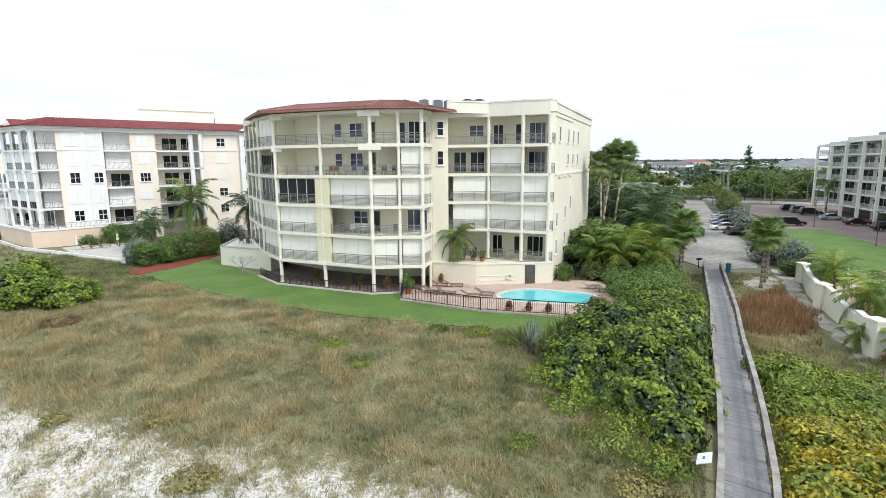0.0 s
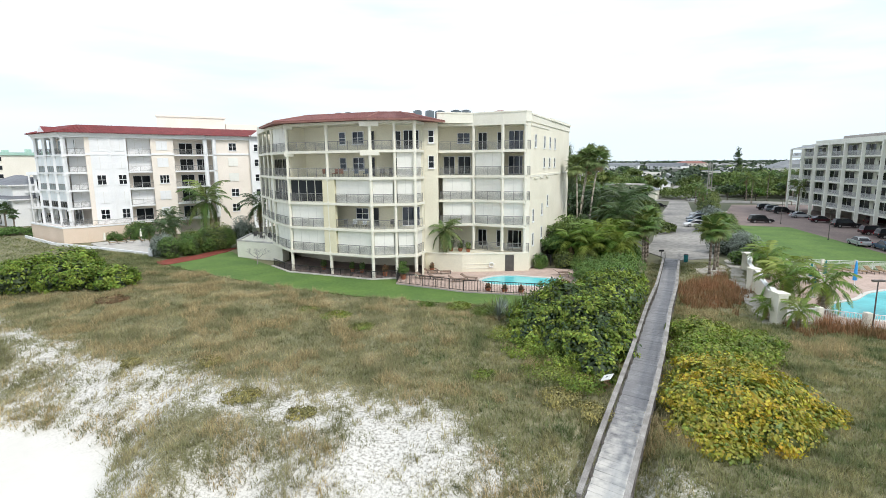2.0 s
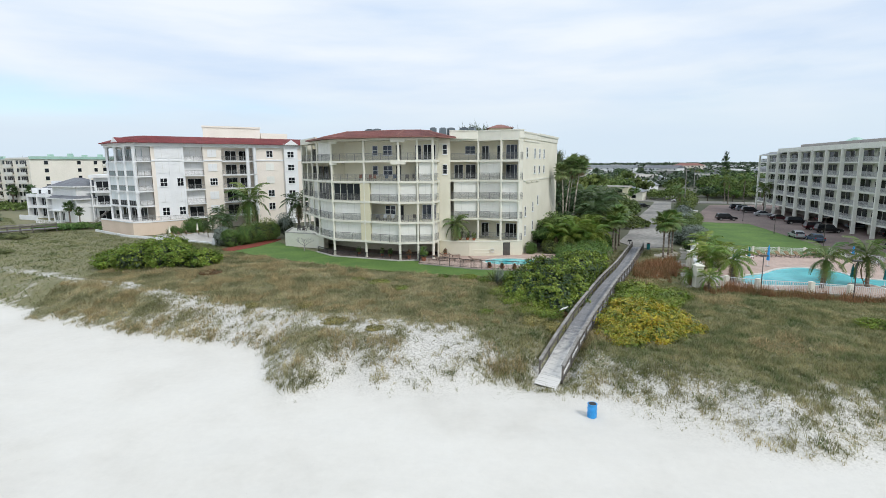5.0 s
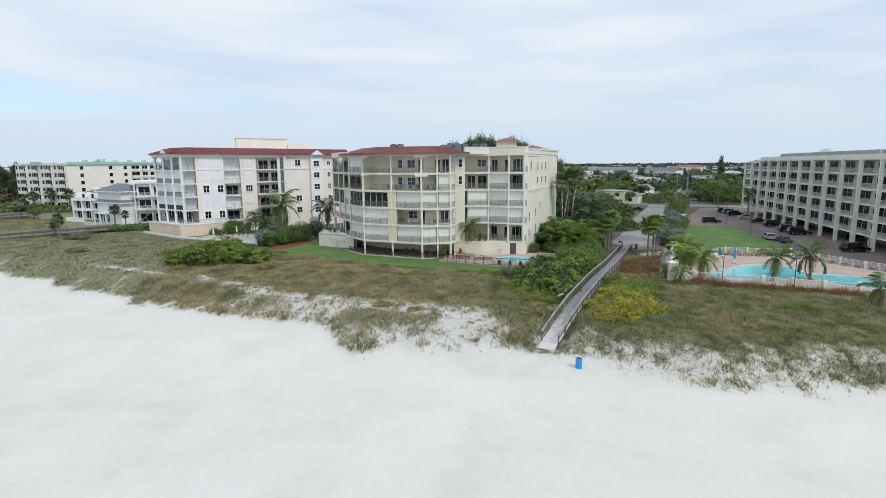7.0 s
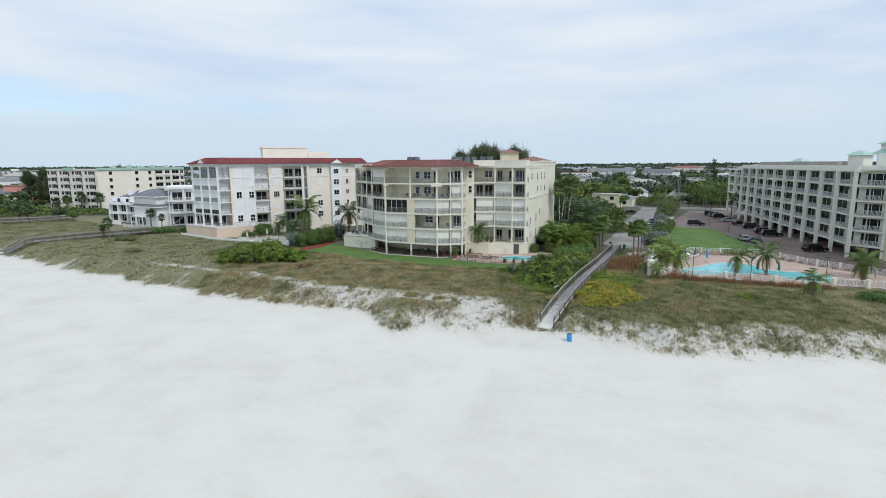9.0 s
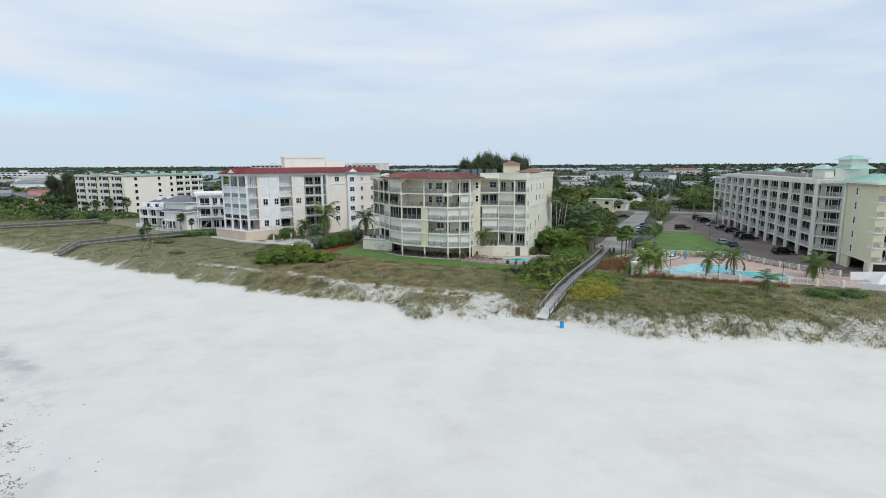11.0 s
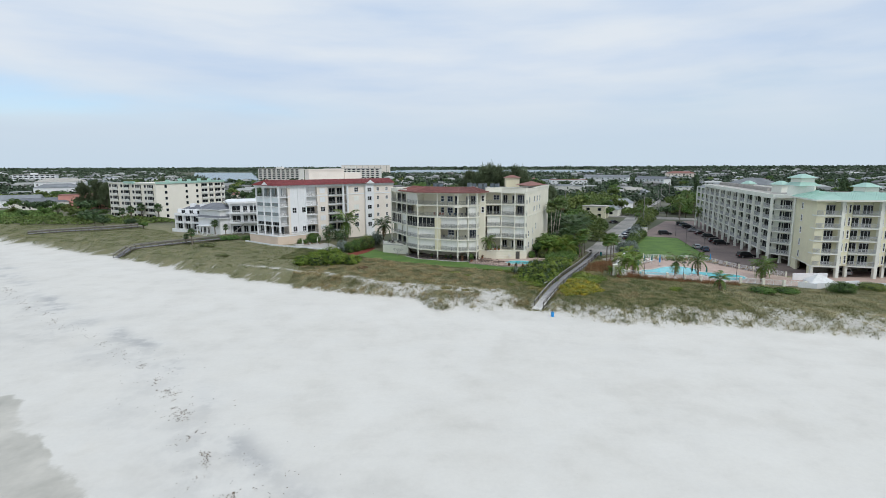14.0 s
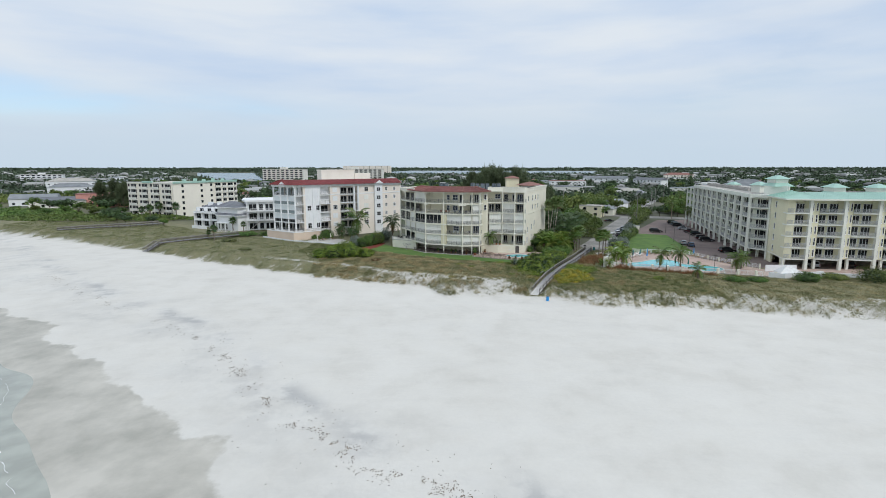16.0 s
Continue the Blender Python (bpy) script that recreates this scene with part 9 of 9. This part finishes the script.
# rooftop machines on the flats
for i, (x, y, s) in enumerate(((-3.4, 52.5, 1.0), (-1.8, 52.8, 1.0), (-0.4, 53.0, 1.1), (-13.2, 54.0, 0.9), (-14.6, 54.4, 0.9), (-4.6, 58, 1.0), (1.8, 52.4, 0.9), (3.2, 52.4, 0.9))):
    if i == 0:
        ac = thing("air_conditioner", "dark grey rooftop air conditioning unit", "air conditioner", "rooftop units", at=(x, y, 18.3 * FLATS_TALL))
        part("housing", Geo().box(-0.55, -0.5, 0.1, 0.55, 0.5, 1.75).box(-0.5, -0.45, 0, 0.5, 0.45, 0.1), "car_grey", ac)
        part("fan_guard", Geo().ring(0, 0, 1.75, 1.84, 0.4, 0.4, 14), "black", ac)
    else:
        c = copy_thing(ac, plan(x, y, 18.3 * FLATS_TALL, 0, 0, 10 * i))


# tide wrack on the beach
def build_wrack():
    rng = np.random.default_rng(8)
    n = 12000
    s = rng.uniform(-75, 62, n)
    o = rng.normal(0, 0.55, n) + np.where(rng.uniform(0, 1, n) < 0.25, rng.normal(0, 3.0, n), 0)
    x = -55 + 0.80 * s + -0.60 * o
    y = -15 - 0.60 * s + -0.80 * o
    for _ in range(4):
        w = wrack_line(x, y) - o
        x, y = x + 0.60 * w, y + 0.80 * w
    keep = (lumps(x, y, 2.2, 3.0) + 0.7 * lumps(x, y, 0.7, 1.0) > 0.2) & (rng.uniform(0, 1, n) < np.clip(0.36 + s / 80, 0.25, 0.8))
    x, y = x[keep], y[keep]
    n = len(x)
    z = height(x, y) + 0.012
    a = rng.uniform(0, 6.283, n)
    ln, wd = rng.uniform(0.04, 0.13, n), rng.uniform(0.02, 0.055, n)
    p = np.stack([x, y, z], -1)
    t = np.stack([np.cos(a) * ln, np.sin(a) * ln, np.zeros(n)], -1)
    u = np.stack([-np.sin(a) * wd, np.cos(a) * wd, rng.uniform(0, 0.05, n)], -1)
    tagged(deep(new("tide_wrack", quads_mesh("tide_wrack", np.stack([p - t, p - u, p + t, p + u], 1), "wrack"))), "dark seaweed wrack scattered along the beach", "seaweed", "", "stuff")


build_wrack()


def build_foam():
    """Thin broken foam lines at the water's edge."""
    rng = np.random.default_rng(9)
    g = Geo()
    for off, w in ((2.2, 0.02), (5.0, 0.03), (6.4, 0.018)):
        last = None
        for i in range(260):
            s = -60 + i * 0.6
            x, y = -88 + 0.758 * s - 0.652 * off, -14 - 0.652 * s - 0.758 * off
            for _ in range(3):
                e = float(seaward(np.array([x]), np.array([y]))[0]) - off - 0.5 * float(lumps(np.array([x]), np.array([y]), 1.1, 2.0 + off)[0])
                x, y = x + 0.652 * e, y + 0.758 * e
            ww = w * rng.uniform(0.2, 1.6)
            cur = ((x - 0.652 * ww, y - 0.758 * ww, -2.305), (x + 0.652 * ww, y + 0.758 * ww, -2.305))
            if last and lumps(np.array([x]), np.array([y]), 1.5, off)[0] > -0.25:
                g.add([last[0], last[1], cur[1], cur[0]], [(0, 1, 2, 3)])
            last = cur
    tagged(deep(part("sea_foam", g, "white")), "thin broken white foam lines on shallow water", "foam", "", "stuff")


build_foam()

# ---- the town behind ----
PANE = {}


def shifted_pane():
    if not PANE:
        PANE[0] = Geo().box(0, 0, 0, 1.6, 0.05, 1.3).mesh("window")
        PANE[0].materials.append(M["glass"])
    return PANE[0]


def house(x, y, w, d, h, turn, wall, roof, kind, label, group="", name="house"):
    ob = thing(name, label, "house", group, at=(x, y, 0, 0, 0, turn))
    part("wall", Geo().box(-w / 2, -d / 2, 0, w / 2, d / 2, h), wall, ob)
    k = 0.5
    r = Geo()
    if kind == "hip":
        rise = min(w, d) * 0.2
        a = max(w, d) / 2 - min(w, d) / 2
        rx, ry = (a, 0) if w > d else (0, a)
        r.add([(-w / 2 - k, -d / 2 - k, h), (w / 2 + k, -d / 2 - k, h), (w / 2 + k, d / 2 + k, h), (-w / 2 - k, d / 2 + k, h), (-rx, -ry, h + rise), (rx, ry, h + rise)],
              [(0, 1, 5, 4), (1, 2, 5), (2, 3, 4, 5), (3, 0, 4), (3, 2, 1, 0)] if w > d else [(0, 1, 4), (1, 2, 5, 4), (2, 3, 5), (3, 0, 4, 5), (3, 2, 1, 0)])
    elif kind == "gable":
        rise = d * 0.24
        r.add([(-w / 2 - k, -d / 2 - k, h), (w / 2 + k, -d / 2 - k, h), (w / 2 + k, d / 2 + k, h), (-w / 2 - k, d / 2 + k, h), (-w / 2 - k, 0, h + rise), (w / 2 + k, 0, h + rise)],
              [(0, 1, 5, 4), (2, 3, 4, 5), (1, 2, 5), (3, 0, 4), (3, 2, 1, 0)])
    else:
        r.box(-w / 2 - 0.2, -d / 2 - 0.2, h, w / 2 + 0.2, d / 2 + 0.2, h + 0.35)
    part("roof", r, roof, ob)
    floors = max(1, int(h / 2.8))
    n = min(8, max(2, int(w / 5)))
    for f in range(floors):
        for i in range(n):
            part("window", shifted_pane(), None, ob).matrix_basis = pose(-w / 2 + w * (i + 0.5) / n - 0.8, -d / 2 - 0.03, 0.9 + f * 2.8)
    return ob


H = {}
H["cottage"] = house(70.0, 152.0, 13, 9, 3.4, -30, "cream_trim", "tinroof", "hip", "low cream cottage with pale roof beside the street")
H["annex"] = house(61.0, 142.0, 11, 8, 5.6, -28, "tan", "flatroof", "flat", "ochre two-storey house with flat roof behind trees")
H["gable"] = house(85.0, 174.0, 11, 9, 4.6, 30, "white", "tinroof", "gable", "white gabled house beside the street")
rng_t = random.Random(77)
LABELS = {"hip": "distant house with hipped roof among trees", "gable": "distant house with gabled roof among trees", "flat": "distant low flat-roofed building among trees"}
protos = []
for i, (w, d, h, wall, roof, kind) in enumerate(((16, 10, 3.2, "white", "tinroof", "gable"), (14, 11, 3.4, "pale_wall", "greyroof", "hip"), (20, 11, 5.8, "white", "tinroof", "hip"), (13, 10, 3.2, "pink", "redcap", "hip"), (26, 12, 6.0, "pale_wall", "tinroof", "flat"), (15, 9, 3.3, "cream_trim", "flatroof", "gable"))):
    protos.append(house(-60 - 40 * i, 230 + 14 * i, w, d, h, 20 * i - 40, wall, roof, kind, LABELS[kind], "town houses"))


def road_clear(x, y):
    rx = np.interp(y, [50, 92, 130, 188, 240, 386], [33, 51, 73, 104, 134, 226])
    return abs(x - rx) > 13


def free(x, y, r):
    """Keeps the town's houses and trees off the large buildings and roads."""
    if not road_clear(x, y):
        return False
    for (x0, y0, x1, y1) in ((-32, 40, 24, 76), (-84, 64, -10, 122), (40, 14, 150, 136), (-195, 118, -120, 200), (-130, 78, -78, 122), (-60, 205, 60, 160)):
        if x0 - r < x < x1 + r and y0 - r < y < y1 + r:
            return False
    s = float(inland(np.array([x]), np.array([y]))[0])
    return s > 45


def in_bay(x, y):
    return (y > 560 and abs(x + 322 + 0.6 * (y - 577)) < 60 + 0.12 * (y - 577)) or (-350 < x < 700 and y > 1300)


spots = []
tries = 0
while len(spots) < 64 and tries < 4000:
    tries += 1
    y = 95 + 620 * rng_t.random() ** 1.4
    x = rng_t.uniform(-0.95, 0.95) * (y + 90)
    if free(x, y, 8) and not in_bay(x, y) and all(math.hypot(x - a, y - b) > 21 for a, b in spots):
        spots.append((x, y))
for i, (x, y) in enumerate(spots):
    o = protos[rng_t.randrange(len(protos))]
    copy_thing(o, plan(x, y, 0, 0, 0, rng_t.choice((-30, 60, 150, 240)) + rng_t.uniform(-8, 8)))

# larger blocks beyond
for x, y, w, d, h, t, wall, roof, kind, lab, n in (
        (205, 540, 60, 14, 8.5, -30, "white", "tinroof", "gable", "long white apartment row with pale roof", "apartment_row"), (236, 468, 44, 12, 8.5, -62, "white", "greyroof", "gable", "white apartment row with grey roof", "apartment_row"),
        (-246, 198, 18, 12, 8.2, 25, "salmon", "redcap", "flat", "salmon two-storey house with flat red-edged roof", "house"), (-229, 193, 15, 11, 6.4, 25, "salmon", "redroof", "hip", "salmon house with red tile roof", "house"), (-262, 190, 30, 12, 4.5, 25, "pale_wall", "greyroof", "hip", "low grey-roofed house beside the dunes", "house"),
        (-292, 205, 26, 13, 4.5, 25, "white", "tinroof", "gable", "low pale house beside the dunes", "house"), (-350, 300, 34, 16, 8, 30, "white", "tinroof", "hip", "long white building among trees", "apartment_row"), (-420, 380, 44, 18, 10, 30, "white", "flatroof", "hip", "long white building among trees", "apartment_row"), (-400, 270, 24, 14, 6, 30, "white", "greyroof", "hip", "white house among trees", "house"),
        (265, 330, 42, 30, 7.5, -15, "pale_wall", "tinroof", "hip", "broad low building with pale hip roof", "hall"), (120, 420, 40, 14, 9, 0, "white", "redcap", "flat", "distant white block with red trim", "apartment_block"), (420, 760, 50, 20, 9, -10, "pink", "redcap", "hip", "distant salmon building among trees", "apartment_block"),
        (-300, 1400, 160, 25, 26, 0, "pink", "flatroof", "flat", "distant low pinkish block across the bay", "apartment_block")):
    house(x, y, w, d, h, t, wall, roof, kind, lab, "", n)

# town trees
far_a = put(broad_tree("rounded green town tree", 8.5, 5.2, 650, 1.1, "leaf_tree", 61, 8, low=0.25), -70, 150, 0)
far_b = put(broad_tree("dark spreading town tree", 9.5, 6.0, 650, 1.2, "leaf_dark", 62, 9, low=0.25), 30, 130, 0)
far_c = put(broad_tree("light green town tree", 7.0, 4.6, 600, 1.0, "leaf_hedge", 63, 7, low=0.25), 10, 120, 0)
far = [far_a, far_b, far_c]
count = 0
tries = 0
while count < 320 and tries < 6000:
    tries += 1
    y = 80 + 520 * rng_t.random() ** 1.5
    x = rng_t.uniform(-0.95, 0.95) * (y + 90)
    if free(x, y, 3) and not in_bay(x, y) and all(math.hypot(x - a, y - b) > 9.5 for a, b in spots):
        again(far[rng_t.randrange(3)], x, y, 0, rng_t.uniform(0, 360), rng_t.uniform(0.7, 1.25))
        count += 1
for x, y, s in ((66, 140, 0.9), (58, 146, 0.8), (92, 160, 1.0), (112, 158, 1.1), (106, 148, 0.9), (122, 150, 1.0), (132, 160, 1.1), (116, 140, 0.8), (141, 148, 1.0), (96, 142, 0.7), (150, 140, 1.0), (45, 122, 0.9), (40, 112, 0.9), (36, 120, 1.0), (80, 160, 1.0),
                (-165, 112, 0.7), (-175, 122, 0.8), (-158, 108, 0.55), (-190, 130, 0.8), (-200, 140, 0.9), (-212, 146, 0.9), (-225, 152, 0.8), (-146, 108, 0.5), (-236, 165, 0.9), (-138, 104, 0.5), (-250, 170, 0.8), (-266, 176, 0.9), (-205, 155, 1.0), (-183, 138, 0.6), (-240, 150, 0.6), (-222, 138, 0.6), (-260, 160, 0.6), (-280, 168, 0.7)):
    again(far[int(x + y) % 3], x, y, 0, x * 13 % 360, s)


def canopy(name, label, n, x0, x1, y0, y1, size, zlo, zhi, seed, material="leaf_far", wide=True):
    """Far woods as many loose leaf clumps."""
    rng = np.random.default_rng(seed)
    y = y0 + (y1 - y0) * rng.uniform(0, 1, n) ** 1.2
    x = rng.uniform(-1, 1, n) * (y + 120) * 1.08 if wide else rng.uniform(x0, x1, n)
    gap = lumps(x, y, 26.0, seed) + 0.6 * lumps(x, y, 9.0, seed + 1.0)
    bay = ((y > 560) & (y < 1620) & (np.abs(x + 322 + 0.6 * (y - 577)) < 30 + 0.12 * (y - 577))) | ((y > 1330) & (y < 2330) & (x > -320 + 0.1 * (y - 1400)) & (x < 441 + 0.34 * (y - 1328)))
    keep = (gap > -0.45) & ~bay
    x, y, gap = x[keep], y[keep], gap[keep]
    n = len(x)
    z = zlo + (zhi - zlo) * rng.uniform(0, 1, n) * np.clip(0.45 + 0.8 * gap, 0.3, 1)
    p = np.stack([x, y, z], -1)
    nrm = rng.normal(size=(n, 3)) + np.array([0, -0.3, 0.9])
    nrm /= np.linalg.norm(nrm, axis=1)[:, None]
    t = np.cross(nrm, rng.normal(size=(n, 3)))
    t /= np.linalg.norm(t, axis=1)[:, None]
    u = np.cross(nrm, t)
    s = size * rng.uniform(0.6, 1.4, (n, 1)) * (0.6 + y / y1)[:, None]
    q = np.stack([p - t * s, p - u * s * 0.7, p + t * s, p + u * s * 0.7], 1)
    tagged(deep(new(name, quads_mesh(name, q, material))), label, "woods", "", "stuff")


canopy("town_woods", "dark green tree cover between the houses", 62000, 0, 0, 230, 760, 1.4, 0.5, 7.5, 3)
canopy("far_woods", "dark far woods towards the horizon", 34000, 0, 0, 760, 2600, 3.0, 0.5, 7.5, 5)
canopy("horizon_woods", "dark wooded line on the horizon", 9000, 0, 0, 2300, 3900, 9, 1, 9, 7)
# woods right behind the flats and round the far hotel
def grove(name, label, n, cx, cy, rx, ry, h, seed, size=0.8):
    rng = np.random.default_rng(seed)
    a = rng.uniform(0, 6.283, n)
    r = np.sqrt(rng.uniform(0, 1, n))
    x, y = cx + rx * r * np.cos(a), cy + ry * r * np.sin(a)
    top = h * (0.65 + 0.35 * lumps(x, y, 4.0, seed)) * np.sqrt(np.clip(1.15 - r * r, 0, 1))
    z = top * rng.uniform(0.25, 1, n) ** 0.6
    p = np.stack([x, y, z], -1)
    nrm = rng.normal(size=(n, 3)) + np.array([0, -0.3, 0.8])
    nrm /= np.linalg.norm(nrm, axis=1)[:, None]
    t = np.cross(nrm, rng.normal(size=(n, 3)))
    t /= np.linalg.norm(t, axis=1)[:, None]
    u = np.cross(nrm, t)
    s = size * rng.uniform(0.5, 1.2, (n, 1))
    q = np.stack([p - t * s * 0.5, p - u * s * 0.35, p + t * s * 0.5, p + u * s * 0.35], 1)
    tagged(deep(new(name, quads_mesh(name, q, "leaf_tree"))), label, "undergrowth", "", "stuff")


grove("undergrowth", "dense green undergrowth beside the flats", 9000, 21.5, 56.5, 7.0, 9.5, 3.2, 3, 0.5)
grove("undergrowth", "dense green undergrowth behind the pool deck", 6000, 20.0, 46.5, 4.0, 4.0, 2.4, 4, 0.4)
grove("undergrowth", "dense green undergrowth before the far hotel", 9000, -190, 128, 52, 12, 3.4, 5, 1.0)
grove("undergrowth", "dense green scrub beside the far dunes", 9000, -255, 150, 40, 14, 3.6, 6, 1.2)
grove("undergrowth", "green bushes along the street", 5000, 40, 86, 7, 14, 3.0, 7, 0.6)

grove("undergrowth", "tall green trees beside the street", 6000, 47, 128, 9, 14, 6.5, 8, 0.9)
grove("undergrowth", "tall green trees along the street", 7000, 62, 172, 16, 20, 6.5, 9, 1.1)
grove("undergrowth", "tall green trees beyond the car park", 9000, 128, 158, 26, 12, 8.5, 10, 1.1)
grove("undergrowth", "tall green trees beyond the car park", 9000, 165, 215, 28, 30, 9.5, 11, 1.3)
grove("undergrowth", "tall green trees along the street", 7000, 85, 225, 22, 26, 9.0, 12, 1.2)
grove("undergrowth", "tall green trees behind the flats", 8000, 10, 125, 26, 20, 9.0, 13, 1.1)
grove("undergrowth", "tall green trees behind the peach building", 6000, -70, 150, 40, 14, 8.5, 14, 1.2)
grove("undergrowth", "tall dark trees behind the far hotel", 9000, -205, 196, 34, 14, 13.0, 15, 1.3)
grove("undergrowth", "green trees between the far houses", 9000, -330, 235, 60, 22, 7.0, 16, 1.4)
grove("undergrowth", "green bushes beside the white house", 3000, -92, 78, 7, 3.2, 2.0, 17, 0.6)


def midrise(x, y, w, h, turn, wall, label):
    """A distant slab block with rows of dark balcony openings."""
    ob = thing("apartment_block", label, "apartment block", "distant blocks", at=(x, y, 0, 0, 0, turn))
    part("wall", Geo().box(-w / 2, 0, 0, w / 2, 14, h), wall, ob)
    part("roof", Geo().box(-w / 2 - 0.4, -0.4, h, w / 2 + 0.4, 14.4, h + 0.6), "flatroof", ob)
    part("lift_house", Geo().box(-w * 0.1, 4, h + 0.6, w * 0.06, 9, h + 3.2), wall, ob)
    n = int(w / 7)
    op = Geo().box(0, -0.06, 0, 4.2, 0.0, 1.7).mesh("window")
    op.materials.append(M["glass"])
    for f in range(int(h / 3)):
        part("balcony_slab", Geo().box(-w / 2, -1.2, f * 3 + 2.7, w / 2, -0.001, f * 3 + 2.95), wall, ob)
        for i in range(n):
            part("window", op, None, ob).matrix_basis = pose(-w / 2 + w * (i + 0.5) / n - 2.1, 0, f * 3 + 0.8)


midrise(-262, 560, 66, 21, -12, "pale_wall", "distant off-white slab block with dark balconies")
midrise(-165, 600, 88, 21, -5, "pale_wall", "distant off-white slab block with dark balconies")
midrise(-700, 640, 60, 12, 20, "white", "distant low white slab block among trees")


def distant_houses(n, seed):
    """Hundreds of small pale houses out to the horizon, too many to count."""
    rng = random.Random(seed)
    g = Geo()
    done = 0
    while done < n:
        y = 300 + 1900 * rng.random() ** 1.3
        x = rng.uniform(-1, 1) * (y + 120) * 1.05
        if in_bay(x, y) or not free(x, y, 8) or any(abs(x - a) + abs(y - b) < 16 for a, b in spots):
            continue
        w, d, h = rng.uniform(5, 11), rng.uniform(4, 6), rng.uniform(3.2, 6.5)
        a = radians(rng.choice((-30, 60)) + rng.uniform(-8, 8))
        c, s = math.cos(a), math.sin(a)
        rise = rng.choice((0.4, 1.6, 2.2))
        vs = [(x + px * c - py * s, y + px * s + py * c, pz) for px, py, pz in
              ((-w, -d, 0), (w, -d, 0), (w, d, 0), (-w, d, 0), (-w, -d, h), (w, -d, h), (w, d, h), (-w, d, h), (-w * 0.6, 0, h + rise), (w * 0.6, 0, h + rise))]
        g.add(vs, [(0, 1, 5, 4), (1, 2, 6, 5), (2, 3, 7, 6), (3, 0, 4, 7), (4, 5, 9, 8), (6, 7, 8, 9), (5, 6, 9), (7, 4, 8)])
        done += 1
    tagged(deep(part("distant_houses", g, "distant_wall")), "small pale houses among trees towards the horizon", "houses", "", "stuff")


distant_houses(420, 12)
grove("undergrowth", "green trees beside the ochre house", 5000, 46, 108, 7, 18, 8.0, 21, 0.8)
grove("undergrowth", "green trees between street and car park", 4000, 86, 150, 9, 9, 6.5, 22, 0.8)

for i, (bl, lab) in enumerate((([(53.0, 76.5, 1.4, 1.8, 2.4, 1.7), (56.5, 83.5, 1.6, 1.8, 2.6, 1.9), (60.0, 90.5, 1.5, 1.8, 2.6, 1.8)], "grey-green roadside shrub row beside the car park"),
                               ([(64.5, 99.0, 1.7, 2.0, 3.0, 2.0), (69.0, 107.0, 1.9, 2.2, 3.2, 2.2), (74.5, 116.5, 2.0, 2.4, 3.4, 2.4), (80.5, 126.0, 2.2, 2.6, 3.4, 2.6)], "tall roadside shrubs between street and car park"))):
    shrub("roadside_shrub", lab, bl, 7000, 0.34, "leaf_tree" if i else "leaf_silver", 300 + i, base=0.0, clumps=60)
for x, y, s in ((66, 104, 0.62), (73, 118, 0.7), (79, 131, 0.72)):
    again(street, x, y, 0, x * 7, s)
